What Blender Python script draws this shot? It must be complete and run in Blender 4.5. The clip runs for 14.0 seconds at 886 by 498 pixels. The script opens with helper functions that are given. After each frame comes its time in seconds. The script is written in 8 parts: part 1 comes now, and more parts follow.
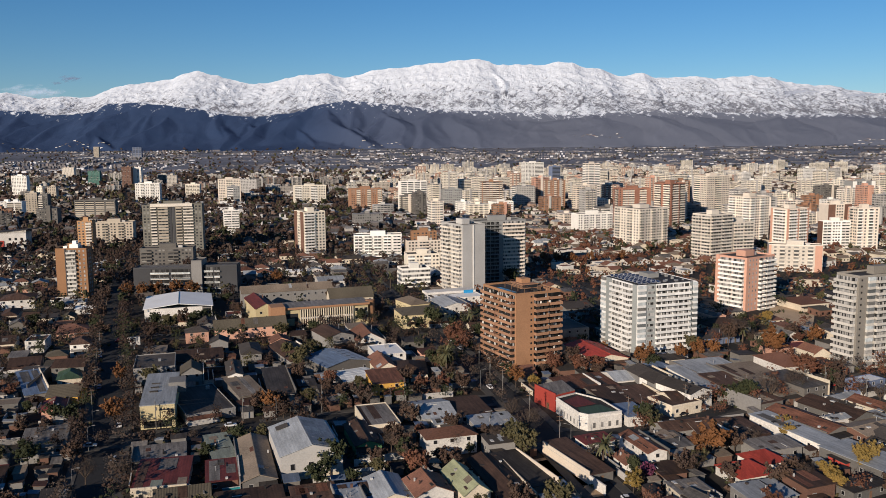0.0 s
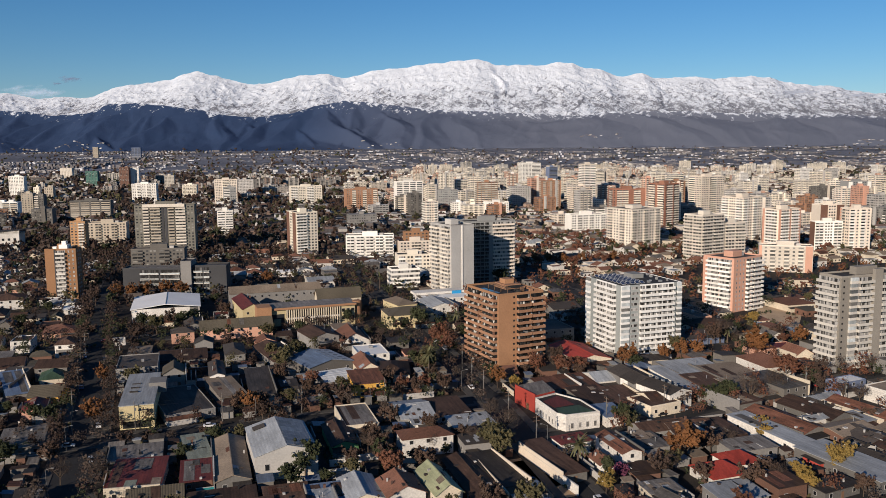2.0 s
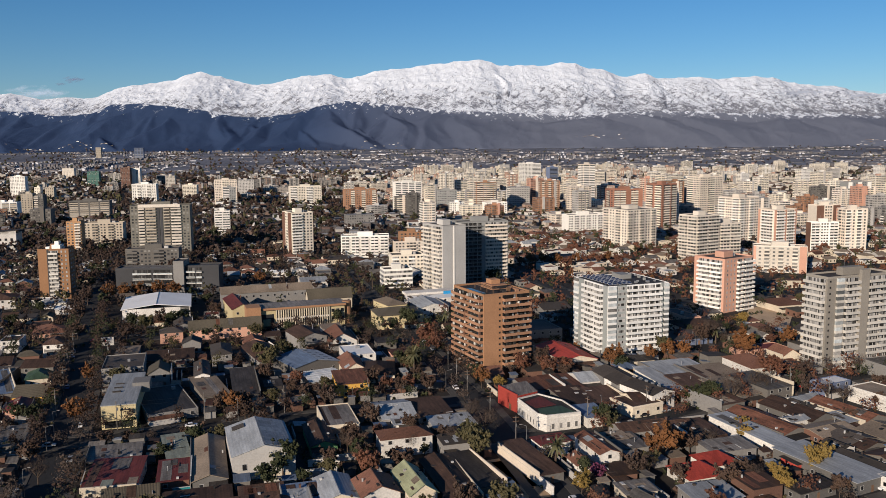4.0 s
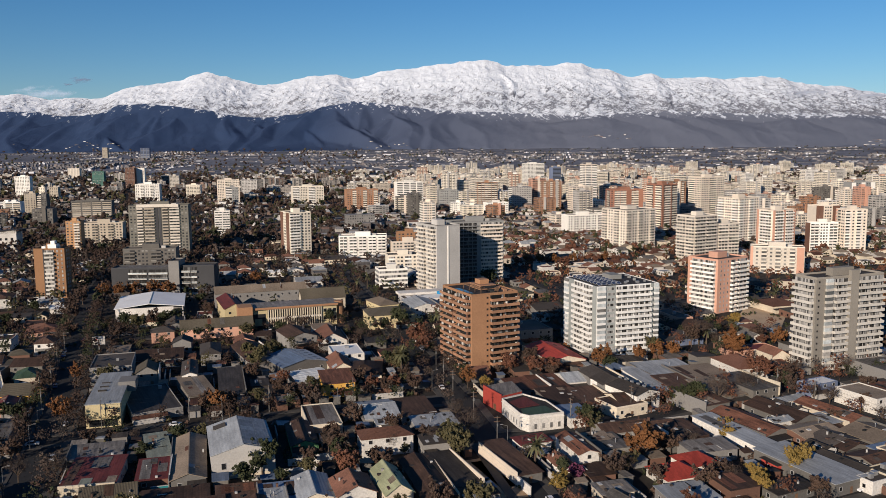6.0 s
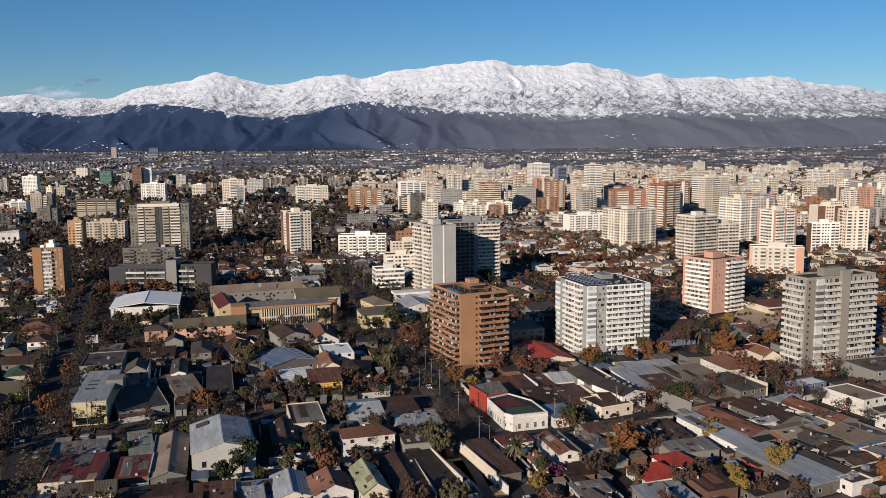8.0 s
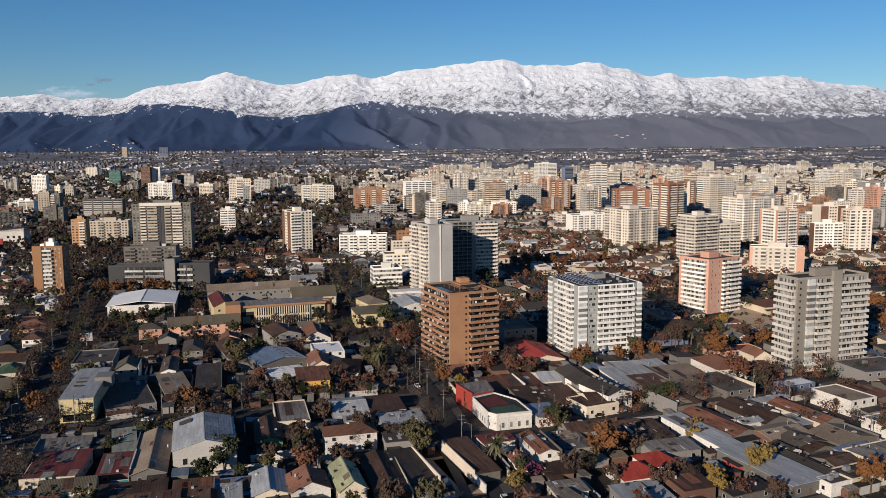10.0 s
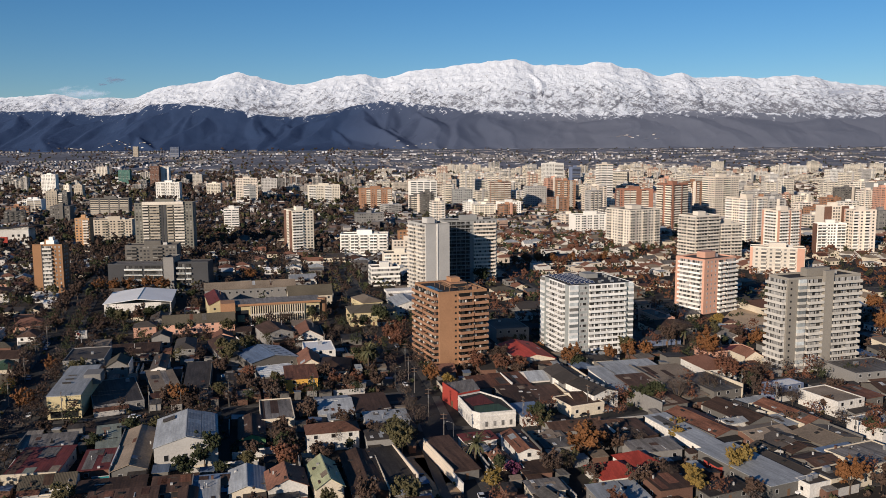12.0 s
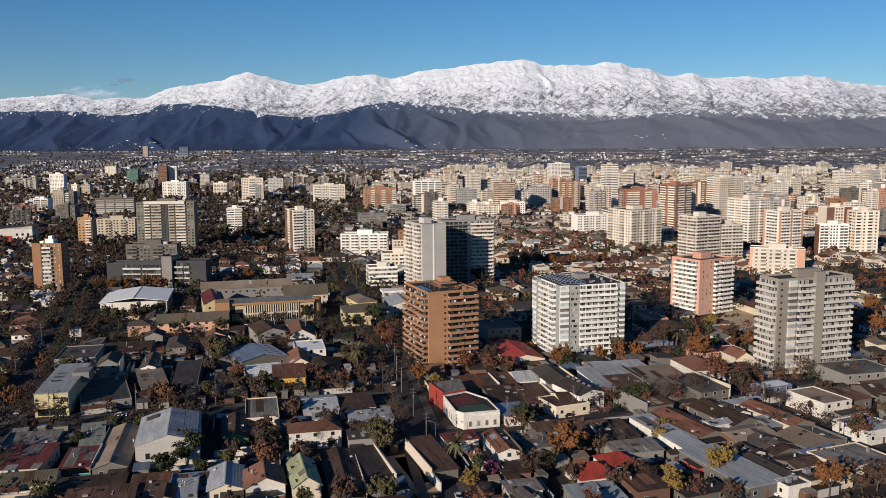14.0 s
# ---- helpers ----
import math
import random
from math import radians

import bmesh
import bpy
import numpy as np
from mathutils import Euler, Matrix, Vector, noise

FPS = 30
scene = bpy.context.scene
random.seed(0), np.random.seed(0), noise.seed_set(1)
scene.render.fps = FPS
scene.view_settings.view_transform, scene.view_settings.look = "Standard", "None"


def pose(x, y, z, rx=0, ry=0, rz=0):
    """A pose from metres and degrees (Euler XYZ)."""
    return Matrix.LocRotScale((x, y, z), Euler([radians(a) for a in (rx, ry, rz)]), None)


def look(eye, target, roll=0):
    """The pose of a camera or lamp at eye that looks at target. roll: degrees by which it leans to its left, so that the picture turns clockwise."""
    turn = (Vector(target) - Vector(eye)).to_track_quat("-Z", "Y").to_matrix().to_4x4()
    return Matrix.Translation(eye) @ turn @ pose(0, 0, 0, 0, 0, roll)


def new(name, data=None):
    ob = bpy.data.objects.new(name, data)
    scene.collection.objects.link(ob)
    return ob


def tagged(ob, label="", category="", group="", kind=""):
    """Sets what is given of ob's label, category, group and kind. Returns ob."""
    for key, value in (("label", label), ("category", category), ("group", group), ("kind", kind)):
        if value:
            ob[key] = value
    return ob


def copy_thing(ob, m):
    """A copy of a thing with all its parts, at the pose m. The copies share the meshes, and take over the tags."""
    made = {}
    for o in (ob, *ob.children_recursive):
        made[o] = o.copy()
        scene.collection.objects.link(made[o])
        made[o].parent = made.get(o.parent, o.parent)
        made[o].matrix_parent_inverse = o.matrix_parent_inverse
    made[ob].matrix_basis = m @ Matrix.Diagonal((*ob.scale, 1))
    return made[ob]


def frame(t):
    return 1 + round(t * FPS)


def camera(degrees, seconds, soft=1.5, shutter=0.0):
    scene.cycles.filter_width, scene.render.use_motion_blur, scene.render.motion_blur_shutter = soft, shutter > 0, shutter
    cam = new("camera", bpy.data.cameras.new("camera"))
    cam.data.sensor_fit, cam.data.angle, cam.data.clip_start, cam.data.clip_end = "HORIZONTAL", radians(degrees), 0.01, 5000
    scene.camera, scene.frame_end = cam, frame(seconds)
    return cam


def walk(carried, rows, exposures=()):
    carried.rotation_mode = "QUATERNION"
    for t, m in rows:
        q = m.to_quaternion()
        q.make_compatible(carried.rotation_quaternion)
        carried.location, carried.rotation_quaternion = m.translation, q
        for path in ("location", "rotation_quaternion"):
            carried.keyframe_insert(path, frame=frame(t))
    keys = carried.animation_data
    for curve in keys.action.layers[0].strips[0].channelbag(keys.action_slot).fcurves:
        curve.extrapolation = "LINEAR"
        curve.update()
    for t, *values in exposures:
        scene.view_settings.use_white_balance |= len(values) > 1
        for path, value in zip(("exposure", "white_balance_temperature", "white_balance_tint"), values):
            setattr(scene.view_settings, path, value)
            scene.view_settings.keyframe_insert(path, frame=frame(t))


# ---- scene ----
import functools

cam = camera(56.54, 14.0, soft=0.5)
# seconds, eye x y z, yaw, pitch, lean to the right
PATH = [
    (0.0, 0.00, 0.00, 98.00, 0.000, -7.292, 0.398),
    (0.5, 1.95, -0.17, 98.05, -0.006, -7.287, 0.400),
    (1.0, 3.90, -0.32, 98.08, 0.003, -7.281, 0.401),
    (1.5, 5.86, -0.43, 98.11, 0.026, -7.276, 0.402),
    (2.0, 7.82, -0.52, 98.14, 0.064, -7.269, 0.403),
    (2.5, 9.80, -0.58, 98.15, 0.116, -7.263, 0.404),
    (3.0, 11.79, -0.63, 98.15, 0.183, -7.257, 0.404),
    (3.5, 13.79, -0.66, 98.15, 0.263, -7.251, 0.404),
    (4.0, 15.81, -0.67, 98.13, 0.357, -7.245, 0.404),
    (4.5, 17.86, -0.68, 98.11, 0.464, -7.240, 0.403),
    (5.0, 19.93, -0.68, 98.08, 0.583, -7.235, 0.401),
    (5.5, 22.02, -0.68, 98.04, 0.714, -7.231, 0.400),
    (6.0, 24.15, -0.68, 97.99, 0.857, -7.228, 0.397),
    (6.5, 26.30, -0.68, 97.94, 1.010, -7.225, 0.394),
    (7.0, 28.48, -0.68, 97.88, 1.173, -7.224, 0.391),
    (7.5, 30.70, -0.69, 97.81, 1.344, -7.223, 0.386),
    (8.0, 32.94, -0.70, 97.74, 1.523, -7.223, 0.381),
    (8.5, 35.21, -0.72, 97.66, 1.709, -7.224, 0.375),
    (9.0, 37.50, -0.74, 97.58, 1.901, -7.225, 0.368),
    (9.5, 39.81, -0.76, 97.50, 2.096, -7.227, 0.360),
    (10.0, 42.14, -0.78, 97.42, 2.295, -7.229, 0.352),
    (10.5, 44.48, -0.80, 97.34, 2.496, -7.231, 0.342),
    (11.0, 46.83, -0.82, 97.25, 2.696, -7.233, 0.330),
    (11.5, 49.17, -0.82, 97.18, 2.896, -7.234, 0.318),
    (12.0, 51.50, -0.80, 97.10, 3.092, -7.234, 0.304),
    (12.5, 53.80, -0.76, 97.04, 3.284, -7.233, 0.289),
    (13.0, 56.07, -0.68, 96.98, 3.470, -7.230, 0.272),
    (13.5, 58.29, -0.55, 96.94, 3.648, -7.225, 0.253),
    (14.0, 60.44, -0.37, 96.91, 3.815, -7.216, 0.232),

]


def eye_pose(x, y, z, yaw, pitch, lean):
    a, b = radians(yaw), radians(pitch)
    way = Vector((-math.sin(a) * math.cos(b), math.cos(a) * math.cos(b), math.sin(b)))
    return look((x, y, z), Vector((x, y, z)) + way * 100, -lean)


walk(cam, [(r[0], eye_pose(*r[1:])) for r in PATH], exposures=[(0.0, 0.0, 6000, 11), (14.0, 0.0, 6000, 11)])

# ---- light: low winter sun from behind the left shoulder, clear sky ----
SUN_UP, SUN_SIDE = 17.0, 30.0
world = bpy.data.worlds.new("sky")
scene.world = world
world.use_nodes = True
wn = world.node_tree
sky = wn.nodes.new("ShaderNodeTexSky")
sky.sky_type = "NISHITA"
sky.sun_disc = False
sky.sun_elevation = radians(SUN_UP)
sky.sun_rotation = radians(180 + SUN_SIDE)
sky.altitude = 600
sky.air_density, sky.dust_density, sky.ozone_density = 1.0, 0.0, 4.5
wn.nodes["Background"].inputs["Strength"].default_value = 0.078
deep = wn.nodes.new("ShaderNodeHueSaturation")
deep.inputs["Saturation"].default_value = 1.16
wn.links.new(sky.outputs[0], deep.inputs["Color"])
wn.links.new(deep.outputs[0], wn.nodes["Background"].inputs[0])
sun = new("sun", bpy.data.lights.new("sun", "SUN"))
sun.data.energy, sun.data.angle, sun.data.color = 5.8, radians(0.6), (1.0, 0.825, 0.63)
e, s = radians(SUN_UP), radians(SUN_SIDE)
sun.matrix_world = look((0, 0, 0), (math.sin(s) * math.cos(e), math.cos(s) * math.cos(e), -math.sin(e)))

# ---- materials ----
def mat(name, color, rough=0.85, var=0.25, grain=0.6, big=12.0, bump=0.15, metal=0.0, rnd=0.15, spec=0.3, seams=0.0, turn=0.0):
    """A surface with fine grain, large stains, a shift from object to object, and ribs if seams is their spacing."""
    m = bpy.data.materials.new(name)
    m.use_nodes = True
    n, l = m.node_tree.nodes, m.node_tree.links
    b = n["Principled BSDF"]
    b.inputs["Roughness"].default_value, b.inputs["Metallic"].default_value = rough, metal
    b.inputs["Specular IOR Level"].default_value = spec
    tc = n.new("ShaderNodeTexCoord")
    fine, wide = n.new("ShaderNodeTexNoise"), n.new("ShaderNodeTexNoise")
    fine.inputs["Scale"].default_value, fine.inputs["Detail"].default_value = 1 / grain, 6
    wide.inputs["Scale"].default_value, wide.inputs["Detail"].default_value = 1 / big, 4
    info = n.new("ShaderNodeObjectInfo")
    off = n.new("ShaderNodeVectorMath")
    off.operation = "MULTIPLY_ADD"
    l.new(info.outputs["Random"], off.inputs[0])
    off.inputs[1].default_value = (97, 53, 31)
    l.new(tc.outputs["Object"], off.inputs[2])
    l.new(off.outputs[0], fine.inputs["Vector"])
    l.new(off.outputs[0], wide.inputs["Vector"])
    add = n.new("ShaderNodeMath")
    add.operation = "ADD"
    l.new(fine.outputs["Fac"], add.inputs[0])
    l.new(wide.outputs["Fac"], add.inputs[1])
    mr = n.new("ShaderNodeMapRange")
    mr.inputs["From Min"].default_value, mr.inputs["From Max"].default_value = 0.65, 1.35
    mr.inputs["To Min"].default_value, mr.inputs["To Max"].default_value = 1 - var, 1 + var
    l.new(add.outputs[0], mr.inputs["Value"])
    shift = n.new("ShaderNodeMapRange")
    shift.inputs["To Min"].default_value, shift.inputs["To Max"].default_value = 1 - rnd, 1 + rnd
    l.new(info.outputs["Random"], shift.inputs["Value"])
    mul = n.new("ShaderNodeMath")
    mul.operation = "MULTIPLY"
    l.new(mr.outputs[0], mul.inputs[0])
    l.new(shift.outputs[0], mul.inputs[1])
    if seams >= 0.8:
        # separate sheets, each weathered a little differently
        sheets = n.new("ShaderNodeTexBrick")
        sheets.inputs["Color1"].default_value, sheets.inputs["Color2"].default_value = (1 - 0.3 * var,) * 3 + (1,), (1 + 0.3 * var,) * 3 + (1,)
        sheets.inputs["Mortar"].default_value = (0.86, 0.86, 0.86, 1)
        sheets.inputs["Scale"].default_value, sheets.inputs["Mortar Size"].default_value = 1.0, 0.025
        sheets.inputs["Brick Width"].default_value, sheets.inputs["Row Height"].default_value = 2.7, 0.95
        sheets.offset = 0.37
        turned = n.new("ShaderNodeMapping")
        turned.inputs["Rotation"].default_value[2] = radians(90)
        l.new(off.outputs[0], turned.inputs["Vector"])
        l.new(turned.outputs[0], sheets.inputs["Vector"])
        # rust and rain run down the fall in long streaks
        run, streaks, tone = n.new("ShaderNodeMapping"), n.new("ShaderNodeTexNoise"), n.new("ShaderNodeMapRange")
        run.inputs["Scale"].default_value = (1.0, 0.09, 0.09)
        streaks.inputs["Scale"].default_value, streaks.inputs["Detail"].default_value, streaks.inputs["Roughness"].default_value = 0.8, 5, 0.65
        l.new(off.outputs[0], run.inputs["Vector"])
        l.new(run.outputs[0], streaks.inputs["Vector"])
        tone.inputs["From Min"].default_value, tone.inputs["From Max"].default_value = 0.3, 0.7
        tone.inputs["To Min"].default_value, tone.inputs["To Max"].default_value = 1 - 1.1 * var, 1 + 1.1 * var
        l.new(streaks.outputs["Fac"], tone.inputs["Value"])
        for more in (sheets.outputs["Color"], tone.outputs[0]):
            both = n.new("ShaderNodeMath")
            both.operation = "MULTIPLY"
            l.new(mul.outputs[0], both.inputs[0])
            l.new(more, both.inputs[1])
            mul = both
    tint = n.new("ShaderNodeMix")
    tint.data_type, tint.blend_type = "RGBA", "MULTIPLY"
    tint.inputs[0].default_value = 1
    tint.inputs[6].default_value = (*color, 1)
    l.new(mul.outputs[0], tint.inputs[7])
    l.new(tint.outputs[2], b.inputs["Base Color"])
    height = fine.outputs["Fac"]
    if seams:
        wave = n.new("ShaderNodeTexWave")
        wave.bands_direction = "X"
        wave.inputs["Scale"].default_value = 0.314 / seams
        wave.inputs["Distortion"].default_value = 0.0
        rot = n.new("ShaderNodeMapping")
        rot.inputs["Rotation"].default_value[2] = radians(turn)
        l.new(tc.outputs["Object"], rot.inputs["Vector"])
        l.new(rot.outputs[0], wave.inputs["Vector"])
        height = wave.outputs["Fac"]
    if bump:
        bp = n.new("ShaderNodeBump")
        bp.inputs["Strength"].default_value, bp.inputs["Distance"].default_value = bump, 0.1
        l.new(height, bp.inputs["Height"])
        l.new(bp.outputs[0], b.inputs["Normal"])
    return m


def island_mat(name, colors, rough=0.85, spec=0.2):
    """Many joined pieces: each takes one of the colours."""
    m = bpy.data.materials.new(name)
    m.use_nodes = True
    n, l = m.node_tree.nodes, m.node_tree.links
    b = n["Principled BSDF"]
    b.inputs["Roughness"].default_value, b.inputs["Specular IOR Level"].default_value = rough, spec
    g = n.new("ShaderNodeNewGeometry")
    r = n.new("ShaderNodeValToRGB")
    r.color_ramp.interpolation = "CONSTANT"
    while len(r.color_ramp.elements) < len(colors):
        r.color_ramp.elements.new(0.5)
    for i, c in enumerate(colors):
        r.color_ramp.elements[i].position = i / len(colors)
        r.color_ramp.elements[i].color = (*c, 1)
    l.new(g.outputs["Random Per Island"], r.inputs[0])
    no = n.new("ShaderNodeTexNoise")
    no.inputs["Scale"].default_value, no.inputs["Detail"].default_value = 0.4, 5
    tc = n.new("ShaderNodeTexCoord")
    l.new(tc.outputs["Object"], no.inputs["Vector"])
    mr = n.new("ShaderNodeMapRange")
    mr.inputs["From Min"].default_value, mr.inputs["From Max"].default_value = 0.3, 0.7
    mr.inputs["To Min"].default_value, mr.inputs["To Max"].default_value = 0.75, 1.2
    l.new(no.outputs["Fac"], mr.inputs["Value"])
    x = n.new("ShaderNodeMix")
    x.data_type, x.blend_type = "RGBA", "MULTIPLY"
    x.inputs[0].default_value = 1
    l.new(r.outputs[0], x.inputs[6])
    l.new(mr.outputs[0], x.inputs[7])
    l.new(x.outputs[2], b.inputs["Base Color"])
    return m


def leaf_mat(name, a, c):
    """Leaves between two colours, each clump its own."""
    m = bpy.data.materials.new(name)
    m.use_nodes = True
    n, l = m.node_tree.nodes, m.node_tree.links
    b = n["Principled BSDF"]
    b.inputs["Roughness"].default_value, b.inputs["Specular IOR Level"].default_value = 0.75, 0.15
    g, no = n.new("ShaderNodeNewGeometry"), n.new("ShaderNodeTexNoise")
    no.inputs["Scale"].default_value, no.inputs["Detail"].default_value = 0.13, 2
    l.new(g.outputs["Position"], no.inputs["Vector"])
    crowns = n.new("ShaderNodeMapRange")
    crowns.inputs["From Min"].default_value, crowns.inputs["From Max"].default_value = 0.32, 0.68
    crowns.inputs["To Max"].default_value = 0.7
    l.new(no.outputs["Fac"], crowns.inputs["Value"])
    half = n.new("ShaderNodeMath")
    half.operation = "MULTIPLY_ADD"
    half.inputs[1].default_value = 0.18
    l.new(g.outputs["Random Per Island"], half.inputs[0])
    l.new(crowns.outputs[0], half.inputs[2])
    x = n.new("ShaderNodeMix")
    x.data_type = "RGBA"
    x.inputs[6].default_value, x.inputs[7].default_value = (*a, 1), (*c, 1)
    l.new(half.outputs[0], x.inputs[0])
    l.new(x.outputs[2], b.inputs["Base Color"])
    return m


WALL = {
    "white": mat("white_plaster", (0.57, 0.54, 0.49), var=0.3, bump=0.05),
    "cream": mat("cream_plaster", (0.54, 0.47, 0.36), var=0.22, bump=0.05),
    "beige": mat("beige_render", (0.56, 0.48, 0.38), var=0.12, bump=0.05),
    "grey": mat("grey_render", (0.205, 0.195, 0.182), var=0.18, bump=0.08),
    "darkgrey": mat("dark_grey_render", (0.055, 0.055, 0.058), var=0.2, bump=0.08),
    "midgrey": mat("mid_grey_paint", (0.25, 0.25, 0.24), var=0.12, bump=0.05),
    "taupe": mat("taupe_render", (0.125, 0.118, 0.108), var=0.2, bump=0.08),
    "drab": mat("drab_concrete", (0.135, 0.124, 0.11), var=0.2, bump=0.08),
    "palegrey": mat("pale_grey_concrete", (0.42, 0.405, 0.38), var=0.15, bump=0.06),
    "brick": mat("brick", (0.135, 0.072, 0.05), var=0.3, grain=0.25, bump=0.2),
    "orange": mat("orange_render", (0.315, 0.17, 0.09), var=0.18, bump=0.05),
    "tan": mat("tan_brick", (0.30, 0.163, 0.096), var=0.2, bump=0.1),
    "yellow": mat("pale_yellow_paint", (0.48, 0.40, 0.23), var=0.15, bump=0.05),
    "ochre": mat("ochre_paint", (0.60, 0.34, 0.07), var=0.15, bump=0.05),
    "pink": mat("pink_paint", (0.52, 0.295, 0.21), var=0.12, bump=0.05),
    "red": mat("red_paint", (0.34, 0.05, 0.035), var=0.15, bump=0.05),
    "green": mat("green_paint", (0.12, 0.24, 0.10), var=0.15, bump=0.05),
    "blue": mat("blue_paint", (0.13, 0.16, 0.24), var=0.15, bump=0.05),
    "concrete": mat("concrete", (0.40, 0.38, 0.35), var=0.2, bump=0.1),
}
ROOF = {
    "zinc": mat("weathered_zinc_sheet", (0.128, 0.115, 0.101), 0.75, 0.42, rnd=0.45, seams=0.9, bump=0.12),
    "light": mat("pale_metal_sheet", (0.28, 0.29, 0.295), 0.75, 0.22, rnd=0.2, seams=0.9, bump=0.12),
    "dark": mat("dark_tar_sheet", (0.0319, 0.0271, 0.0240), 0.8, 0.45, rnd=0.45, seams=1.0, bump=0.12),
    "brown": mat("brown_rusted_sheet", (0.060, 0.034, 0.023), 0.85, 0.4, rnd=0.45, seams=0.8, bump=0.12),
    "rust": mat("rusty_corrugated_iron", (0.112, 0.049, 0.029), 0.8, 0.45, rnd=0.45, seams=0.8, bump=0.12),
    "tile": mat("clay_tile", (0.165, 0.078, 0.05), 0.9, 0.4, rnd=0.4, seams=0.35, bump=0.25),
    "red": mat("red_painted_sheet", (0.27, 0.040, 0.027), 0.7, 0.25, rnd=0.2, seams=0.8, bump=0.12),
    "maroon": mat("dull_red_sheet", (0.1189, 0.0279, 0.0221), 0.7, 0.3, rnd=0.2, seams=0.8, bump=0.12),
    "olive": mat("old_mossy_tile", (0.0934, 0.0788, 0.0556), 0.9, 0.3, rnd=0.2, seams=0.4, bump=0.5),
    "tan": mat("tan_felt_roof", (0.205, 0.160, 0.116), 0.9, 0.4, rnd=0.2, bump=0.2),
    "green": mat("green_painted_sheet", (0.041, 0.0697, 0.041), 0.65, 0.25, rnd=0.15, seams=0.8, bump=0.12),
    "lime": mat("pale_green_sheet", (0.2706, 0.2788, 0.164), 0.65, 0.2, rnd=0.1, seams=0.8, bump=0.12),
    "blue": mat("blue_grey_sheet", (0.1099, 0.1443, 0.2066), 0.55, 0.25, rnd=0.2, seams=0.8, bump=0.12),
    "slate": mat("grey_shingle", (0.060, 0.050, 0.042), 0.85, 0.4, rnd=0.4, seams=0.5, bump=0.12),
    "sage": mat("pale_green_grey_sheet", (0.19, 0.205, 0.165), 0.75, 0.3, rnd=0.1, seams=0.9, bump=0.1),
    "pale": mat("bleached_metal_sheet", (0.46, 0.47, 0.47), 0.7, 0.2, rnd=0.1, seams=0.9, bump=0.12),
    "whiteroof": mat("white_membrane", (0.72, 0.71, 0.68), 0.6, 0.1, rnd=0.05, bump=0.05),
}
GLASS = mat("window_glass", (0.016, 0.017, 0.019), 0.35, 0.3, spec=0.15, rnd=0.6, bump=0.0)
CURTAIN = mat("curtained_glass", (0.22, 0.21, 0.195), 0.4, 0.5, grain=1.2, spec=0.3, rnd=0.7, bump=0.0)


def pane_mat(name, shades):
    """A glazed front of several sashes, each dark, half curtained or curtained."""
    m = bpy.data.materials.new(name)
    m.use_nodes = True
    n, l = m.node_tree.nodes, m.node_tree.links
    b = n["Principled BSDF"]
    b.inputs["Roughness"].default_value, b.inputs["Specular IOR Level"].default_value = 0.35, 0.25
    tc, info = n.new("ShaderNodeTexCoord"), n.new("ShaderNodeObjectInfo")
    sep, com = n.new("ShaderNodeSeparateXYZ"), n.new("ShaderNodeCombineXYZ")
    l.new(tc.outputs["Object"], sep.inputs[0])
    sash = n.new("ShaderNodeMath")
    sash.operation = "SNAP"
    sash.inputs[1].default_value = 0.8
    l.new(sep.outputs["X"], sash.inputs[0])
    l.new(sash.outputs[0], com.inputs[0])
    l.new(info.outputs["Random"], com.inputs[1])
    w = n.new("ShaderNodeTexWhiteNoise")
    l.new(com.outputs[0], w.inputs["Vector"])
    r = n.new("ShaderNodeValToRGB")
    r.color_ramp.interpolation = "CONSTANT"
    while len(r.color_ramp.elements) < len(shades):
        r.color_ramp.elements.new(0.5)
    for i, c in enumerate(shades):
        r.color_ramp.elements[i].position = i / len(shades)
        r.color_ramp.elements[i].color = (c, c * 0.97, c * 0.93, 1)
    l.new(w.outputs["Value"], r.inputs[0])
    l.new(r.outputs[0], b.inputs["Base Color"])
    return m


PANES = island_mat("mixed_panes", [(0.02, 0.021, 0.023), (0.06, 0.06, 0.06), (0.03, 0.03, 0.032), (0.14, 0.135, 0.125), (0.09, 0.088, 0.085), (0.24, 0.23, 0.21)], 0.4, 0.2)
SASHES = pane_mat("curtained_sashes", (0.02, 0.28, 0.05, 0.35, 0.14, 0.4, 0.03, 0.3, 0.22))
NIGHT_SASHES = pane_mat("black_sashes", (0.012, 0.02, 0.06, 0.015, 0.12, 0.02, 0.012))
# the next two are darkened to stand in for shade in balcony recesses
DARK_SASHES = pane_mat("dark_sashes", (0.012, 0.018, 0.12, 0.03, 0.012, 0.05, 0.02, 0.3, 0.015))
LOGGIA_SASHES = pane_mat("shaded_sashes", (0.01, 0.015, 0.02, 0.2, 0.012, 0.03, 0.34, 0.015, 0.01))
PALE = mat("pale_reflecting_glass", (0.30, 0.32, 0.32), 0.3, 0.4, grain=1.5, spec=0.4, rnd=0.7, bump=0.0)
FRAME = mat("aluminium_frame", (0.45, 0.44, 0.42), 0.5, 0.1, bump=0.0)
WOOD = mat("old_wood", (0.17, 0.10, 0.06), 0.8, 0.3)
BARK = mat("bark", (0.085, 0.062, 0.045), 0.95, 0.3, grain=0.3, bump=0.4)
ASPHALT = mat("asphalt", (0.023, 0.0225, 0.0225), 0.9, 0.25, grain=0.8, big=9, rnd=0.0)
PAVING = mat("paving", (0.070, 0.064, 0.057), 0.9, 0.25, grain=0.7, big=6, rnd=0.0)
STEEL = mat("galvanised_steel", (0.33, 0.33, 0.33), 0.5, 0.15, metal=0.5)
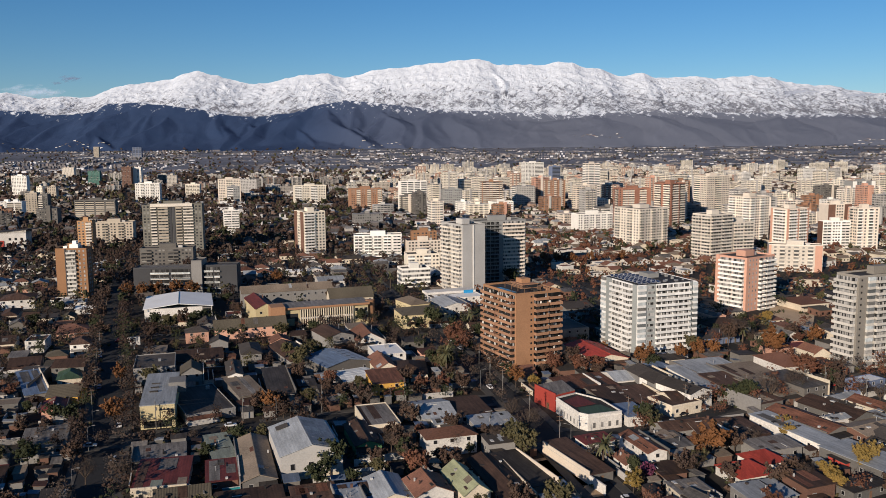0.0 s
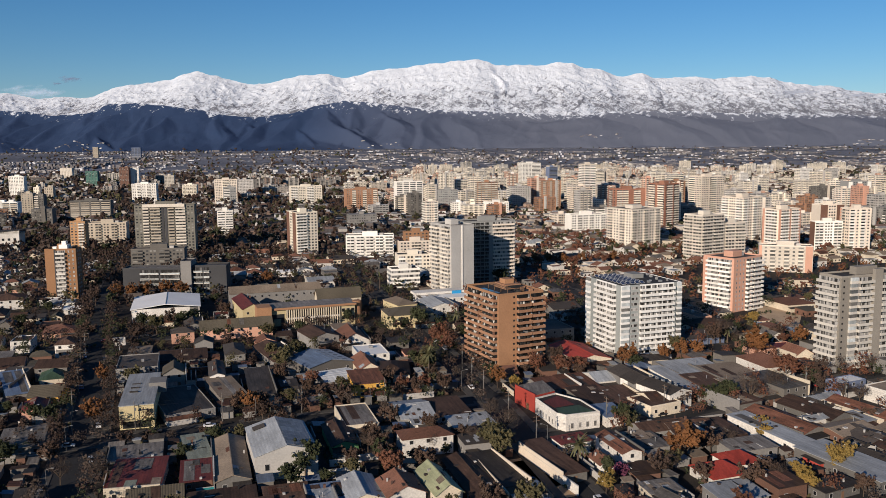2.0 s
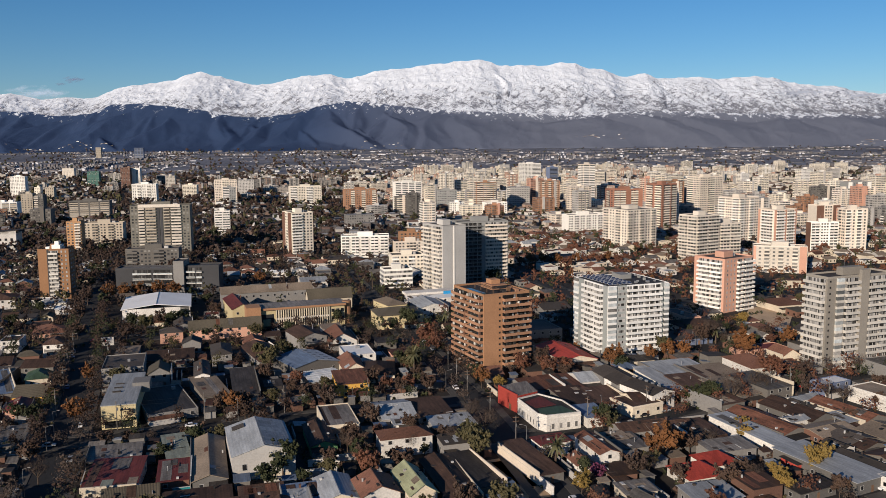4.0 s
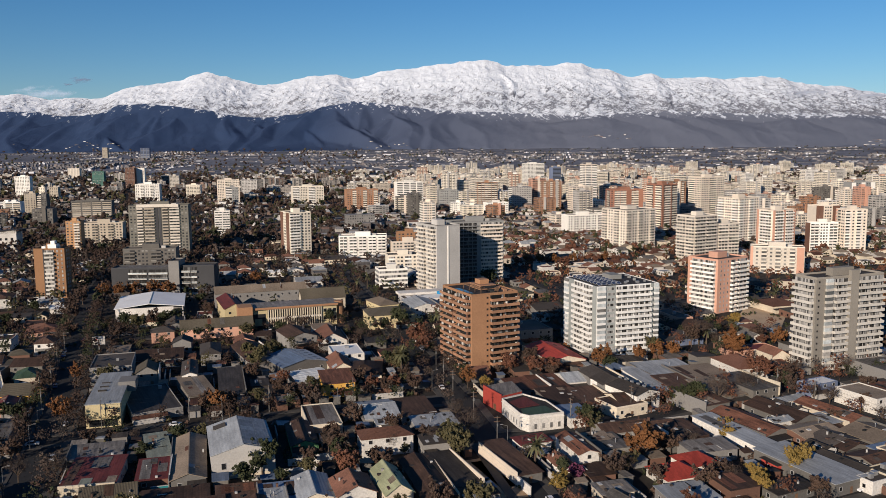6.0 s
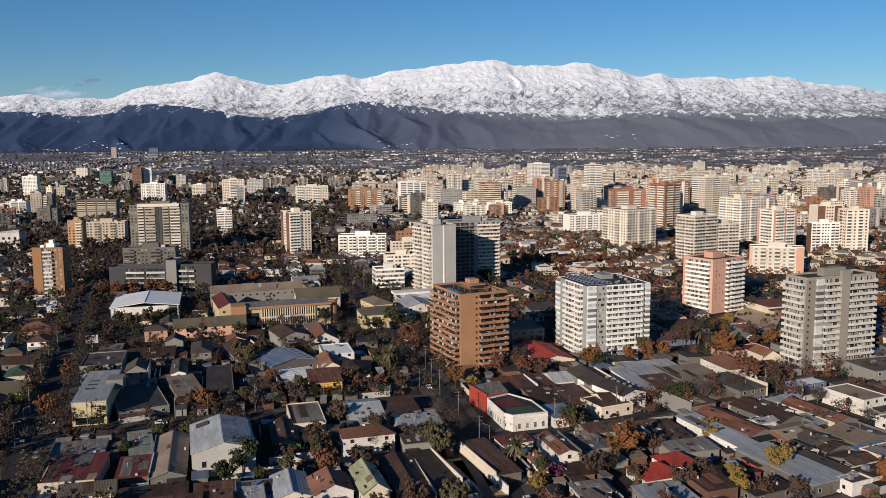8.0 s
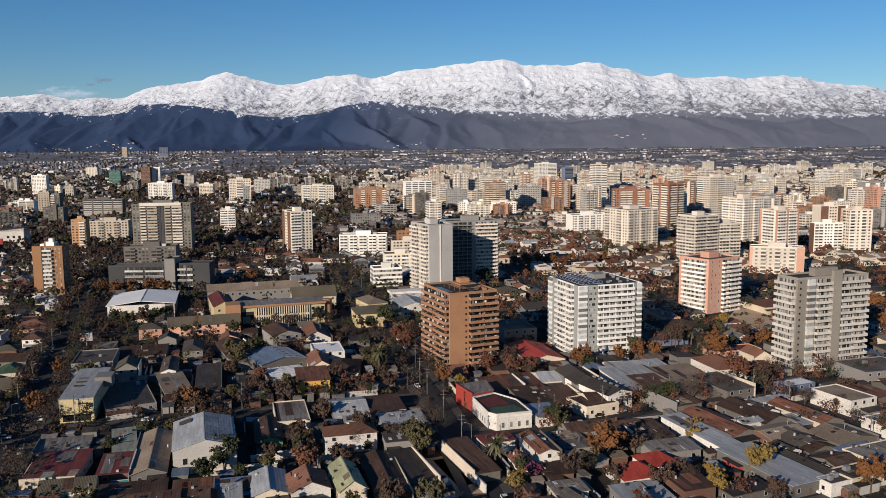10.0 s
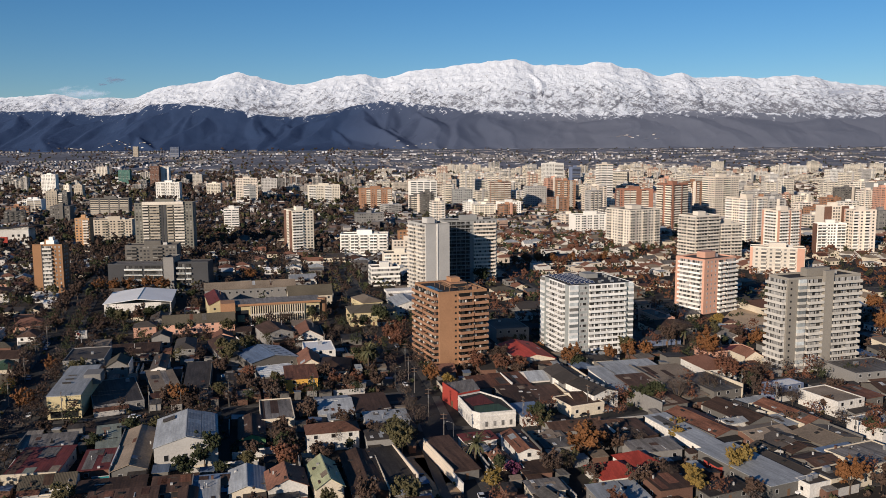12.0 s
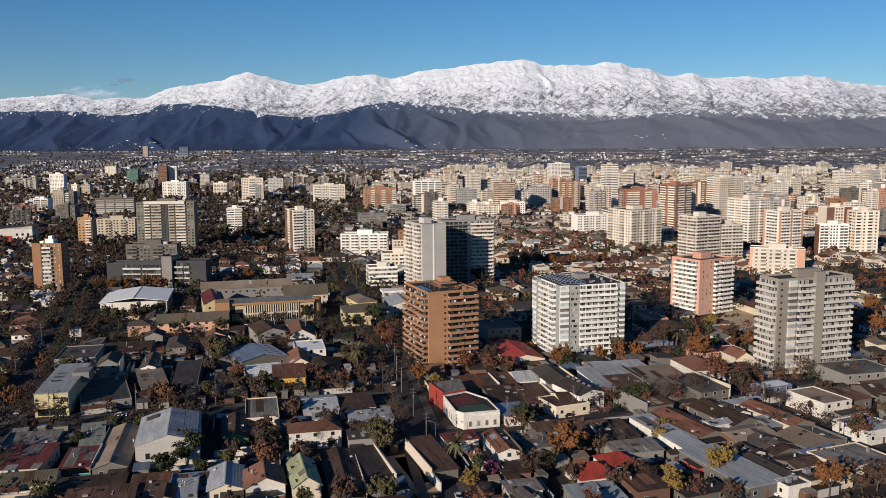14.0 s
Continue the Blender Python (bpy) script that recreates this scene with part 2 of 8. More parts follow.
RUBBER = mat("tyre_rubber", (0.02, 0.02, 0.02), 0.9, 0.1)
LEAF = {
    "orange": leaf_mat("orange_autumn_leaves", (0.18, 0.078, 0.028), (0.105, 0.050, 0.023)),
    "brown": leaf_mat("brown_autumn_leaves", (0.088, 0.055, 0.038), (0.044, 0.031, 0.025)),
    "rust": leaf_mat("rust_red_leaves", (0.150, 0.064, 0.037), (0.075, 0.039, 0.027)),
    "green": leaf_mat("dark_green_leaves", (0.048, 0.052, 0.023), (0.020, 0.025, 0.013)),
    "olive": leaf_mat("olive_leaves", (0.095, 0.080, 0.037), (0.044, 0.042, 0.021)),
    "yellow": leaf_mat("yellow_green_leaves", (0.24, 0.155, 0.042), (0.12, 0.09, 0.028)),
    "twig": leaf_mat("bare_grey_twigs", (0.082, 0.060, 0.047), (0.045, 0.034, 0.028)),
    # darker copy of brown: shade in the far crowns put into the colour
    "umber": leaf_mat("dark_umber_leaves", (0.062, 0.039, 0.029), (0.030, 0.021, 0.017)),
    "palm": leaf_mat("grey_green_fronds", (0.125, 0.12, 0.06), (0.06, 0.062, 0.032)),
    "magenta": leaf_mat("magenta_blossom", (0.17, 0.045, 0.09), (0.075, 0.028, 0.048)),
}


def ground_mat():
    m = mat("earth_and_dry_grass", (0.026, 0.021, 0.017), 0.95, 0.45, grain=2.5, big=35, rnd=0.0)
    return m


def mountain_mat():
    m = bpy.data.materials.new("snow_and_hazed_rock")
    m.use_nodes = True
    n, l = m.node_tree.nodes, m.node_tree.links
    b = n["Principled BSDF"]
    b.inputs["Roughness"].default_value, b.inputs["Specular IOR Level"].default_value = 0.9, 0.1
    g, sep = n.new("ShaderNodeNewGeometry"), n.new("ShaderNodeSeparateXYZ")
    l.new(g.outputs["Position"], sep.inputs[0])
    nrm = n.new("ShaderNodeSeparateXYZ")
    l.new(g.outputs["Normal"], nrm.inputs[0])
    no = n.new("ShaderNodeTexNoise")
    no.inputs["Scale"].default_value, no.inputs["Detail"].default_value, no.inputs["Roughness"].default_value = 0.011, 9, 0.65
    l.new(g.outputs["Position"], no.inputs["Vector"])
    # two families of streaks that run down the slopes, leaning either way
    streaks, gullies = [], []
    for lean in (-32, 27):
        fall, fi = n.new("ShaderNodeMapping"), n.new("ShaderNodeTexNoise")
        fall.vector_type = "TEXTURE"
        fall.inputs["Rotation"].default_value = (0, radians(lean), radians(-lean))
        fall.inputs["Scale"].default_value = (1.0, 3.2, 3.0)
        fi.inputs["Scale"].default_value, fi.inputs["Detail"].default_value, fi.inputs["Roughness"].default_value = 0.24, 9, 0.75
        l.new(g.outputs["Position"], fall.inputs["Vector"])
        l.new(fall.outputs[0], fi.inputs["Vector"])
        streaks.append(fi.outputs["Fac"])
        wide = n.new("ShaderNodeTexNoise")
        wide.inputs["Scale"].default_value, wide.inputs["Detail"].default_value, wide.inputs["Roughness"].default_value = 0.042, 7, 0.66
        l.new(fall.outputs[0], wide.inputs["Vector"])
        gullies.append(wide.outputs["Fac"])

    def op(kind, a, c):
        o = n.new("ShaderNodeMath")
        o.operation = kind
        for i, v in enumerate((a, c)):
            if isinstance(v, (int, float)):
                o.inputs[i].default_value = v
            else:
                l.new(v, o.inputs[i])
        return o.outputs[0]

    streak, gully = op("MINIMUM", *streaks), op("MINIMUM", *gullies)
    # height, broken by noise; steep rock sheds its snow
    h = op("ADD", op("MULTIPLY", op("SUBTRACT", sep.outputs["Z"], 296.0), 0.0041), 0.29)
    h = op("ADD", h, op("MULTIPLY", op("SUBTRACT", no.outputs["Fac"], 0.5), 1.3))
    h = op("ADD", h, op("MULTIPLY", op("SUBTRACT", streak, 0.47), 4.4))
    h = op("ADD", h, op("MULTIPLY", op("SUBTRACT", gully, 0.47), 3.6))
    # the western massif keeps more of its snow
    west = n.new("ShaderNodeMapRange")
    west.inputs["From Min"].default_value, west.inputs["From Max"].default_value = -900.0, 0.0
    west.inputs["To Min"].default_value, west.inputs["To Max"].default_value = 0.12, 0.0
    l.new(sep.outputs["X"], west.inputs["Value"])
    h = op("ADD", h, west.outputs[0])
    h = op("ADD", h, op("MULTIPLY", op("SUBTRACT", nrm.outputs["Z"], 0.75), 1.3))
    # none on the front range
    deep = n.new("ShaderNodeMapRange")
    deep.inputs["From Min"].default_value, deep.inputs["From Max"].default_value = 4140.0, 4290.0
    deep.inputs["To Min"].default_value, deep.inputs["To Max"].default_value = -1.9, 0.0
    l.new(op("ADD", sep.outputs["Y"], op("MULTIPLY", op("SUBTRACT", gully, 0.46), 420.0)), deep.inputs["Value"])
    h = op("ADD", h, deep.outputs[0])
    # but for a dusting along its eastern crest
    dust, dry = n.new("ShaderNodeMapRange"), n.new("ShaderNodeMapRange")
    dust.inputs["From Min"].default_value, dust.inputs["From Max"].default_value = 150.0, 0.0
    dust.inputs["To Min"].default_value, dust.inputs["To Max"].default_value = 0.0, 0.72
    l.new(op("ABSOLUTE", op("SUBTRACT", sep.outputs["Y"], 4275.0), 0.0), dust.inputs["Value"])
    dry.inputs["From Min"].default_value, dry.inputs["From Max"].default_value = -700.0, 0.0
    l.new(sep.outputs["X"], dry.inputs["Value"])
    h = op("ADD", h, op("MULTIPLY", dust.outputs[0], dry.outputs[0]))
    ramp = n.new("ShaderNodeMapRange")
    ramp.inputs["From Min"].default_value, ramp.inputs["From Max"].default_value = SNOW_LOW, SNOW_HIGH
    l.new(h, ramp.inputs["Value"])
    # the rock's blue is distance haze put into its base colours
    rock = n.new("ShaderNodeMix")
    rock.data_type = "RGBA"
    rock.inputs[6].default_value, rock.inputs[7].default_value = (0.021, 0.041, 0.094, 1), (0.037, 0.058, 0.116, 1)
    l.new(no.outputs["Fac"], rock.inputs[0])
    # painted haze: the base colour grows paler towards the east
    dry, haze_tint = n.new("ShaderNodeMapRange"), n.new("ShaderNodeMix")
    haze_tint.data_type = "RGBA"
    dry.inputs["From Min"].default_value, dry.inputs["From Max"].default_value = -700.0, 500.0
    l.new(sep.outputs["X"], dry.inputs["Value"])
    l.new(dry.outputs[0], haze_tint.inputs[0])
    l.new(rock.outputs[2], haze_tint.inputs[6])
    haze_tint.inputs[7].default_value = (0.132, 0.145, 0.185, 1)
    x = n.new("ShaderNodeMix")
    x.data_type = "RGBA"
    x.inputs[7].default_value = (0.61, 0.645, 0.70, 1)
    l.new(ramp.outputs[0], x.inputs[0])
    # rock behind the front range is painted paler, as haze veils it
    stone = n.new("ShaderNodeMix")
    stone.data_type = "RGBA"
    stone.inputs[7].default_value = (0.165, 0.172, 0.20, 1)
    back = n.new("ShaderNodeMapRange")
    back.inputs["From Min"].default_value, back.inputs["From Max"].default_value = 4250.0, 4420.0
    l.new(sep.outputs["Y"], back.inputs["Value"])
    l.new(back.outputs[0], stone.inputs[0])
    l.new(haze_tint.outputs[2], stone.inputs[6])
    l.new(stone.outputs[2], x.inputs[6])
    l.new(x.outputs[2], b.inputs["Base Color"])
    bp = n.new("ShaderNodeBump")
    bp.inputs["Strength"].default_value, bp.inputs["Distance"].default_value = 0.45, 6.0
    l.new(streak, bp.inputs["Height"])
    l.new(bp.outputs[0], b.inputs["Normal"])
    return m


SNOW_LOW, SNOW_HIGH = 0.34, 0.56
EARTH, MOUNTAIN = ground_mat(), mountain_mat()
# far ground: haze over the plain put into the colour, paler and bluer
SUBURB = mat("hazed_built_ground", (0.118, 0.122, 0.145), 0.95, 0.7, grain=14, big=160, rnd=0.0)


# ---- mesh tools ----
class Form:
    """Gathers vertices and faces for one mesh."""

    def __init__(self):
        self.v, self.f = [], []

    def box(self, x0, x1, y0, y1, z0, z1):
        i = len(self.v)
        self.v += [(x0, y0, z0), (x1, y0, z0), (x1, y1, z0), (x0, y1, z0), (x0, y0, z1), (x1, y0, z1), (x1, y1, z1), (x0, y1, z1)]
        self.f += [(i, i + 3, i + 2, i + 1), (i + 4, i + 5, i + 6, i + 7), (i, i + 1, i + 5, i + 4), (i + 1, i + 2, i + 6, i + 5), (i + 2, i + 3, i + 7, i + 6), (i + 3, i, i + 4, i + 7)]
        return self

    def prism(self, pts, z0, z1):
        i, k = len(self.v), len(pts)
        self.v += [(x, y, z0) for x, y in pts] + [(x, y, z1) for x, y in pts]
        self.f += [tuple(range(i + k - 1, i - 1, -1)), tuple(range(i + k, i + 2 * k))]
        self.f += [(i + j, i + (j + 1) % k, i + k + (j + 1) % k, i + k + j) for j in range(k)]
        return self

    def face(self, *pts):
        i = len(self.v)
        self.v += [tuple(p) for p in pts]
        self.f.append(tuple(range(i, i + len(pts))))
        return self

    def slab(self, pts, t):
        """A sloping sheet of thickness t under its top corners."""
        i, k = len(self.v), len(pts)
        self.v += [tuple(p) for p in pts] + [(x, y, z - t) for x, y, z in pts]
        self.f += [tuple(range(i, i + k)), tuple(range(i + 2 * k - 1, i + k - 1, -1))]
        self.f += [(i + (j + 1) % k, i + j, i + k + j, i + k + (j + 1) % k) for j in range(k)]
        return self

    def tube(self, a, b, r0, r1, sides=7):
        a, b = Vector(a), Vector(b)
        q = (b - a).to_track_quat("Z", "Y")
        i = len(self.v)
        for p, r in ((a, r0), (b, r1)):
            for j in range(sides):
                w = 2 * math.pi * j / sides
                self.v.append(tuple(p + q @ Vector((r * math.cos(w), r * math.sin(w), 0))))
        self.f += [(i + j, i + (j + 1) % sides, i + sides + (j + 1) % sides, i + sides + j) for j in range(sides)]
        self.f += [tuple(range(i + sides - 1, i - 1, -1)), tuple(range(i + sides, i + 2 * sides))]
        return self

    def mesh(self, name, material):
        me = bpy.data.meshes.new(name)
        me.from_pydata(self.v, [], self.f)
        me.materials.append(material)
        return me


def part(name, form, material, parent=None, label="", at=None):
    me = form.mesh(name, material) if isinstance(form, Form) else form
    ob = new(name, me)
    ob.parent = parent
    if at is not None:
        ob.matrix_basis = at
    if label:
        ob["label"] = label
    return ob


def thing(name, m, label, category, group="", kind=""):
    ob = new(name)
    ob.empty_display_size = 0.2
    ob.matrix_basis = m
    return tagged(ob, label, category, group, kind)


# ---- plan: the street grid is turned by 17 degrees; u runs along its cross streets, v along its avenues ----
GRID = 17.0
CU, SU = math.cos(radians(GRID)), math.sin(radians(GRID))


def from_grid(u, v):
    return u * CU - v * SU, u * SU + v * CU


def land(x, y):
    """Height of the ground: flat, then rising to the foot of the mountains."""
    return 78.0 * max(0.0, (y - 1500) / 2400) ** 1.4 if y < 3900 else 78.0


taken = np.zeros((1200, 1200), bool)  # plan cells of 1 m, from x -600, y 150


def claim(x, y, w, d, rot, margin=0.0, test=True):
    """True, and marks the plan, if the turned rectangle about x, y is free."""
    a = radians(rot)
    k = max(2, int(w + 2 * margin)), max(2, int(d + 2 * margin))
    p, q = np.meshgrid(np.linspace(-w / 2 - margin, w / 2 + margin, k[0] + 1), np.linspace(-d / 2 - margin, d / 2 + margin, k[1] + 1))
    i = np.round(x + p * math.cos(a) - q * math.sin(a) + 600).astype(int)
    j = np.round(y + p * math.sin(a) + q * math.cos(a) - 150).astype(int)
    ok = (i >= 0) & (i < 1200) & (j >= 0) & (j < 1200)
    i, j = i[ok], j[ok]
    if test and taken[i, j].any():
        return False
    taken[i, j] = True
    return True


# ---- ground and mountains ----
def build_ground():
    xs = np.linspace(-4600, 4600, 93)
    ys = np.concatenate([np.linspace(-3000, 100, 12), np.linspace(200, 3900, 75), [4300, 4900]])
    f = Form()
    for y in ys:
        for x in xs:
            f.v.append((x, y, land(x, y) + (0 if y < 1200 else 6 * noise.noise((x * 0.002, y * 0.002, 0)) * min(1, (y - 1200) / 900))))
    k = len(xs)
    f.f = [(j * k + i, j * k + i + 1, (j + 1) * k + i + 1, (j + 1) * k + i) for j in range(len(ys) - 1) for i in range(k - 1)]
    ground = part("ground", f, EARTH)
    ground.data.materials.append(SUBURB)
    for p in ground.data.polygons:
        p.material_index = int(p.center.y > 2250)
    tagged(ground, "brown earth and dry grass under the whole city", "ground", kind="structure")


CREST = [(-3400, 350), (-2631, 398), (-2520, 410), (-2432, 390), (-2333, 369), (-2200, 385), (-2084, 374), (-2034, 380), (-1865, 440), (-1732, 456),
         (-1565, 477), (-1481, 512), (-1408, 524), (-1334, 504), (-1236, 478), (-1122, 448), (-1006, 450), (-907, 478), (-824, 494), (-660, 502), (-562, 475),
         (-398, 522), (-250, 531), (-41, 558), (76, 570), (194, 581), (272, 565), (321, 545), (516, 547), (597, 546), (672, 561), (753, 554), (825, 528), (906, 521),
         (1020, 479), (1160, 494), (1248, 467), (1475, 472), (1572, 458), (1766, 476), (1895, 469), (1994, 436), (2214, 418), (2507, 371), (3400, 340)]
FRONT = [(-3400, 290), (-2297, 283), (-2123, 281), (-1979, 258), (-1804, 268), (-1686, 318), (-1541, 320), (-1426, 305), (-1254, 284), (-1081, 252), (-937, 245),
         (-764, 263), (-619, 301), (-504, 323), (-389, 314), (-217, 296), (-34, 274), (155, 265), (441, 254), (698, 238), (868, 251), (1096, 260), (1295, 259),
         (1437, 247), (1636, 245), (1834, 230), (2004, 242), (2196, 227), (3400, 210)]


def curve_at(table, x):
    for (a, p), (b, q) in zip(table, table[1:]):
        if x <= b:
            t = min(1, max(0, (x - a) / (b - a)))
            return p + (q - p) * (t * 0.5 + 0.5 * t * t * (3 - 2 * t))
    return table[-1][1]


def ridged(x, y, octaves=6):
    s, a, w = 0.0, 1.0, 1.0
    for o in range(octaves):
        n = 1 - abs(noise.noise((x, y, 7.3 * o)))
        n = n * n * w
        w = min(1, max(0, n * 1.6))
        s += n * a
        x, y, a = x * 2.03, y * 2.03, a * 0.5
    return s


@functools.lru_cache(None)
def spur_line(i, seed):
    r = random.Random(i * 131 + seed)
    return r.uniform(-0.35, 0.35), r.uniform(-0.75, 0.75), r.uniform(0.86, 1.0), r.uniform(0, 6.3), r.uniform(0.85, 1.25)


def spurs(x, y, top_y, foot_y, table, base, spacing, steep, seed, bow):
    """Height of a row of ridges that run down from a crest line, each with two flanks."""
    t, best, i0 = max(0.0, (top_y - y) / (top_y - foot_y)), -1e9, int(math.floor(x / spacing))
    if t > 1.15:
        return best
    for i in range(i0 - 3, i0 + 5):
        off, lean, tall, turn, s = spur_line(i, seed)
        xi = (i + 0.5 + off) * spacing
        line = xi + lean * (top_y - y) + spacing * 0.12 * math.sin(turn + t * 7)
        ridge = base + (curve_at(table, xi) - base) * tall * max(0.0, 1 - t) ** bow
        best = max(best, ridge - steep * s * abs(x - line))
    return best


def mountain_z(x, y):
    t = (y - 3800) / 1050
    base = land(x, 3900) - 6
    wx = x + 60 * noise.noise((x * 0.004, y * 0.004, 3))
    down = max(0.0, 4850 - y)
    crest = curve_at(CREST, x) + 6 * (ridged(x * 0.010 + down * 0.004, 4.2 + down * 0.009, 6) - 1.1)
    if t <= 1:
        t = max(0, t)
        z = base + (crest - base) * (0.24 * t + 0.76 * t ** 1.6)
        z = max(z, min(spurs(wx, y, 4850, 4080, CREST, base, 360, 0.54, 5, 1.0), crest))
        z = max(z, min(spurs(wx + 0.45 * (y - 4850), y, 4850, 4120, CREST, base, 190, 0.36, 9, 1.1), crest))
        z += (ridged(wx * 0.019 + 5, y * 0.015, 6) - 1.1) * 5.5 * min(1, t * 2) * min(1, (1 - t) * 6 + 0.3)
    else:
        z = crest - (t - 1) * 900
    # the bare front range
    front = curve_at(FRONT, x + 40 * noise.noise((x * 0.004, 0, 9)))
    soft = 0.52 if x < -300 else 0.12 if x > 300 else 0.52 - 0.40 * (x + 300) / 600
    if y <= 4260:
        u = max(0.0, (y - 3830) / 430)
        zf = base + (front - base) * (0.35 * u + 0.65 * u ** 2.0) * (0.97 if soft > 0.6 else 1.0)
        zf = max(zf, min(spurs(wx, y, 4260, 3800, FRONT, base, 230, 0.62 * soft, 21, 0.9), front + 4))
        zf = max(zf, min(spurs(wx, y, 4260, 3850, FRONT, base, 120, 0.7 * soft, 33, 1.05), front))
    else:
        zf = front - (y - 4260) * 0.8
    zf += (ridged(wx * 0.009, y * 0.006, 4) - 1.1) * (2 + 5 * soft)
    return max(z, zf) if t < 0.97 else z


def build_mountains():
    xs, ys = np.linspace(-3300, 3300, 780), np.concatenate([np.linspace(3780, 4850, 165), [4880, 4920]])
    f = Form()
    for y in ys:
        for x in xs:
            f.v.append((x, y, mountain_z(x, y) if y > 3800 else 40))
    k = len(xs)
    f.f = [(j * k + i, j * k + i + 1, (j + 1) * k + i + 1, (j + 1) * k + i) for j in range(len(ys) - 1) for i in range(k - 1)]
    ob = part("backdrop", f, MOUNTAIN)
    ob.data.polygons.foreach_set("use_smooth", [f.v[p.vertices[0]][1] < 4240 for p in ob.data.polygons])
    tagged(ob, "snow-capped mountain range with dark bare lower slopes", "mountains", kind="structure")


build_ground()
build_mountains()

# ---- streets: polylines with carriageway widths ----
STREETS = [
    ("avenue", [(-60, 120), (-101, 225), (-114, 266), (-135, 324), (-171, 413), (-205, 503), (-250, 640), (-300, 800)], 11),
    ("cross_street", [(-330, 190), (-138, 256), (-68, 278), (25, 309)], 8),
    ("avenue", [(62, 150), (35, 266), (25, 311), (11, 364), (-20, 470), (-55, 600), (-95, 730)], 9),
    ("cross_street", [(35, 266), (60, 271), (93, 288), (154, 323), (260, 368), (420, 420)], 8),
    ("avenue", [(206, 170), (184, 264), (154, 323), (140, 386), (112, 480), (75, 600), (30, 740)], 9),
    ("cross_street", [(-420, 335), (-168, 408), (-30, 445), (110, 490), (330, 560)], 9),
    ("cross_street", [(40, 138), (126, 221), (185, 247), (300, 290)], 8),
]


def ribbon(pts, half, z):
    f, out = Form(), []
    for i, p in enumerate(pts):
        a, b = Vector(pts[max(0, i - 1)]), Vector(pts[min(len(pts) - 1, i + 1)])
        n = (b - a).normalized()
        out.append((Vector(p) + Vector((-n.y, n.x)) * half, Vector(p) - Vector((-n.y, n.x)) * half))
    for (a, b), (c, d) in zip(out, out[1:]):
        f.slab([(b.x, b.y, z), (d.x, d.y, z), (c.x, c.y, z), (a.x, a.y, z)], 0.3)
    return f


for i, (nm, pts, wide) in enumerate(STREETS):
    z = 0.05 + i * 0.005
    tagged(part("road", ribbon(pts, wide / 2, z), ASPHALT), "worn dark asphalt city street", "road", kind="structure")
    for p, q in zip(pts, pts[1:]):
        p, q = Vector(p), Vector(q)
        n, L = (q - p).normalized(), (q - p).length
        ang = math.degrees(math.atan2(n.y, n.x))
        claim(*((p + q) / 2), L, wide + 5.5, ang, test=False)
        mid = (p + q) / 2
        for side in (-1, 1):
            kerb = Form().box(-L / 2 + 4, L / 2 - 4, -1.5, 1.5, -0.2, 0.17 + 0.003 * i)
            c = mid + Vector((-n.y, n.x)) * side * (wide / 2 + 1.5)
            tagged(part("pavement", kerb, PAVING, at=pose(c.x, c.y, 0, 0, 0, ang)), "grey concrete pavement with a raised kerb", "pavement", kind="structure")


# ---- towers ----
cache = {}
DIM = mat("dark_screen", (0.03, 0.028, 0.026), 0.8, 0.3)


def box_mesh(name, material, x0, x1, y0, y1, z0, z1):
    key = (name, material.name, *(round(a, 2) for a in (x0, x1, y0, y1, z0, z1)))
    if key not in cache:
        cache[key] = Form().box(x0, x1, y0, y1, z0, z1).mesh(name, material)
    return cache[key]


def balcony_mesh(L, out, material, solid=True):
    key = ("balcony", round(L, 2), round(out, 2), material.name, solid)
    if key not in cache:
        f = Form().box(0, L, -out, 0, -0.22, 0)
        if solid:
            f.box(0, L, -out, -out + 0.14, 0, 1.0).box(0, 0.14, -out + 0.14, 0, 0, 1.0).box(L - 0.14, L, -out + 0.14, 0, 0, 1.0)
        else:
            f.box(0, L, -out, -out + 0.05, 0.95, 1.02)
            k = max(2, int(L / 0.5))
            for i in range(k + 1):
                f.box(i * (L - 0.05) / k, i * (L - 0.05) / k + 0.05, -out, -out + 0.05, 0, 0.95)
        cache[key] = f.mesh("balcony", material)
    return cache[key]


def clutter_mesh(w, turn):
    """Chairs, washing and screens on a balcony: one of six arrangements."""
    key = ("clutter", round(w, 2), turn)
    if key not in cache:
        r, f, pale = random.Random(turn + 40), Form(), []
        x = 0.3
        while x < w - 0.9:
            a, h = r.uniform(0.3, 1.1), r.choice((0.7, 1.0, 1.4, 1.8))
            f.box(x, x + a, -0.9 + r.uniform(-0.3, 0.3), -0.3, 0.01, h)
            pale.append(r.choice((0, 0, 1, 2)))
            x += a + r.uniform(0.2, 1.2)
        me = f.mesh("balcony_furniture", DIM)
        me.materials.append(WALL["white"])
        me.materials.append(WALL["brick"])
        for i, p in enumerate(me.polygons):
            p.material_index = pale[i // 6]
        cache[key] = me
    return cache[key]


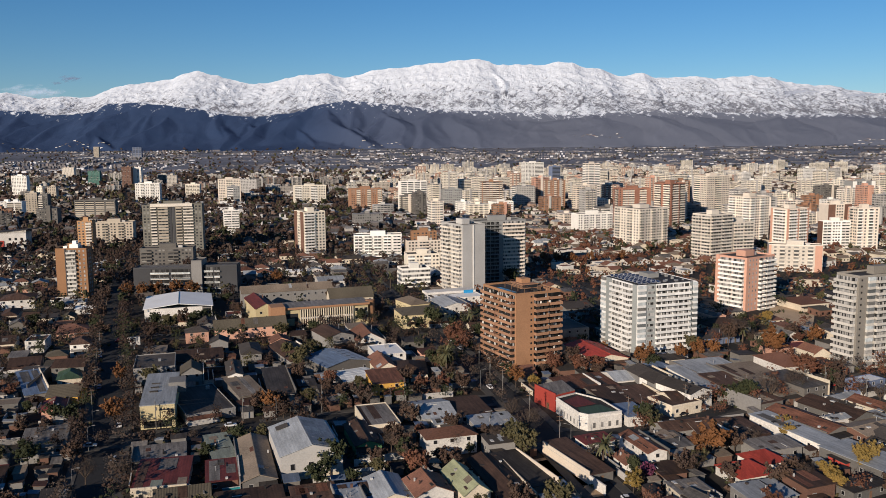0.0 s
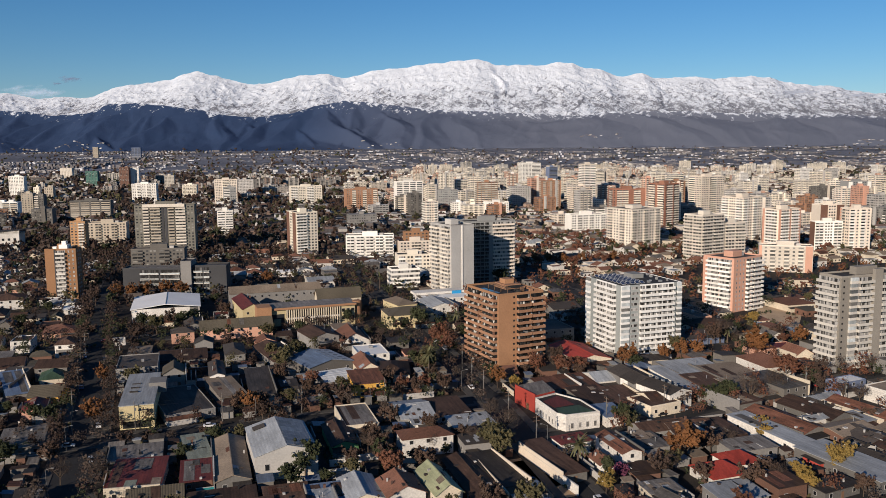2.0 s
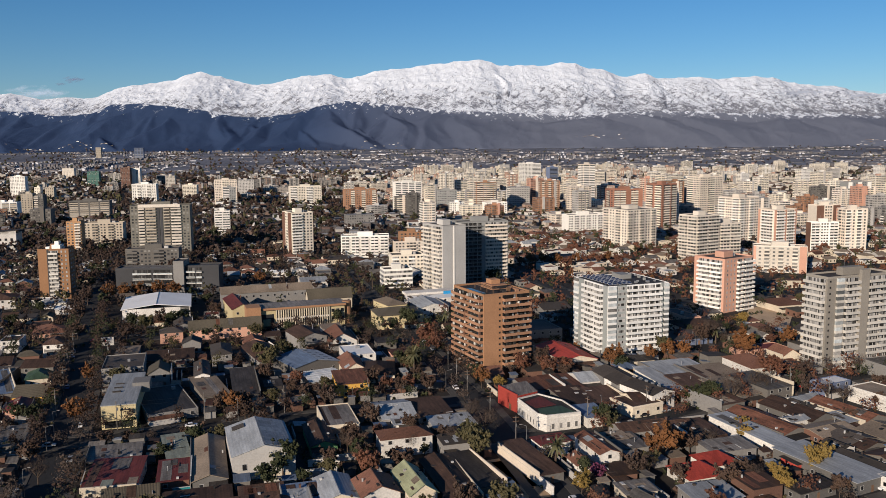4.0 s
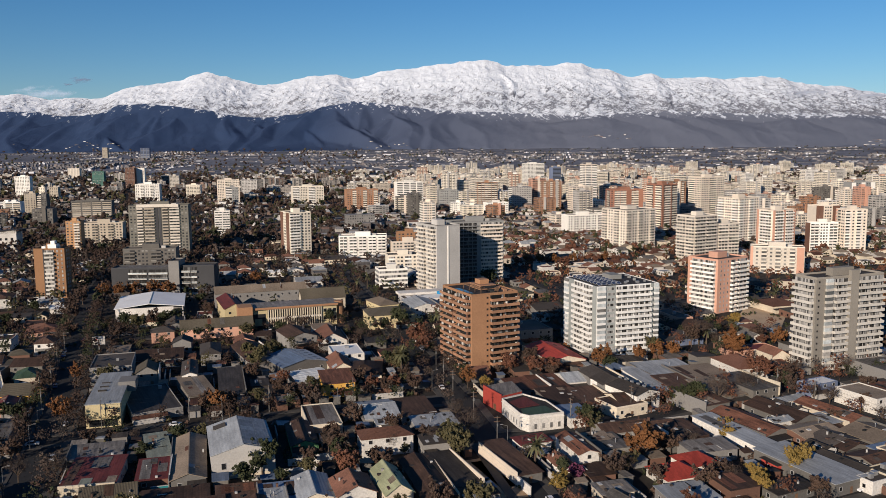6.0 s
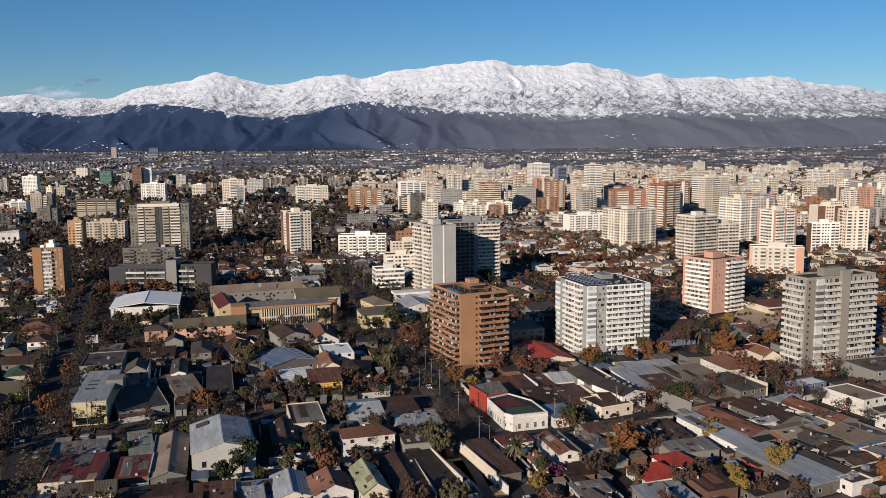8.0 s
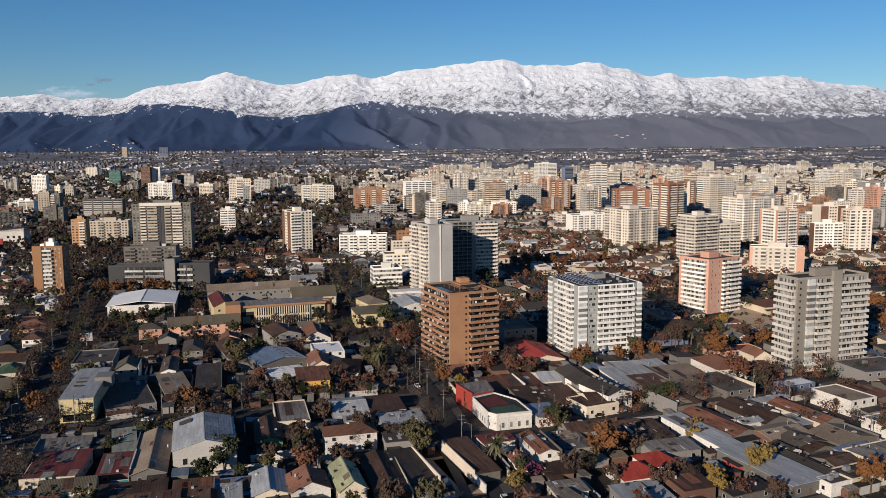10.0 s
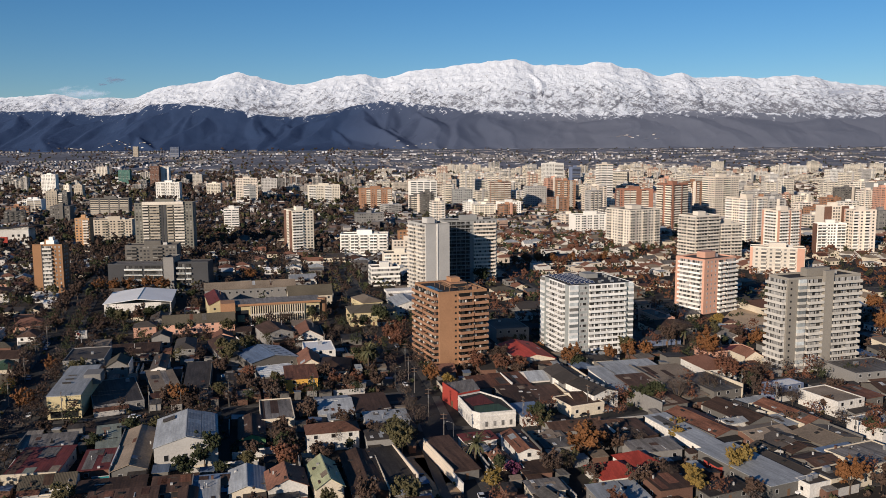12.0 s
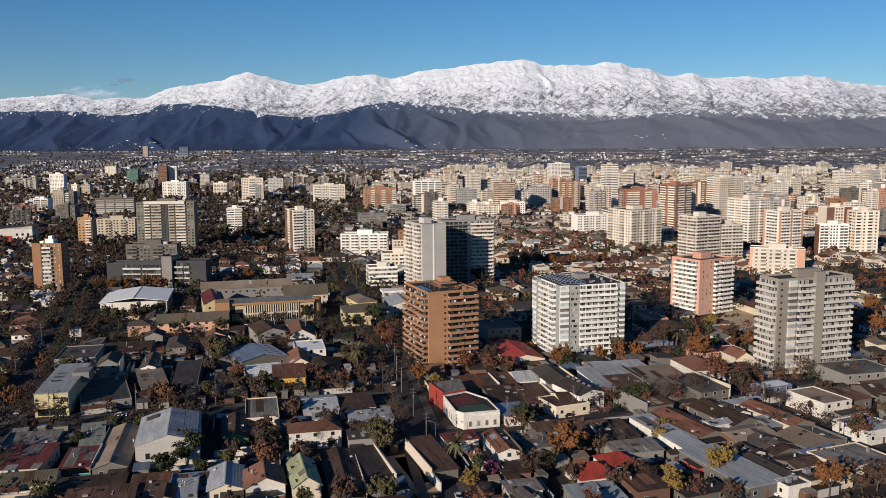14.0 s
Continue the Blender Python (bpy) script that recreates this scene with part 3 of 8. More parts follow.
def window_mesh(w, h, glass, rim=None):
    """A pane set back in a proud frame: one mesh of two materials."""
    rim = rim or FRAME
    key = ("window", round(w, 2), round(h, 2), glass.name, rim.name)
    if key not in cache:
        f = Form()
        t = 0.07
        ring = [(0, 0), (w, 0), (w, h), (0, h)]
        inner = [(t, t), (w - t, t), (w - t, h - t), (t, h - t)]
        f.v = [(x, 0, z) for x, z in ring] + [(x, -0.09, z) for x, z in ring] + [(x, -0.09, z) for x, z in inner] + [(x, -0.03, z) for x, z in inner]
        for i in range(4):
            j = (i + 1) % 4
            f.f += [(i, j, 4 + j, 4 + i), (4 + i, 4 + j, 8 + j, 8 + i), (8 + i, 8 + j, 12 + j, 12 + i)]
        f.f.append((12, 13, 14, 15))
        me = f.mesh("window", rim)
        me.materials.append(glass)
        me.polygons[12].material_index = 1
        cache[key] = me
    return cache[key], None


dice = random.Random(4)


def far_bay(body, base, kind, x0, w, floors, fh, z0, m):
    """One bay of a tower too far off to pick its balconies apart."""
    relief, panes, n = Form(), Form(), max(1, round(w / 3.2))
    for k in range(floors):
        z = z0 + k * fh
        if kind == "strip":
            relief.box(x0, x0 + w, -0.25, -0.005, z - fh * 0.1, z + fh * 0.32)
            panes.box(x0 + 0.1, x0 + w - 0.1, -0.06, -0.004, z + fh * 0.32, z + fh * 0.82)
        else:
            relief.box(x0 + 0.05, x0 + w - 0.05, -1.5, -0.01, z - 0.12, z + 0.1).box(x0 + 0.05, x0 + w - 0.05, -1.5, -1.36, z + 0.1, z + 1.05)
            for i in range(n):
                panes.box(x0 + i * w / n + 0.3, x0 + (i + 1) * w / n - 0.3, -0.06, -0.004, z + 0.12, z + fh - 0.55)
    tagged(part("facade_relief", relief, m, body, at=base), kind="stuff")
    tagged(part("glazing", panes, PANES, body, at=base), kind="stuff")


def facade(body, p0, p1, floors, fh, z0, spec, near, far=False):
    """Fits floors of balconies, windows and piers on the wall from p0 to p1 (outside on the right hand)."""
    p0, p1 = Vector(p0), Vector(p1)
    L = (p1 - p0).length
    ang = math.degrees(math.atan2(p1.y - p0.y, p1.x - p0.x))
    base = pose(p0.x, p0.y, 0, 0, 0, ang)
    for a, b, kind, m in spec:
        x0, w = a * L, (b - a) * L
        if kind == "pier":
            part("pier", box_mesh("pier", m, 0, w, -0.35, 0.0, 0, floors * fh + 0.4), m, body, at=base @ pose(x0, 0, z0))
            continue
        if kind == "pierwin":
            # a grey pier with a window at every floor
            part("pier", box_mesh("pier", m, 0, w, -0.35, 0.0, 0, floors * fh + 0.4), m, body, at=base @ pose(x0, 0, z0))
            for k in range(floors):
                gl, _ = window_mesh(w - 1.1, fh * 0.52, SASHES)
                part("window", gl, None, body, at=base @ pose(x0 + 0.55, -0.355, z0 + k * fh + fh * 0.34))
            continue
        if kind == "mast":
            part("pier", box_mesh("pier", m, 0, w, -1.5, 0.0, 0, floors * fh + 3.2), m, body, at=base @ pose(x0, 0, z0))
            continue
        if far and kind in ("bal", "rail", "curve", "strip"):
            far_bay(body, base, kind, x0, w, floors, fh, z0, m)
            continue
        for k in range(floors):
            z = z0 + k * fh
            if kind == "loggia":
                # parapet, shading slab, and full-width glazing painted dark for the recess shade
                part("balcony", balcony_mesh(w, 2.0, m), m, body, at=base @ pose(x0, -0.01, z + 0.1))
                gl, _ = window_mesh(w - 0.1, fh - 0.3, LOGGIA_SASHES, DIM)
                part("window", gl, None, body, at=base @ pose(x0 + 0.05, -0.005, z + 0.1))
                tagged(part("balcony_furniture", clutter_mesh(w, dice.randint(0, 5)), None, body, "pale and dark chairs, screens and washing", at=base @ pose(x0, -0.2, z + 0.12)), "pale and dark chairs, screens and washing", kind="stuff")
                continue
            if kind == "slit":
                gl, _ = window_mesh(min(w, 0.8), 0.8, GLASS, DIM)
                part("window", gl, None, body, at=base @ pose(x0 + w / 2 - 0.4, -0.005, z + 1.1))
                continue
            if kind == "ledge":
                # a thin pale slab and rail before black glazing
                part("balcony", balcony_mesh(w, 1.4, m, False), m, body, at=base @ pose(x0, -0.01, z + 0.1))
                part("balustrade", box_mesh("balustrade", PALE, 0, w, -1.4, -1.36, 0.16, 0.85), None, body, at=base @ pose(x0, -0.02, z + 0.1))
                n = max(2, round(w / 4))
                for i in range(n):
                    gl, _ = window_mesh(w / n - 0.5, fh - 0.7, NIGHT_SASHES, DIM)
                    part("window", gl, None, body, at=base @ pose(x0 + i * w / n + 0.25, -0.005, z + 0.15))
                continue
            if kind in ("bal", "rail", "curve"):
                out = 1.8 if near else 1.5
                part("balcony", balcony_mesh(w - 0.1, out, m, kind != "rail"), m, body, at=base @ pose(x0 + 0.05, -0.01, z + 0.1))
                if not near:
                    continue
                n = max(1, round(w / 3.2))
                gap = 0.12 if kind != "curve" else 0.5
                for i in range(n):
                    gl, _ = window_mesh(w / n - gap, fh - 0.45, NIGHT_SASHES if kind == "rail" else DARK_SASHES if m in (W["tan"], W["orange"]) else SASHES)
                    part("window", gl, None, body, at=base @ pose(x0 + i * w / n + gap / 2, -0.005, z + 0.15))
            elif kind == "band":
                gl, _ = window_mesh(w - 0.2, fh * 0.5, SASHES)
                part("window", gl, None, body, at=base @ pose(x0 + 0.1, -0.005, z + fh * 0.32))
            elif kind == "strip":
                gl, _ = window_mesh(w - 0.2, fh * 0.5, SASHES if dice.random() < 0.75 else DARK_SASHES)
                part("window", gl, None, body, at=base @ pose(x0 + 0.1, -0.005, z + fh * 0.32))
                part("spandrel", box_mesh("spandrel", m, 0, w, -0.25, -0.005, 0, fh * 0.42), m, body, at=base @ pose(x0, 0, z - fh * 0.1))
            elif kind == "bay":
                part("bay_window", box_mesh("bay_window", m, 0, w, -0.9, 0, 0, fh * 0.42), m, body, at=base @ pose(x0, -0.005, z))
                part("window", box_mesh("window", PALE if dice.random() < 0.8 else CURTAIN, 0.05, w - 0.05, -0.82, 0, 0, fh * 0.58), None, body, at=base @ pose(x0, -0.005, z + fh * 0.42))
            elif near:  # single windows
                n = max(1, round(w / 3.0))
                ww = 1.5 if kind == "win" else 0.9
                for i in range(n):
                    gl, _ = window_mesh(ww, 1.35, SASHES)
                    part("window", gl, None, body, at=base @ pose(x0 + (i + 0.5) * w / n - ww / 2, -0.005, z + 0.95))
        if kind in ("bal", "rail", "curve") and not near:
            f, n = Form(), max(1, round(w / 3.4))
            for k in range(floors):
                for i in range(n):
                    f.box(x0 + i * w / n + 0.3, x0 + (i + 1) * w / n - 0.3, -0.06, -0.004, z0 + k * fh + 0.12, z0 + k * fh + fh - 0.55)
            tagged(part("glazing", f, PANES, body, at=base), kind="stuff")
        if kind in ("win", "small") and not near:
            # windows too small to tell apart, one mesh to a bay
            f, n = Form(), max(1, round(w / 3.0))
            for k in range(floors):
                for i in range(n):
                    c = x0 + (i + 0.5) * w / n
                    f.box(c - 0.8, c + 0.8, -0.06, -0.004, z0 + k * fh + 0.9, z0 + k * fh + 2.2)
            tagged(part("glazing", f, PANES, body, at=base), kind="stuff")


def tower(label, plan, height, floors, wall, faces, near=False, name="apartment_tower", roof="slate", top=True, z0=0.0, category="apartment building", rim=0.9):
    """plan: corners anticlockwise from the near one. faces: facade specs for the sides in that order."""
    x, y = plan[0]
    gz = land(x, y)
    root = thing(name, pose(x, y, gz), label, category, "apartment buildings of the city")
    loc = [(a - x, b - y) for a, b in plan]
    body = part("body", Form().prism(loc, -0.5, height), wall, root)
    xs, ys = [p[0] for p in plan], [p[1] for p in plan]
    fh = (height - z0) / floors
    for i, spec in enumerate(faces):
        if spec:
            facade(root, loc[i], loc[(i + 1) % len(loc)], floors, fh, z0, spec, near, y > 880)
    c = Vector((sum(p[0] for p in loc) / len(loc), sum(p[1] for p in loc) / len(loc)))
    deck = [tuple(Vector(p) * 0.97 + c * 0.03) for p in loc]
    part("roof_deck", Form().prism(deck, height, height + 0.12), ROOF[roof], root)
    f = Form()
    for a, b in zip(loc, loc[1:] + loc[:1]):
        a2, b2 = Vector(a) * 0.975 + c * 0.025, Vector(b) * 0.975 + c * 0.025
        f.prism([a, b, tuple(b2), tuple(a2)], height + 0.004, height + rim)
    part("parapet", f, wall, root)
    if top:
        w = (Vector(loc[1]) - Vector(loc[0]))
        d = (Vector(loc[-1]) - Vector(loc[0]))
        q = [c + w * a + d * b for a, b in ((-0.16, -0.14), (0.16, -0.14), (0.16, 0.16), (-0.16, 0.16))]
        part("lift_house", Form().prism([tuple(p) for p in q], height + 0.12, height + 3.6), wall, root)
        q = [c + w * a + d * b for a, b in ((0.2, -0.1), (0.28, -0.1), (0.28, 0.02), (0.2, 0.02))]
        part("water_tank", Form().prism([tuple(p) for p in q], height + 0.12, height + 2.0), WALL["concrete"], root)
        for s in (-0.1, 0.12) if y < 900 else ():
            p = c + w * s
            part("antenna", Form().tube((p.x, p.y, height + 3.6), (p.x, p.y, height + 6.5), 0.05, 0.03, 5), STEEL, root)
    return root


def rect(x, y, w, d, rot):
    a = radians(rot)
    ux, uy = Vector((math.cos(a), math.sin(a))), Vector((-math.sin(a), math.cos(a)))
    p = Vector((x, y))
    claim(*(p + ux * w / 2 + uy * d / 2), w, d, rot, 2.0, test=False)
    return [tuple(p), tuple(p + ux * w), tuple(p + ux * w + uy * d), tuple(p + uy * d)]


W = dict(WALL)
W["cream"] = mat("cream_tower_render", (0.72, 0.65, 0.53), var=0.12, bump=0.05)
W["beige"] = mat("beige_tower_render", (0.66, 0.575, 0.475), var=0.12, bump=0.05)
W["white"] = mat("white_tower_paint", (0.76, 0.725, 0.655), var=0.12, bump=0.05)
W["stone"] = mat("stone_coloured_render", (0.60, 0.54, 0.455), var=0.18, bump=0.05)
W["coolwhite"] = mat("cool_white_paint", (0.68, 0.665, 0.63), var=0.12, bump=0.05)
W["sagegrey"] = mat("sage_grey_paint", (0.27, 0.285, 0.275), var=0.12, bump=0.05)
W["ochre_render"] = mat("ochre_orange_render", (0.245, 0.13, 0.064), var=0.15, bump=0.05)
W["drabcream"] = mat("dull_cream_render", (0.40, 0.345, 0.27), var=0.15, bump=0.05)
W["redbrick"] = mat("red_brick_render", (0.275, 0.13, 0.085), var=0.2, bump=0.08)
W["amber"] = mat("amber_render", (0.42, 0.24, 0.12), var=0.15, bump=0.05)
W["seagreen"] = mat("sea_green_panel", (0.07, 0.16, 0.13), var=0.15, bump=0.05)
W["pebble"] = mat("pebble_grey_render", (0.49, 0.46, 0.41), var=0.15, bump=0.05)
W["moss"] = mat("mossy_dark_render", (0.15, 0.142, 0.118), var=0.2, bump=0.06)
W["warm"] = mat("warm_grey_render", (0.25, 0.227, 0.193), var=0.15, bump=0.05)
# orange-brown tower of thirteen floors
plan = rect(31, 346, 22.7, 28.9, 26)
t = tower("orange-brown apartment tower with brick parapet balconies", plan, 33.4, 13, W["orange"],
          [[(0.31, 0.37, "slit", W["tan"]), (0.40, 0.69, "loggia", W["tan"]), (0.71, 1.0, "loggia", W["tan"])], None, None,
           [(0.03, 0.48, "loggia", W["tan"]), (0.51, 0.97, "loggia", W["tan"])]], True, roof="dark", top=False)
lx, ly = Vector((math.cos(radians(26)), math.sin(radians(26)))), Vector((-math.sin(radians(26)), math.cos(radians(26))))


def on_roof(name, x0, x1, y0, y1, z0, z1, m, label=""):
    part(name, Form().prism([tuple(lx * a + ly * b) for a, b in ((x0, y0), (x1, y0), (x1, y1), (x0, y1))], z0, z1), m, t, label)


on_roof("penthouse", 10.5, 18.5, 12, 22, 33.52, 35.6, W["tan"])
on_roof("penthouse_glass", 10.7, 18.3, 11.9, 11.99, 33.8, 35.2, GLASS)
on_roof("lift_house", 12, 16.5, 15, 20, 35.604, 37.6, W["orange"])
on_roof("pool", 1.6, 4.2, 6, 20, 33.52, 33.7, mat("pool_water", (0.04, 0.075, 0.09), 0.1, 0.1, bump=0.0), "blue-grey roof pool")
for i in range(8):
    on_roof("pergola_beam", 6.0, 9.2, 3 + i * 2.3, 3.25 + i * 2.3, 35.6, 35.8, WOOD)
on_roof("pergola_rail", 6.0, 6.2, 2.6, 20, 35.4, 35.596, WOOD)
for i in range(4):
    on_roof("pergola_post", 6.0, 6.2, 2.8 + i * 5.6, 3.0 + i * 5.6, 33.52, 35.396, WOOD)
for i in range(5):
    on_roof("planter", 20.0, 21.6, 3 + i * 5, 5.2 + i * 5, 33.52, 34.2, W["tan"])
for i, (a, b, c) in enumerate(((11, 2.5, 1.1), (14, 4.5, 0.8), (17.5, 2.8, 1.3), (12.5, 7, 0.9), (16.5, 8.5, 1.2), (19, 12, 0.8))):
    on_roof("roof_terrace_screen", a, a + 1.6, b, b + 1.1, 33.52, 33.52 + c, (DIM, WOOD, W["tan"])[i % 3])
# white tower with grey piers, obtuse corner towards the street
plan = rect(88.9, 371, 32.5, 31, 20)
t = tower("white apartment tower with grey piers and solar panels on its roof", plan, 32.8, 13, W["coolwhite"],
          [[(0.0, 0.13, "bay", W["coolwhite"]), (0.14, 0.29, "pierwin", W["sagegrey"]), (0.30, 0.59, "curve", W["coolwhite"]), (0.59, 0.87, "curve", W["coolwhite"]), (0.875, 0.915, "pier", W["sagegrey"]), (0.92, 1, "bay", W["coolwhite"])],
           [(0.1, 0.9, "win", W["coolwhite"])], None,
           [(0.0, 0.13, "bay", W["coolwhite"]), (0.14, 0.29, "pier", W["sagegrey"]), (0.30, 0.59, "bal", W["coolwhite"]), (0.60, 0.87, "bal", W["coolwhite"]), (0.88, 0.99, "pier", W["sagegrey"])]], True, roof="dark", top=False, rim=0.3)
tilted = Form().slab([(-1.1, -0.85, 0.4), (1.1, -0.85, 0.4), (1.1, 0.85, 1.35), (-1.1, 0.85, 1.35)], 0.06)
tilted.slab([(-0.97, -0.72, 0.477), (0.97, -0.72, 0.477), (0.97, 0.72, 1.283), (-0.97, 0.72, 1.283)], 0.004)
tilted = tilted.mesh("solar_panel", FRAME)
tilted.materials.append(mat("solar_cells", (0.03, 0.045, 0.09), 0.25, 0.15, spec=0.6, bump=0.0))
for p in list(tilted.polygons)[6:]:
    p.material_index = 1
turned = pose(0, 0, 0, 0, 0, 20)
for i in range(8):
    for j in range(5):
        part("solar_panel", tilted, None, t, at=turned @ pose(2.6 + 2.55 * j, 3.0 + 3.3 * i, 32.92, 0, 0, 8))
part("plant_room", Form().box(17, 23, 17, 25, 32.92, 35.0), W["midgrey"], t, at=turned)
for i, (a, b, w, h) in enumerate(((17, 4, 1.2, 1.0), (20, 7, 0.9, 0.7), (23, 3.5, 1.4, 0.9), (25.5, 10, 1.0, 1.2), (28, 5, 0.8, 0.8), (27, 17, 1.2, 1.1), (29, 23, 1.0, 0.8))):
    part("roof_vent", Form().box(a, a + w, b, b + w, 32.92, 32.92 + h), (STEEL, W["midgrey"])[i % 2], t, at=turned)
# grey tower
plan = rect(177.5, 346.5, 38.5, 12, 22)
t = tower("grey apartment tower with pale balconies and concrete stair shafts", plan, 40, 15, W["warm"],
          [[(0.02, 0.06, "slit", W["warm"]), (0.13, 0.23, "bay", W["pebble"]), (0.25, 0.46, "bal", W["pebble"]), (0.465, 0.585, "mast", W["warm"]), (0.59, 0.80, "bal", W["pebble"]), (0.80, 0.99, "bal", W["pebble"])], None, None,
           [(0.0, 0.92, "bal", W["pebble"])]], True)
# pink tower
plan = rect(174.5, 468, 27, 21, 35)
t = tower("salmon-pink apartment tower with white balconies", plan, 30.8, 12, W["pink"],
          [[(0.05, 0.40, "small", W["pink"]), (0.43, 0.60, "bal", W["white"]), (0.64, 1, "curve", W["white"])], None, None,
           [(0.0, 0.11, "pier", W["pink"]), (0.13, 0.54, "bal", W["white"]), (0.55, 0.93, "bal", W["white"])]], True)
# tall grey slab pair behind the orange tower
plan = rect(12.5, 519.8, 17, 27, 30)
t = tower("pale grey apartment tower with a blank end wall", plan, 46, 18, W["palegrey"],
          [[(0.45, 0.5, "pier", W["white"])], [(0.1, 0.9, "win", W["white"])], None, [(0.05, 0.45, "bal", W["stone"]), (0.55, 0.95, "bal", W["stone"])]], True)
plan = rect(22, 567, 38, 16, 17)
t = tower("grey apartment tower with long balconies, in shade", plan, 44, 17, W["midgrey"],
          [[(0.05, 0.48, "rail", W["midgrey"]), (0.55, 0.97, "bal", W["beige"])], [(0.1, 0.9, "win", W["grey"])], None, None], True)
# narrow orange tower by the avenue
plan = rect(-249.3, 525, 19.5, 11, 5)
# the dark grey pier stands in for the shade of a recess
t = tower("narrow ochre-orange apartment tower with white balcony fronts", plan, 32, 12, W["ochre_render"],
          [[(0.30, 0.35, "pier", W["darkgrey"]), (0.36, 0.66, "bal", W["pebble"]), (0.70, 0.97, "small", W["ochre_render"])], [(0.2, 0.8, "win", W["ochre_render"])], None, None], True)
f = Form().box(8, 13.5, 3, 8, 32.12, 35.2)
f.box(9.5, 12.2, 4, 7, 35.204, 37.4).box(3.5, 6, 4, 8, 32.12, 33.8)
part("roof_house", f, W["white"], t, "white roof house")
# dark five-storey block with a pale stair shaft
plan = rect(-204, 536, 38, 13, 3)
t = tower("dark grey apartment block with glass balconies", plan, 17.5, 5, W["darkgrey"], [[(0.30, 0.62, "ledge", W["white"]), (0.65, 0.98, "ledge", W["white"])], None, None, [(0.2, 0.8, "small", W["darkgrey"])]], True, top=False, name="apartment_block", roof="zinc")
plan = rect(-165.9, 536.5, 6.8, 15, 3)
t = tower("pale concrete stair tower between two dark blocks", plan, 22, 5, W["grey"], [None], top=False, name="stair_tower", category="building")
plan = rect(-159, 540, 22, 13, 3)
t = tower("dark grey apartment block with glass balconies", plan, 18.5, 5, W["darkgrey"], [[(0.02, 0.3, "ledge", W["white"]), (0.33, 0.5, "ledge", W["white"])], None, None, None], True, top=False, name="apartment_block", roof="zinc")



def slab_tower(x, y, w, d, h, rot, wall, front, side, label, cat="apartment building", roof="slate", top=True, name="apartment_tower", fh=2.65, near=False):
    return tower(label, rect(x, y, w, d, rot), h, max(1, round(h / fh)), W[wall], [front, None, None, side], near, name, roof, top, category=cat)


def bays(n, kinds, m, gap=0.02):
    """n equal bays, taking the kinds in turn."""
    return [(i / n + gap, (i + 1) / n - gap, kinds[i % len(kinds)], W[m]) for i in range(n)]


# the two dark grey piers are added to paint in a shaded recess
t = slab_tower(-259, 708, 50, 16, 46.5, 10, "moss", [(0.01, 0.13, "win", W["moss"]), (0.14, 0.24, "bal", W["stone"]), (0.26, 0.43, "bal", W["drabcream"]), (0.445, 0.49, "pier", W["darkgrey"]), (0.50, 0.54, "pier", W["darkgrey"]), (0.56, 0.66, "bal", W["drabcream"]), (0.68, 0.85, "bal", W["stone"]), (0.87, 0.99, "win", W["moss"])], None, "wide moss-grey apartment slab with stacked balconies")
part("cornice", Form().box(7, 42, -1.6, 0.4, 45.6, 48.2), W["stone"], t, "pale cornice over the balconies", at=pose(0, 0, 0, 0, 0, 10))
slab_tower(-234, 630, 40, 14, 18.6, 8, "drab", bays(4, ("bal", "win"), "drab"), None, "grey apartment block with concrete balconies", name="apartment_block")
slab_tower(-122, 722, 20, 24, 38.5, 31, "cream", bays(2, ("bal", "win"), "white"), [(0.03, 0.3, "pier", W["brick"]), (0.33, 0.6, "win", W["beige"]), (0.65, 0.95, "pier", W["brick"])], "cream apartment tower with a white roof house")
slab_tower(-78, 715, 42, 16, 18.5, 4, "white", bays(5, ("bal",), "white"), None, "long white apartment block with open balconies", name="apartment_block")
slab_tower(-31, 713, 30, 18, 13.4, 12, "beige", bays(3, ("win", "bal"), "beige"), None, "beige apartment block under an orange penthouse", name="apartment_block")
slab_tower(-27, 722, 22, 9, 20.5, 12, "orange", bays(3, ("win",), "orange"), None, "orange penthouse storeys on a beige block", name="penthouse", cat="building")
slab_tower(-27, 618, 25, 16, 14.3, 12, "cream", bays(4, ("strip", "win"), "white"), None, "cream office block with ribbon windows", "office building", name="office_block")
slab_tower(-28, 557, 20, 14, 12.5, 17, "white", [(0, 1, "strip", W["white"])], [(0, 1, "strip", W["white"])], "white stepped office building with dark ribbon windows", "office building", name="office_block", fh=3.4)
slab_tower(-329, 738, 13, 11, 30.5, 8, "amber", [(0, 0.5, "win", W["amber"]), (0.55, 0.95, "bal", W["stone"])], None, "brown-orange apartment tower with small balconies")
slab_tower(-338, 792, 37, 14, 24, 10, "drabcream", bays(5, ("win", "bal"), "drabcream"), None, "cream apartment block with square windows", name="apartment_block")
slab_tower(-233, 874, 16, 15, 28.5, 17, "white", bays(2, ("strip",), "white"), None, "white apartment tower with horizontal balconies")
slab_tower(-373, 1373, 36, 20, 41, 17, "beige", bays(3, ("win", "bal"), "cream"), None, "beige apartment tower with pale bands")
slab_tower(-350, 1340, 20, 16, 30, 17, "midgrey", bays(2, ("strip", "win"), "white"), None, "dark grey apartment tower with white edges")
slab_tower(-238, 1323, 51, 18, 31.7, 17, "cream", bays(4, ("bal", "win"), "white"), None, "long cream apartment slab with balconies")
slab_tower(-134, 1198, 47, 18, 33, 17, "tan", bays(6, ("win", "bal"), "cream"), None, "red-brick apartment slab with pale balconies")
slab_tower(-61, 1205, 40, 17, 43, 17, "white", bays(4, ("strip",), "white"), None, "white apartment slab with balcony grid")
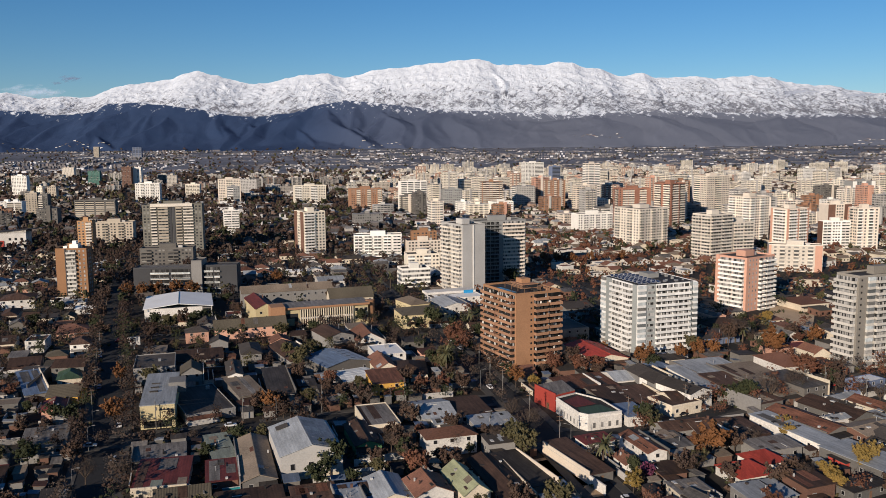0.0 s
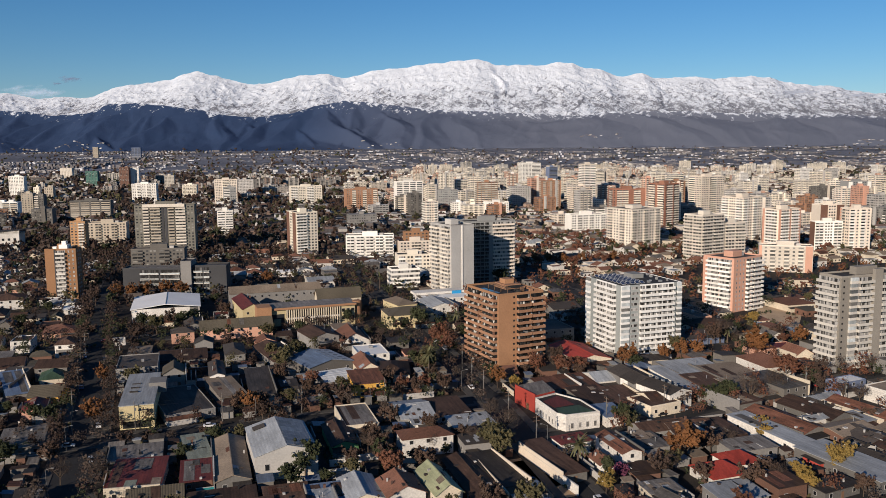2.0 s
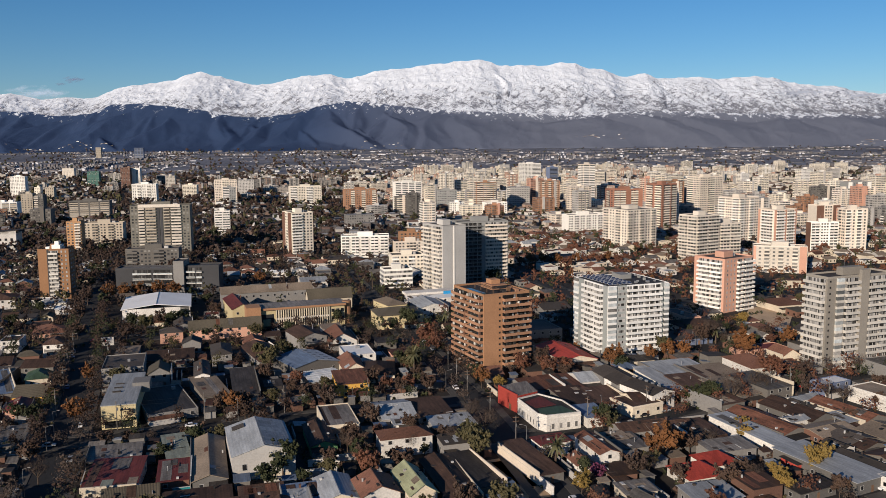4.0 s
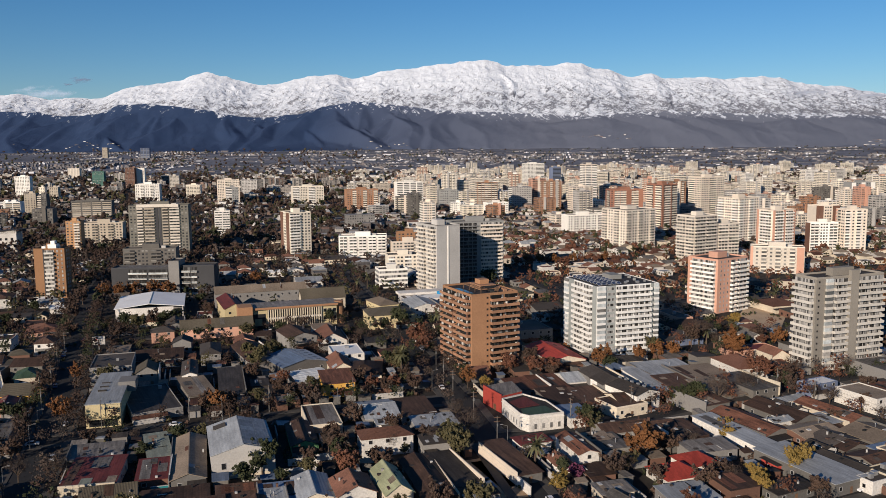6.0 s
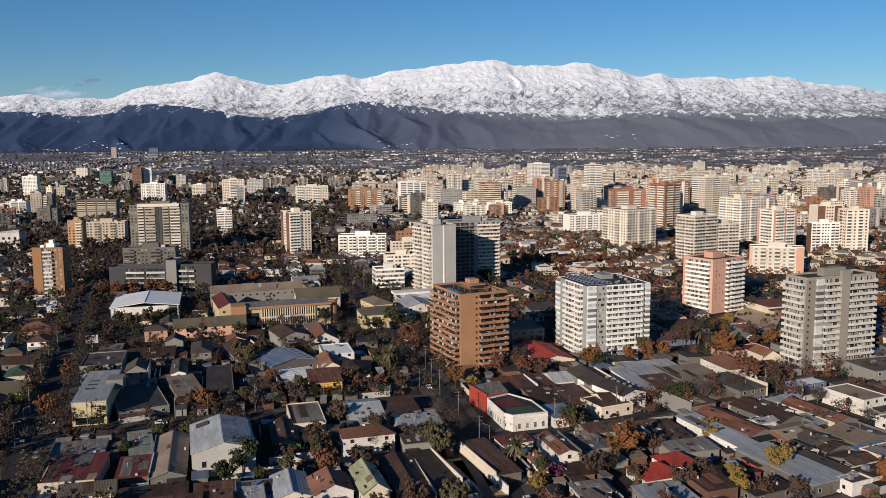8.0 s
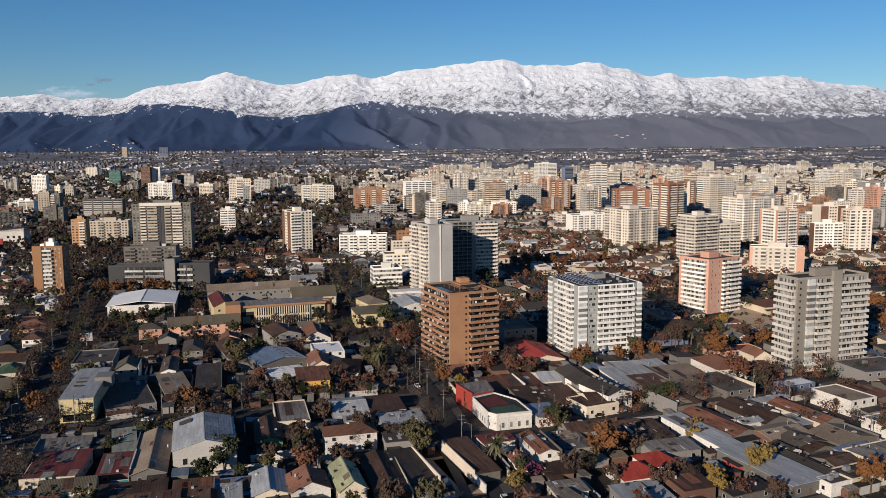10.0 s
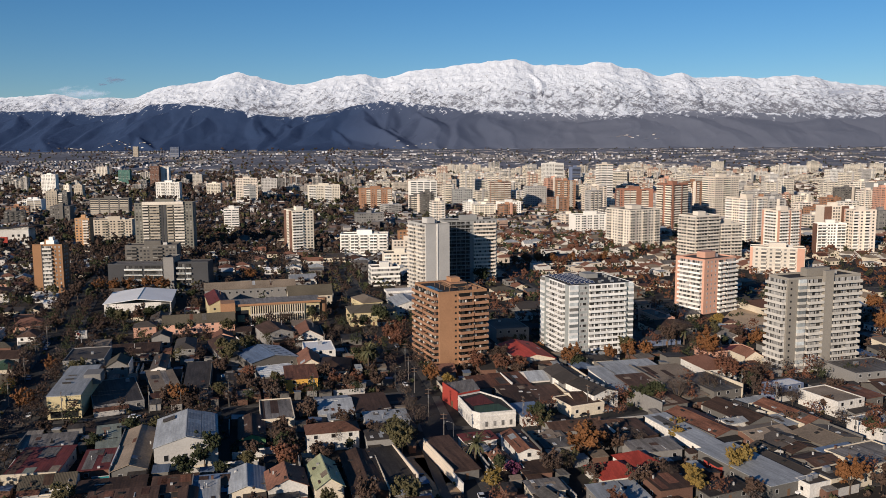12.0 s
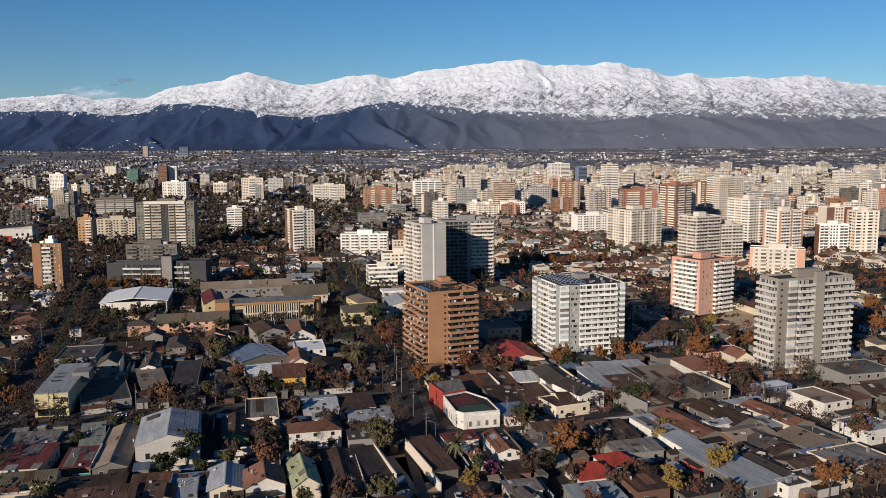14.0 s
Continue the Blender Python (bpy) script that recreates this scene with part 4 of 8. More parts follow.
slab_tower(0, 1230, 30, 18, 29.5, 8, "midgrey", bays(2, ("win",), "grey"), bays(2, ("win",), "grey"), "plain grey apartment tower with windows")
slab_tower(167, 1665, 40, 22, 56, 17, "white", bays(2, ("win", "strip"), "white"), bays(1, ("win",), "white"), "tall white apartment tower")
slab_tower(222, 1672, 18, 18, 48, 17, "blue", bays(1, ("strip",), "blue"), None, "blue glass office tower", "office building")
slab_tower(226, 1280, 20, 20, 65, 17, "beige", bays(2, ("strip",), "white"), bays(2, ("strip",), "white"), "tall pale tower with horizontal bands")
slab_tower(182, 760, 36, 34, 36, 30, "stone", bays(5, ("bal", "win"), "stone"), bays(4, ("bal", "small"), "stone"), "cream apartment tower with stacked balconies")
slab_tower(203, 950, 39, 18, 44.5, 8, "redbrick", [(0.0, 0.1, "win", W["redbrick"]), (0.12, 0.3, "bal", W["cream"]), (0.31, 0.48, "bal", W["cream"]), (0.5, 0.62, "pier", W["redbrick"]), (0.64, 0.86, "bal", W["cream"]), (0.88, 1, "pier", W["redbrick"])], bays(2, ("win", "bal"), "cream"), "red-brick apartment block with pale balconies")
slab_tower(258.5, 934, 24, 24, 51, 33, "redbrick", [(0.0, 0.1, "pier", W["redbrick"]), (0.12, 0.52, "bal", W["cream"]), (0.54, 0.62, "pier", W["redbrick"]), (0.64, 0.97, "bal", W["cream"])], [(0.02, 0.42, "bal", W["cream"]), (0.44, 0.56, "pier", W["redbrick"]), (0.58, 0.98, "bal", W["cream"])], "brown brick apartment tower with cream balconies")
slab_tower(337, 1052, 38, 24, 54, 25, "beige", bays(3, ("win", "bal"), "cream"), bays(2, ("strip", "win"), "cream"), "tall beige apartment tower")
slab_tower(221, 676, 26, 20, 37.6, 30, "stone", bays(2, ("curve",), "stone"), bays(2, ("curve",), "stone"), "white apartment tower with dark glazing and rounded balconies")
slab_tower(245, 690, 20, 16, 30, 17, "stone", bays(2, ("curve",), "stone"), None, "white apartment tower with long balconies")
slab_tower(298, 797, 28, 26, 44, 30, "beige", bays(4, ("bal", "win"), "white"), bays(3, ("bal", "win"), "white"), "white apartment tower with many balconies")
slab_tower(297, 708, 26, 18, 39.5, 25, "beige", [(0, 0.09, "pier", W["pink"]), (0.1, 0.45, "bal", W["white"]), (0.47, 0.55, "pier", W["pink"]), (0.57, 0.9, "bal", W["white"]), (0.91, 1, "pier", W["pink"])], [(0, 0.12, "pier", W["pink"]), (0.2, 0.9, "bal", W["white"])], "white and salmon apartment tower")
slab_tower(248, 622, 38, 13, 19.6, -17, "stone", [(0, 0.05, "pier", W["pink"])] + [(0.07 + 0.13 * i, 0.18 + 0.13 * i, ("win", "bal")[i % 2], W["stone"]) for i in range(6)] + [(0.86, 0.99, "pier", W["pink"])], None, "cream apartment slab with salmon end wall", name="apartment_block")
slab_tower(340.8, 735, 26, 8, 26, 5, "white", bays(3, ("bal", "win"), "white"), [(0, 1, "pier", W["brick"])], "white apartment tower with a red-brick end")
slab_tower(369, 730, 21, 14, 38, 8, "beige", bays(4, ("bal", "win"), "white"), [(0, 0.15, "pier", W["pink"]), (0.2, 0.55, "bal", W["stone"]), (0.6, 0.95, "win", W["white"])], "pale apartment tower with salmon trim")
slab_tower(352, 750, 24, 13, 40, 12, "beige", [(0, 0.3, "pier", W["brick"]), (0.34, 0.66, "win", W["white"]), (0.7, 1, "pier", W["brick"])], None, "red-brick apartment tower behind the pale ones")
slab_tower(618, 1244, 44, 16, 36.7, 17, "midgrey", bays(5, ("pier", "win"), "white"), None, "dark grey tower with white fins")
slab_tower(145, 883, 42, 16, 21, 17, "white", bays(6, ("win", "bal"), "white"), None, "low white apartment block with balconies", name="apartment_block")
slab_tower(69, 1138, 31, 18, 17, 17, "white", bays(4, ("win",), "white"), None, "plain white apartment block among houses", name="apartment_block")

# blocks that stand apart among the western trees
for x, y, w, d, h, wall, front, label in (
        (-812, 1556, 27, 16, 42, "white", bays(3, ("win",), "white"), "white apartment block with a stepped top"),
        (-599, 1130, 20, 16, 22, "coolwhite", bays(2, ("strip",), "drabcream"), "white apartment block with long balconies"),
        (-598, 1180, 16, 16, 31, "drabcream", bays(2, ("win",), "drabcream"), "dull cream apartment block beside dark trees"),
        (-582, 1185, 13, 15, 29, "taupe", bays(2, ("bal", "win"), "stone"), "dark taupe apartment block with pale balconies"),
        (-714, 1490, 15, 14, 25, "drabcream", bays(2, ("win",), "drabcream"), "low dull cream apartment block"),
        (-736, 1495, 10, 14, 25, "cream", bays(1, ("win",), "cream"), "low cream apartment block among trees"),
        (-488, 1090, 52, 14, 26, "taupe", bays(4, ("strip",), "drabcream"), "long dark block with pale bands and ribbon windows"),
        (-520, 1395, 40, 18, 34, "white", bays(5, ("win", "bal"), "white"), "white apartment block with balconies"),
        (-692, 1845, 19, 16, 44, "white", bays(2, ("pier", "win"), "white"), "slim white apartment tower among trees"),
        (-708, 1825, 20, 16, 46, "brick", bays(2, ("win",), "brick"), "brown brick apartment tower"),
        (-815, 1900, 26, 16, 34, "seagreen", bays(2, ("win",), "seagreen"), "sea-green office block among trees"),
        (-975, 2120, 29, 16, 31, "stone", bays(4, ("win",), "stone"), "beige apartment block on the plain"),
        (-474, 1520, 26, 16, 26, "cream", bays(4, ("bal",), "cream"), "cream apartment block with balconies"),
        (-1387, 3300, 20, 20, 42, "drabcream", bays(2, ("win",), "drabcream"), "yellowish tower near the foot of the range"),
        (-1210, 3240, 34, 20, 42, "blue", bays(3, ("strip",), "blue"), "blue-grey glass office tower near the foot of the range")):
    slab_tower(x, y, w, d, h, 8, wall, front, None, label, name="apartment_block", top=y < 1600)


def block_forms(q, h, fl, w):
    """Body, windows, balconies and stair shaft of a plain apartment block."""
    body, f, slabs, shaft = Form(), Form(), Form(), Form()
    body.prism(q, -6, h)
    c = Vector((sum(b[0] for b in q) / 4, sum(b[1] for b in q) / 4))
    body.box(c.x - 3, c.x + 3, c.y - 3, c.y + 3, h + 0.01, h + 3)
    step = h / fl
    for p0, p1 in ((q[0], q[1]), (q[3], q[0])):
        p0, p1 = Vector(p0), Vector(p1)
        e = (p1 - p0).normalized()
        o = Vector((e.y, -e.x))
        L = (p1 - p0).length
        s, widths, turn = 0.8, rng.choice(((3.4, 1.4), (3.6, 1.5, 1.5), (1.5, 1.5), (4.2,), (2.6, 1.2))), 0
        while s < L - 1.6:
            wide = min(widths[turn % len(widths)], L - 0.8 - s)
            a, b = p0 + e * s + o * 0.06, p0 + e * (s + wide) + o * 0.06
            deep = wide > 2.3
            for k in range(fl):
                z = (k + (0.08 if deep else 0.34)) * step
                t = z + (0.74 if deep else 0.46) * step
                f.face((a.x, a.y, z), (b.x, b.y, z), (b.x, b.y, t), (a.x, a.y, t))
                if deep:
                    slabs.prism([tuple(a + o * 1.2), tuple(b + o * 1.2), tuple(b), tuple(a)], z - 0.15, z + 0.3 * step)
            s += wide + (0.7 if deep else 1.3)
            turn += 1
    if rng.random() < 0.6:
        e = (Vector(q[1]) - Vector(q[0])).normalized()
        o, s = Vector((e.y, -e.x)), rng.uniform(0.25, 0.7) * w
        a, b = Vector(q[0]) + e * s, Vector(q[0]) + e * (s + 3.2)
        shaft.prism([tuple(a + o * 1.6), tuple(b + o * 1.6), tuple(b), tuple(a)], -6, h + rng.uniform(0, 3))
    return body, f, slabs, shaft


# far towers
rng = random.Random(11)
TONES = ["cream", "white", "beige", "beige", "cream", "grey", "concrete", "cream", "beige", "tan", "concrete", "drab", "pink", "tan"]
count, FAR_BLOCKS = 0, []
while count < 590:
    y = rng.uniform(900, 2350)
    x = rng.uniform(-0.62, 0.66) * y
    side = x / y
    dense = math.exp(-((side - 0.13) / 0.26) ** 2) * (1.0 if y > 1150 else 0.4) + 0.1
    if side > 0.22 and y < 1500:
        dense = 0.55
    if side < 0 and 1000 < y < 2300:
        dense = max(dense, 0.32)
    if side < -0.12 and y < 1000 or -0.12 < side < 0.12 and y < 1050:
        dense = 0.04
    if -0.22 < side < 0.02 and y > 1150:
        dense = 0.75
    if side < -0.14 and y < 1500:
        dense = 0.07
    if rng.random() > dense:
        continue
    w, d = rng.uniform(14, 34), rng.uniform(13, 20)
    h = rng.choice((15, 18, 24, 30, 33, 38, 44) if x > -0.05 * y else (10, 12, 14, 16, 20, 24, 32))
    if y < 1350 and not claim(x, y, w + 6, d + 6, GRID):
        continue
    tone = rng.choice(TONES if side > 0 else ["cream", "beige", "grey", "concrete", "drab", "tan", "drab", "concrete", "white"])
    if y > 1400 and rng.random() < 0.5:
        h *= 0.6
    if y > 1850:
        h *= 0.75
    r = GRID + rng.choice((0, 0, 8, -6))
    a = radians(r)
    p = [(x + w * i * math.cos(a) - d * j * math.sin(a), y + w * i * math.sin(a) + d * j * math.cos(a)) for i, j in ((0, 0), (1, 0), (1, 1), (0, 1))]
    fl = max(3, round(h / 3.0))
    shape = block_forms(p, h, fl, w)
    if y > 1300:
        FAR_BLOCKS.append((shape, land(x, y), side < -0.12))
        count += 1
        continue
    label = {"cream": "cream", "white": "white", "beige": "beige", "grey": "grey", "tan": "brown brick", "pink": "salmon-pink", "concrete": "pale grey", "drab": "drab grey"}[tone] + " apartment block with stacked windows among trees"
    root = thing("apartment_block", pose(0, 0, land(x, y)), label, "apartment building", "apartment buildings of the city")
    part("body", shape[0], W[tone], root)
    tagged(part("glazing", shape[1], PANES, root), kind="stuff")
    if shape[2].v:
        tagged(part("facade_relief", shape[2], W[rng.choice((tone, tone, "white", "cream"))], root), kind="stuff")
    if shape[3].v:
        part("stair_shaft", shape[3], W[rng.choice((tone, "concrete", "beige", "pink"))], root)
    count += 1

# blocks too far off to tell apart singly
# far block palettes muted, with haze put into the wall colours
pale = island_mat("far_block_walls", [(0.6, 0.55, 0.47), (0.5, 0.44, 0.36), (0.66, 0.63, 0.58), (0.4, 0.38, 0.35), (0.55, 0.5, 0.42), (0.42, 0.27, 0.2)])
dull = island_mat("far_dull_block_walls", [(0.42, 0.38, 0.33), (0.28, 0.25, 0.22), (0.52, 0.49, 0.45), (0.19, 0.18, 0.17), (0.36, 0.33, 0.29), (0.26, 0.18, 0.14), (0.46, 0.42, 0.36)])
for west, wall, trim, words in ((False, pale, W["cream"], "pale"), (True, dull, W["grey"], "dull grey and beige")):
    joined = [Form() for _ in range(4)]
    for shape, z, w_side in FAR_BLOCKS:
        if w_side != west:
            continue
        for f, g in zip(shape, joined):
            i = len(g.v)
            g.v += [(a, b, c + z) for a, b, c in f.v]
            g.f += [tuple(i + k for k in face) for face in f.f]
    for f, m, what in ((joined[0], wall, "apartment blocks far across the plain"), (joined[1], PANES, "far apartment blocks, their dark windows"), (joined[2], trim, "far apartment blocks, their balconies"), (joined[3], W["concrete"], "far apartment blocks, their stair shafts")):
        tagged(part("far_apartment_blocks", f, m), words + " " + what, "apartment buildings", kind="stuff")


# ---- houses ----
CLUTTER = island_mat("loose_roof_junk", [(0.03, 0.028, 0.026), (0.30, 0.28, 0.26), (0.12, 0.06, 0.04), (0.05, 0.04, 0.035), (0.45, 0.44, 0.42), (0.08, 0.05, 0.04), (0.02, 0.02, 0.02)])
ROOF_WORDS = {"zinc": "grey zinc", "light": "pale metal", "dark": "black tar sheet", "brown": "rusted brown sheet", "rust": "rusty corrugated", "tile": "clay tile", "red": "bright red metal",
              "maroon": "dull red metal", "olive": "mossy old tile", "tan": "tan felt", "green": "green metal", "lime": "pale green metal", "blue": "blue-grey metal", "slate": "grey shingle", "sage": "pale green-grey sheet", "whiteroof": "white", "pale": "bleached metal"}
KIND_WORDS = {"hip": "hipped", "gw": "gabled", "gd": "gabled", "shed": "lean-to", "flat": "flat", "barrel": "curved"}
WALL_WORDS = {"white": "white", "cream": "cream", "beige": "beige", "grey": "grey", "brick": "brick", "orange": "orange", "yellow": "yellow", "ochre": "ochre", "pink": "pink", "red": "red", "green": "green", "blue": "blue", "concrete": "concrete", "tan": "tan", "midgrey": "grey", "darkgrey": "dark grey", "taupe": "taupe", "drab": "drab grey"}
hd = random.Random(21)


def roof_form(kind, w, d, h, rise, o=0.45):
    f = Form()
    X, Y = w / 2 + o, d / 2 + o
    drop = rise * o / max(1, (w / 2 if kind == "gd" else d / 2))
    z0, z1 = h - drop + 0.12, h + rise + 0.12
    if kind == "gw":
        f.slab([(-X, -Y, z0), (X, -Y, z0), (X, 0, z1), (-X, 0, z1)], 0.16).slab([(-X, 0, z1), (X, 0, z1), (X, Y, z0), (-X, Y, z0)], 0.16)
        f.box(-X, X, -0.14, 0.14, z1 - 0.05, z1 + 0.09)
    elif kind == "gd":
        f.slab([(-X, -Y, z0), (0, -Y, z1), (0, Y, z1), (-X, Y, z0)], 0.16).slab([(0, -Y, z1), (X, -Y, z0), (X, Y, z0), (0, Y, z1)], 0.16)
        f.box(-0.14, 0.14, -Y, Y, z1 - 0.05, z1 + 0.09)
    elif kind == "hip":
        if w >= d:
            r = (w - d) / 2 + 0.3
            a, b = (-r, 0, z1), (r, 0, z1)
            f.slab([(-X, -Y, z0), (X, -Y, z0), b, a], 0.16).slab([(X, Y, z0), (-X, Y, z0), a, b], 0.16)
            f.slab([(X, -Y, z0), (X, Y, z0), b], 0.16).slab([(-X, Y, z0), (-X, -Y, z0), a], 0.16)
        else:
            r = (d - w) / 2 + 0.3
            a, b = (0, -r, z1), (0, r, z1)
            f.slab([(X, -Y, z0), (X, Y, z0), b, a], 0.16).slab([(-X, Y, z0), (-X, -Y, z0), a, b], 0.16)
            f.slab([(-X, -Y, z0), (X, -Y, z0), a], 0.16).slab([(X, Y, z0), (-X, Y, z0), b], 0.16)
    elif kind == "shed":
        f.slab([(-X, -Y, h + 0.12), (X, -Y, h + 0.12), (X, Y, h + rise + 0.12), (-X, Y, h + rise + 0.12)], 0.14)
    elif kind == "barrel":
        k = 8
        for i in range(k):
            y0, y1 = -Y + 2 * Y * i / k, -Y + 2 * Y * (i + 1) / k
            za, zb = (h + 0.1 + rise * (1 - (y / Y) ** 2) for y in (y0, y1))
            f.slab([(-X, y0, za), (X, y0, za), (X, y1, zb), (-X, y1, zb)], 0.12)
            f.box(-X, X, y0 - 0.08, y0 + 0.08, za - 0.02, za + 0.12)
    else:
        f.box(-w / 2 + 0.25, w / 2 - 0.25, -d / 2 + 0.25, d / 2 - 0.25, h - 0.55, h - 0.35)
    return f


def wall_form(kind, w, d, h, rise):
    f = Form()
    x, y = w / 2, d / 2
    if kind == "flat":
        f.box(-x, x, -y, y, -0.3, h - 0.6)
        f.box(-x, x, -y, -y + 0.25, h - 0.6, h).box(-x, x, y - 0.25, y, h - 0.6, h).box(-x, -x + 0.25, -y + 0.25, y - 0.25, h - 0.6, h).box(x - 0.25, x, -y + 0.25, y - 0.25, h - 0.6, h)
        return f
    f.box(-x, x, -y, y, -0.3, h)
    t = 0.25
    if kind == "gw":
        for a, b in ((-x, -x + t), (x - t, x)):
            i = len(f.v)
            f.v += [(a, -y, h), (b, -y, h), (b, y, h), (a, y, h), (a, 0, h + rise), (b, 0, h + rise)]
            f.f += [(i, i + 1, i + 5, i + 4), (i + 2, i + 3, i + 4, i + 5), (i + 1, i + 2, i + 5), (i + 3, i, i + 4)]
    elif kind == "gd":
        for a, b in ((-y, -y + t), (y - t, y)):
            i = len(f.v)
            f.v += [(-x, a, h), (x, a, h), (x, b, h), (-x, b, h), (0, a, h + rise), (0, b, h + rise)]
            f.f += [(i, i + 1, i + 4), (i + 2, i + 3, i + 5), (i + 1, i + 2, i + 5, i + 4), (i + 3, i, i + 4, i + 5)]
    elif kind == "shed":
        i = len(f.v)
        f.v += [(-x, -y, h), (x, -y, h), (x, y, h), (-x, y, h), (x, y, h + rise), (-x, y, h + rise)]
        f.f += [(i, i + 1, i + 4, i + 5), (i + 1, i + 2, i + 4), (i + 3, i, i + 5), (i + 2, i + 3, i + 5, i + 4)]
    return f


def patch(kind, w, d, h, rise):
    """One odd sheet, skylight or repair laid on a sloping roof."""
    a, b = hd.uniform(0.5, 1.3), hd.uniform(0.6, 2.0)
    x, y = hd.uniform(-w / 2 + 1.4, w / 2 - 1.4), hd.uniform(-d / 2 + 2.2, d / 2 - 2.2)
    if kind == "gw":
        y = -max(abs(y), b + 0.1)
        z = lambda p, q: h + 0.17 + rise * (1 - abs(q) / (d / 2))
    elif kind == "gd":
        x = math.copysign(max(abs(x), a + 0.1), x)
        z = lambda p, q: h + 0.17 + rise * (1 - abs(p) / (w / 2))
    else:
        z = lambda p, q: h + 0.17 + rise * (q + d / 2) / d
    return Form().slab([(p, q, z(p, q)) for p, q in ((x - a, y - b), (x + a, y - b), (x + a, y + b), (x - a, y + b))], 0.06)


def house(x, y, w, d, h, rot, kind, roof, wall, rise=None, mark=True, detail=True, floors=None, plain=False, fixed=False, front=True):
    if mark:
        claim(x, y, w, d, rot, 0.5, test=False)
    rise = rise or {"hip": min(2.6, 0.2 * min(w, d)), "gw": min(2.0, 0.14 * d), "gd": min(2.2, 0.17 * w), "shed": 0.03 * d + 0.25, "barrel": 1.3}.get(kind, 0)
    if roof in ("tile", "olive", "lime") and kind in ("gw", "gd") and not fixed:
        rise *= 1.7
    words = f"{WALL_WORDS[wall]} house with a {KIND_WORDS[kind]} {ROOF_WORDS[roof]} roof"
    root = thing("house", pose(x, y, land(x, y), 0, 0, rot), words, "house", "houses of the quarter")
    part("wall", wall_form(kind, w, d, h, rise), WALL[wall], root)
    rf = part("roof", roof_form(kind, w, d, h, rise), ROOF[roof], root)
    if not detail:
        return root
    k = floors or (2 if h >= 5.4 else 1)
    fh = h / k
    n = max(1, int(w / 4.2))
    for j in range(k):
        for i in range(n if front else 0):
            px = -w / 2 + (i + 0.5) * w / n
            if j == 0 and i == n // 2:
                door = box_mesh("door", WOOD, -0.5, 0.5, -0.07, 0, 0, 2.05)
                part("door", door, None, root, at=pose(px, -d / 2 - 0.004, 0.05))
            else:
                gl, _ = window_mesh(1.3, 1.3, GLASS)
                part("window", gl, None, root, at=pose(px - 0.65, -d / 2 - 0.004, j * fh + fh * 0.36))
        m = min(3, max(1, int(d / 5))) if y < 285 else 0
        for i in range(m):
            py = -d / 2 + (i + 0.5) * d / m
            gl, _ = window_mesh(1.1, 1.2, GLASS)
            side = 1 if x < 0 else -1
            part("window", gl, None, root, at=pose(side * (w / 2 + 0.004), py - 0.55 * side, j * fh + fh * 0.36, 0, 0, 90 * side))
    if plain:
        return root
    if kind in ("gw", "gd", "shed") and min(w, d) > 5.5:
        for _ in range(hd.randint(0, 2)):
            part("roof_patch", patch(kind, w, d, h, rise), ROOF[hd.choice(("zinc", "rust", "tan", "slate", "brown", "light"))], rf, "mismatched repair sheet")
    if kind in ("shed", "flat") and w > 6.5 and d > 6.5 and hd.random() < 0.4:
        # odd lengths of sheet laid along the fall
        px, made, tone = -w / 2 + hd.uniform(0.4, 1.5), 0, ROOF[hd.choice([r for r in ("brown", "rust", "tan", "slate", "zinc", "brown", "dark") if r != roof])]
        slope = rise / d if kind == "shed" else 0.0
        zb = h + 0.17 + rise / 2 if kind == "shed" else h - 0.34
        while px < w / 2 - 1.6 and made < 2:
            pw, q0 = hd.uniform(1.2, 3.4), hd.choice((-0.46, -0.46, -0.2, 0.0))
            q0, q1 = q0 * d, hd.choice((0.45, 0.45, 0.2)) * d
            f = Form().slab([(px, q0, zb + q0 * slope), (px + pw, q0, zb + q0 * slope), (px + pw, q1, zb + q1 * slope), (px, q1, zb + q1 * slope)], 0.04)
            part("roof_sheet", f, tone, rf, "mismatched sheet along the roof")
            px, made = px + pw + hd.uniform(0.8, 3.5), made + 1
    if kind in ("shed", "gw", "gd") and y < 310 and w > 4.5 and d > 4.5:
        # boards, tanks, pipes and loose sheets left lying on the roof
        f = Form()
        for _ in range(hd.randint(2, 7)):
            cx, cy = hd.uniform(-0.44, 0.44) * w, hd.uniform(-0.44, 0.44) * d
            top = h + 0.13 + (rise * (cy + d / 2) / d if kind == "shed" else rise * (1 - abs(cy) / (d / 2)) if kind == "gw" else rise * (1 - abs(cx) / (w / 2)))
            a, b, c = hd.choice(((0.12, 1.4, 0.14), (1.3, 0.12, 0.14), (0.35, 0.35, 0.5), (0.7, 0.5, 0.25), (0.5, 0.9, 0.12), (0.2, 0.2, 0.9)))
            f.box(cx - a, cx + a, cy - b, cy + b, top - 0.2, top + c)
        tagged(part("roof_clutter", f, CLUTTER, rf, "loose boards, sheets and tanks"), kind="stuff")
    if d > 11 and kind in ("gd", "shed") and hd.random() < 0.65:
        # a party wall standing above the roof along one side
        sx = hd.choice((-1, 1)) * (w / 2 + 0.52)
        top = h + (rise if kind == "shed" else 0) + 0.7
        part("party_wall", Form().box(sx - 0.13, sx + 0.13, -d / 2 - 0.4, d / 2 + 0.4, -0.2, top), WALL[hd.choice(("white", "cream", "grey", "drab", "taupe", "drab"))], root)
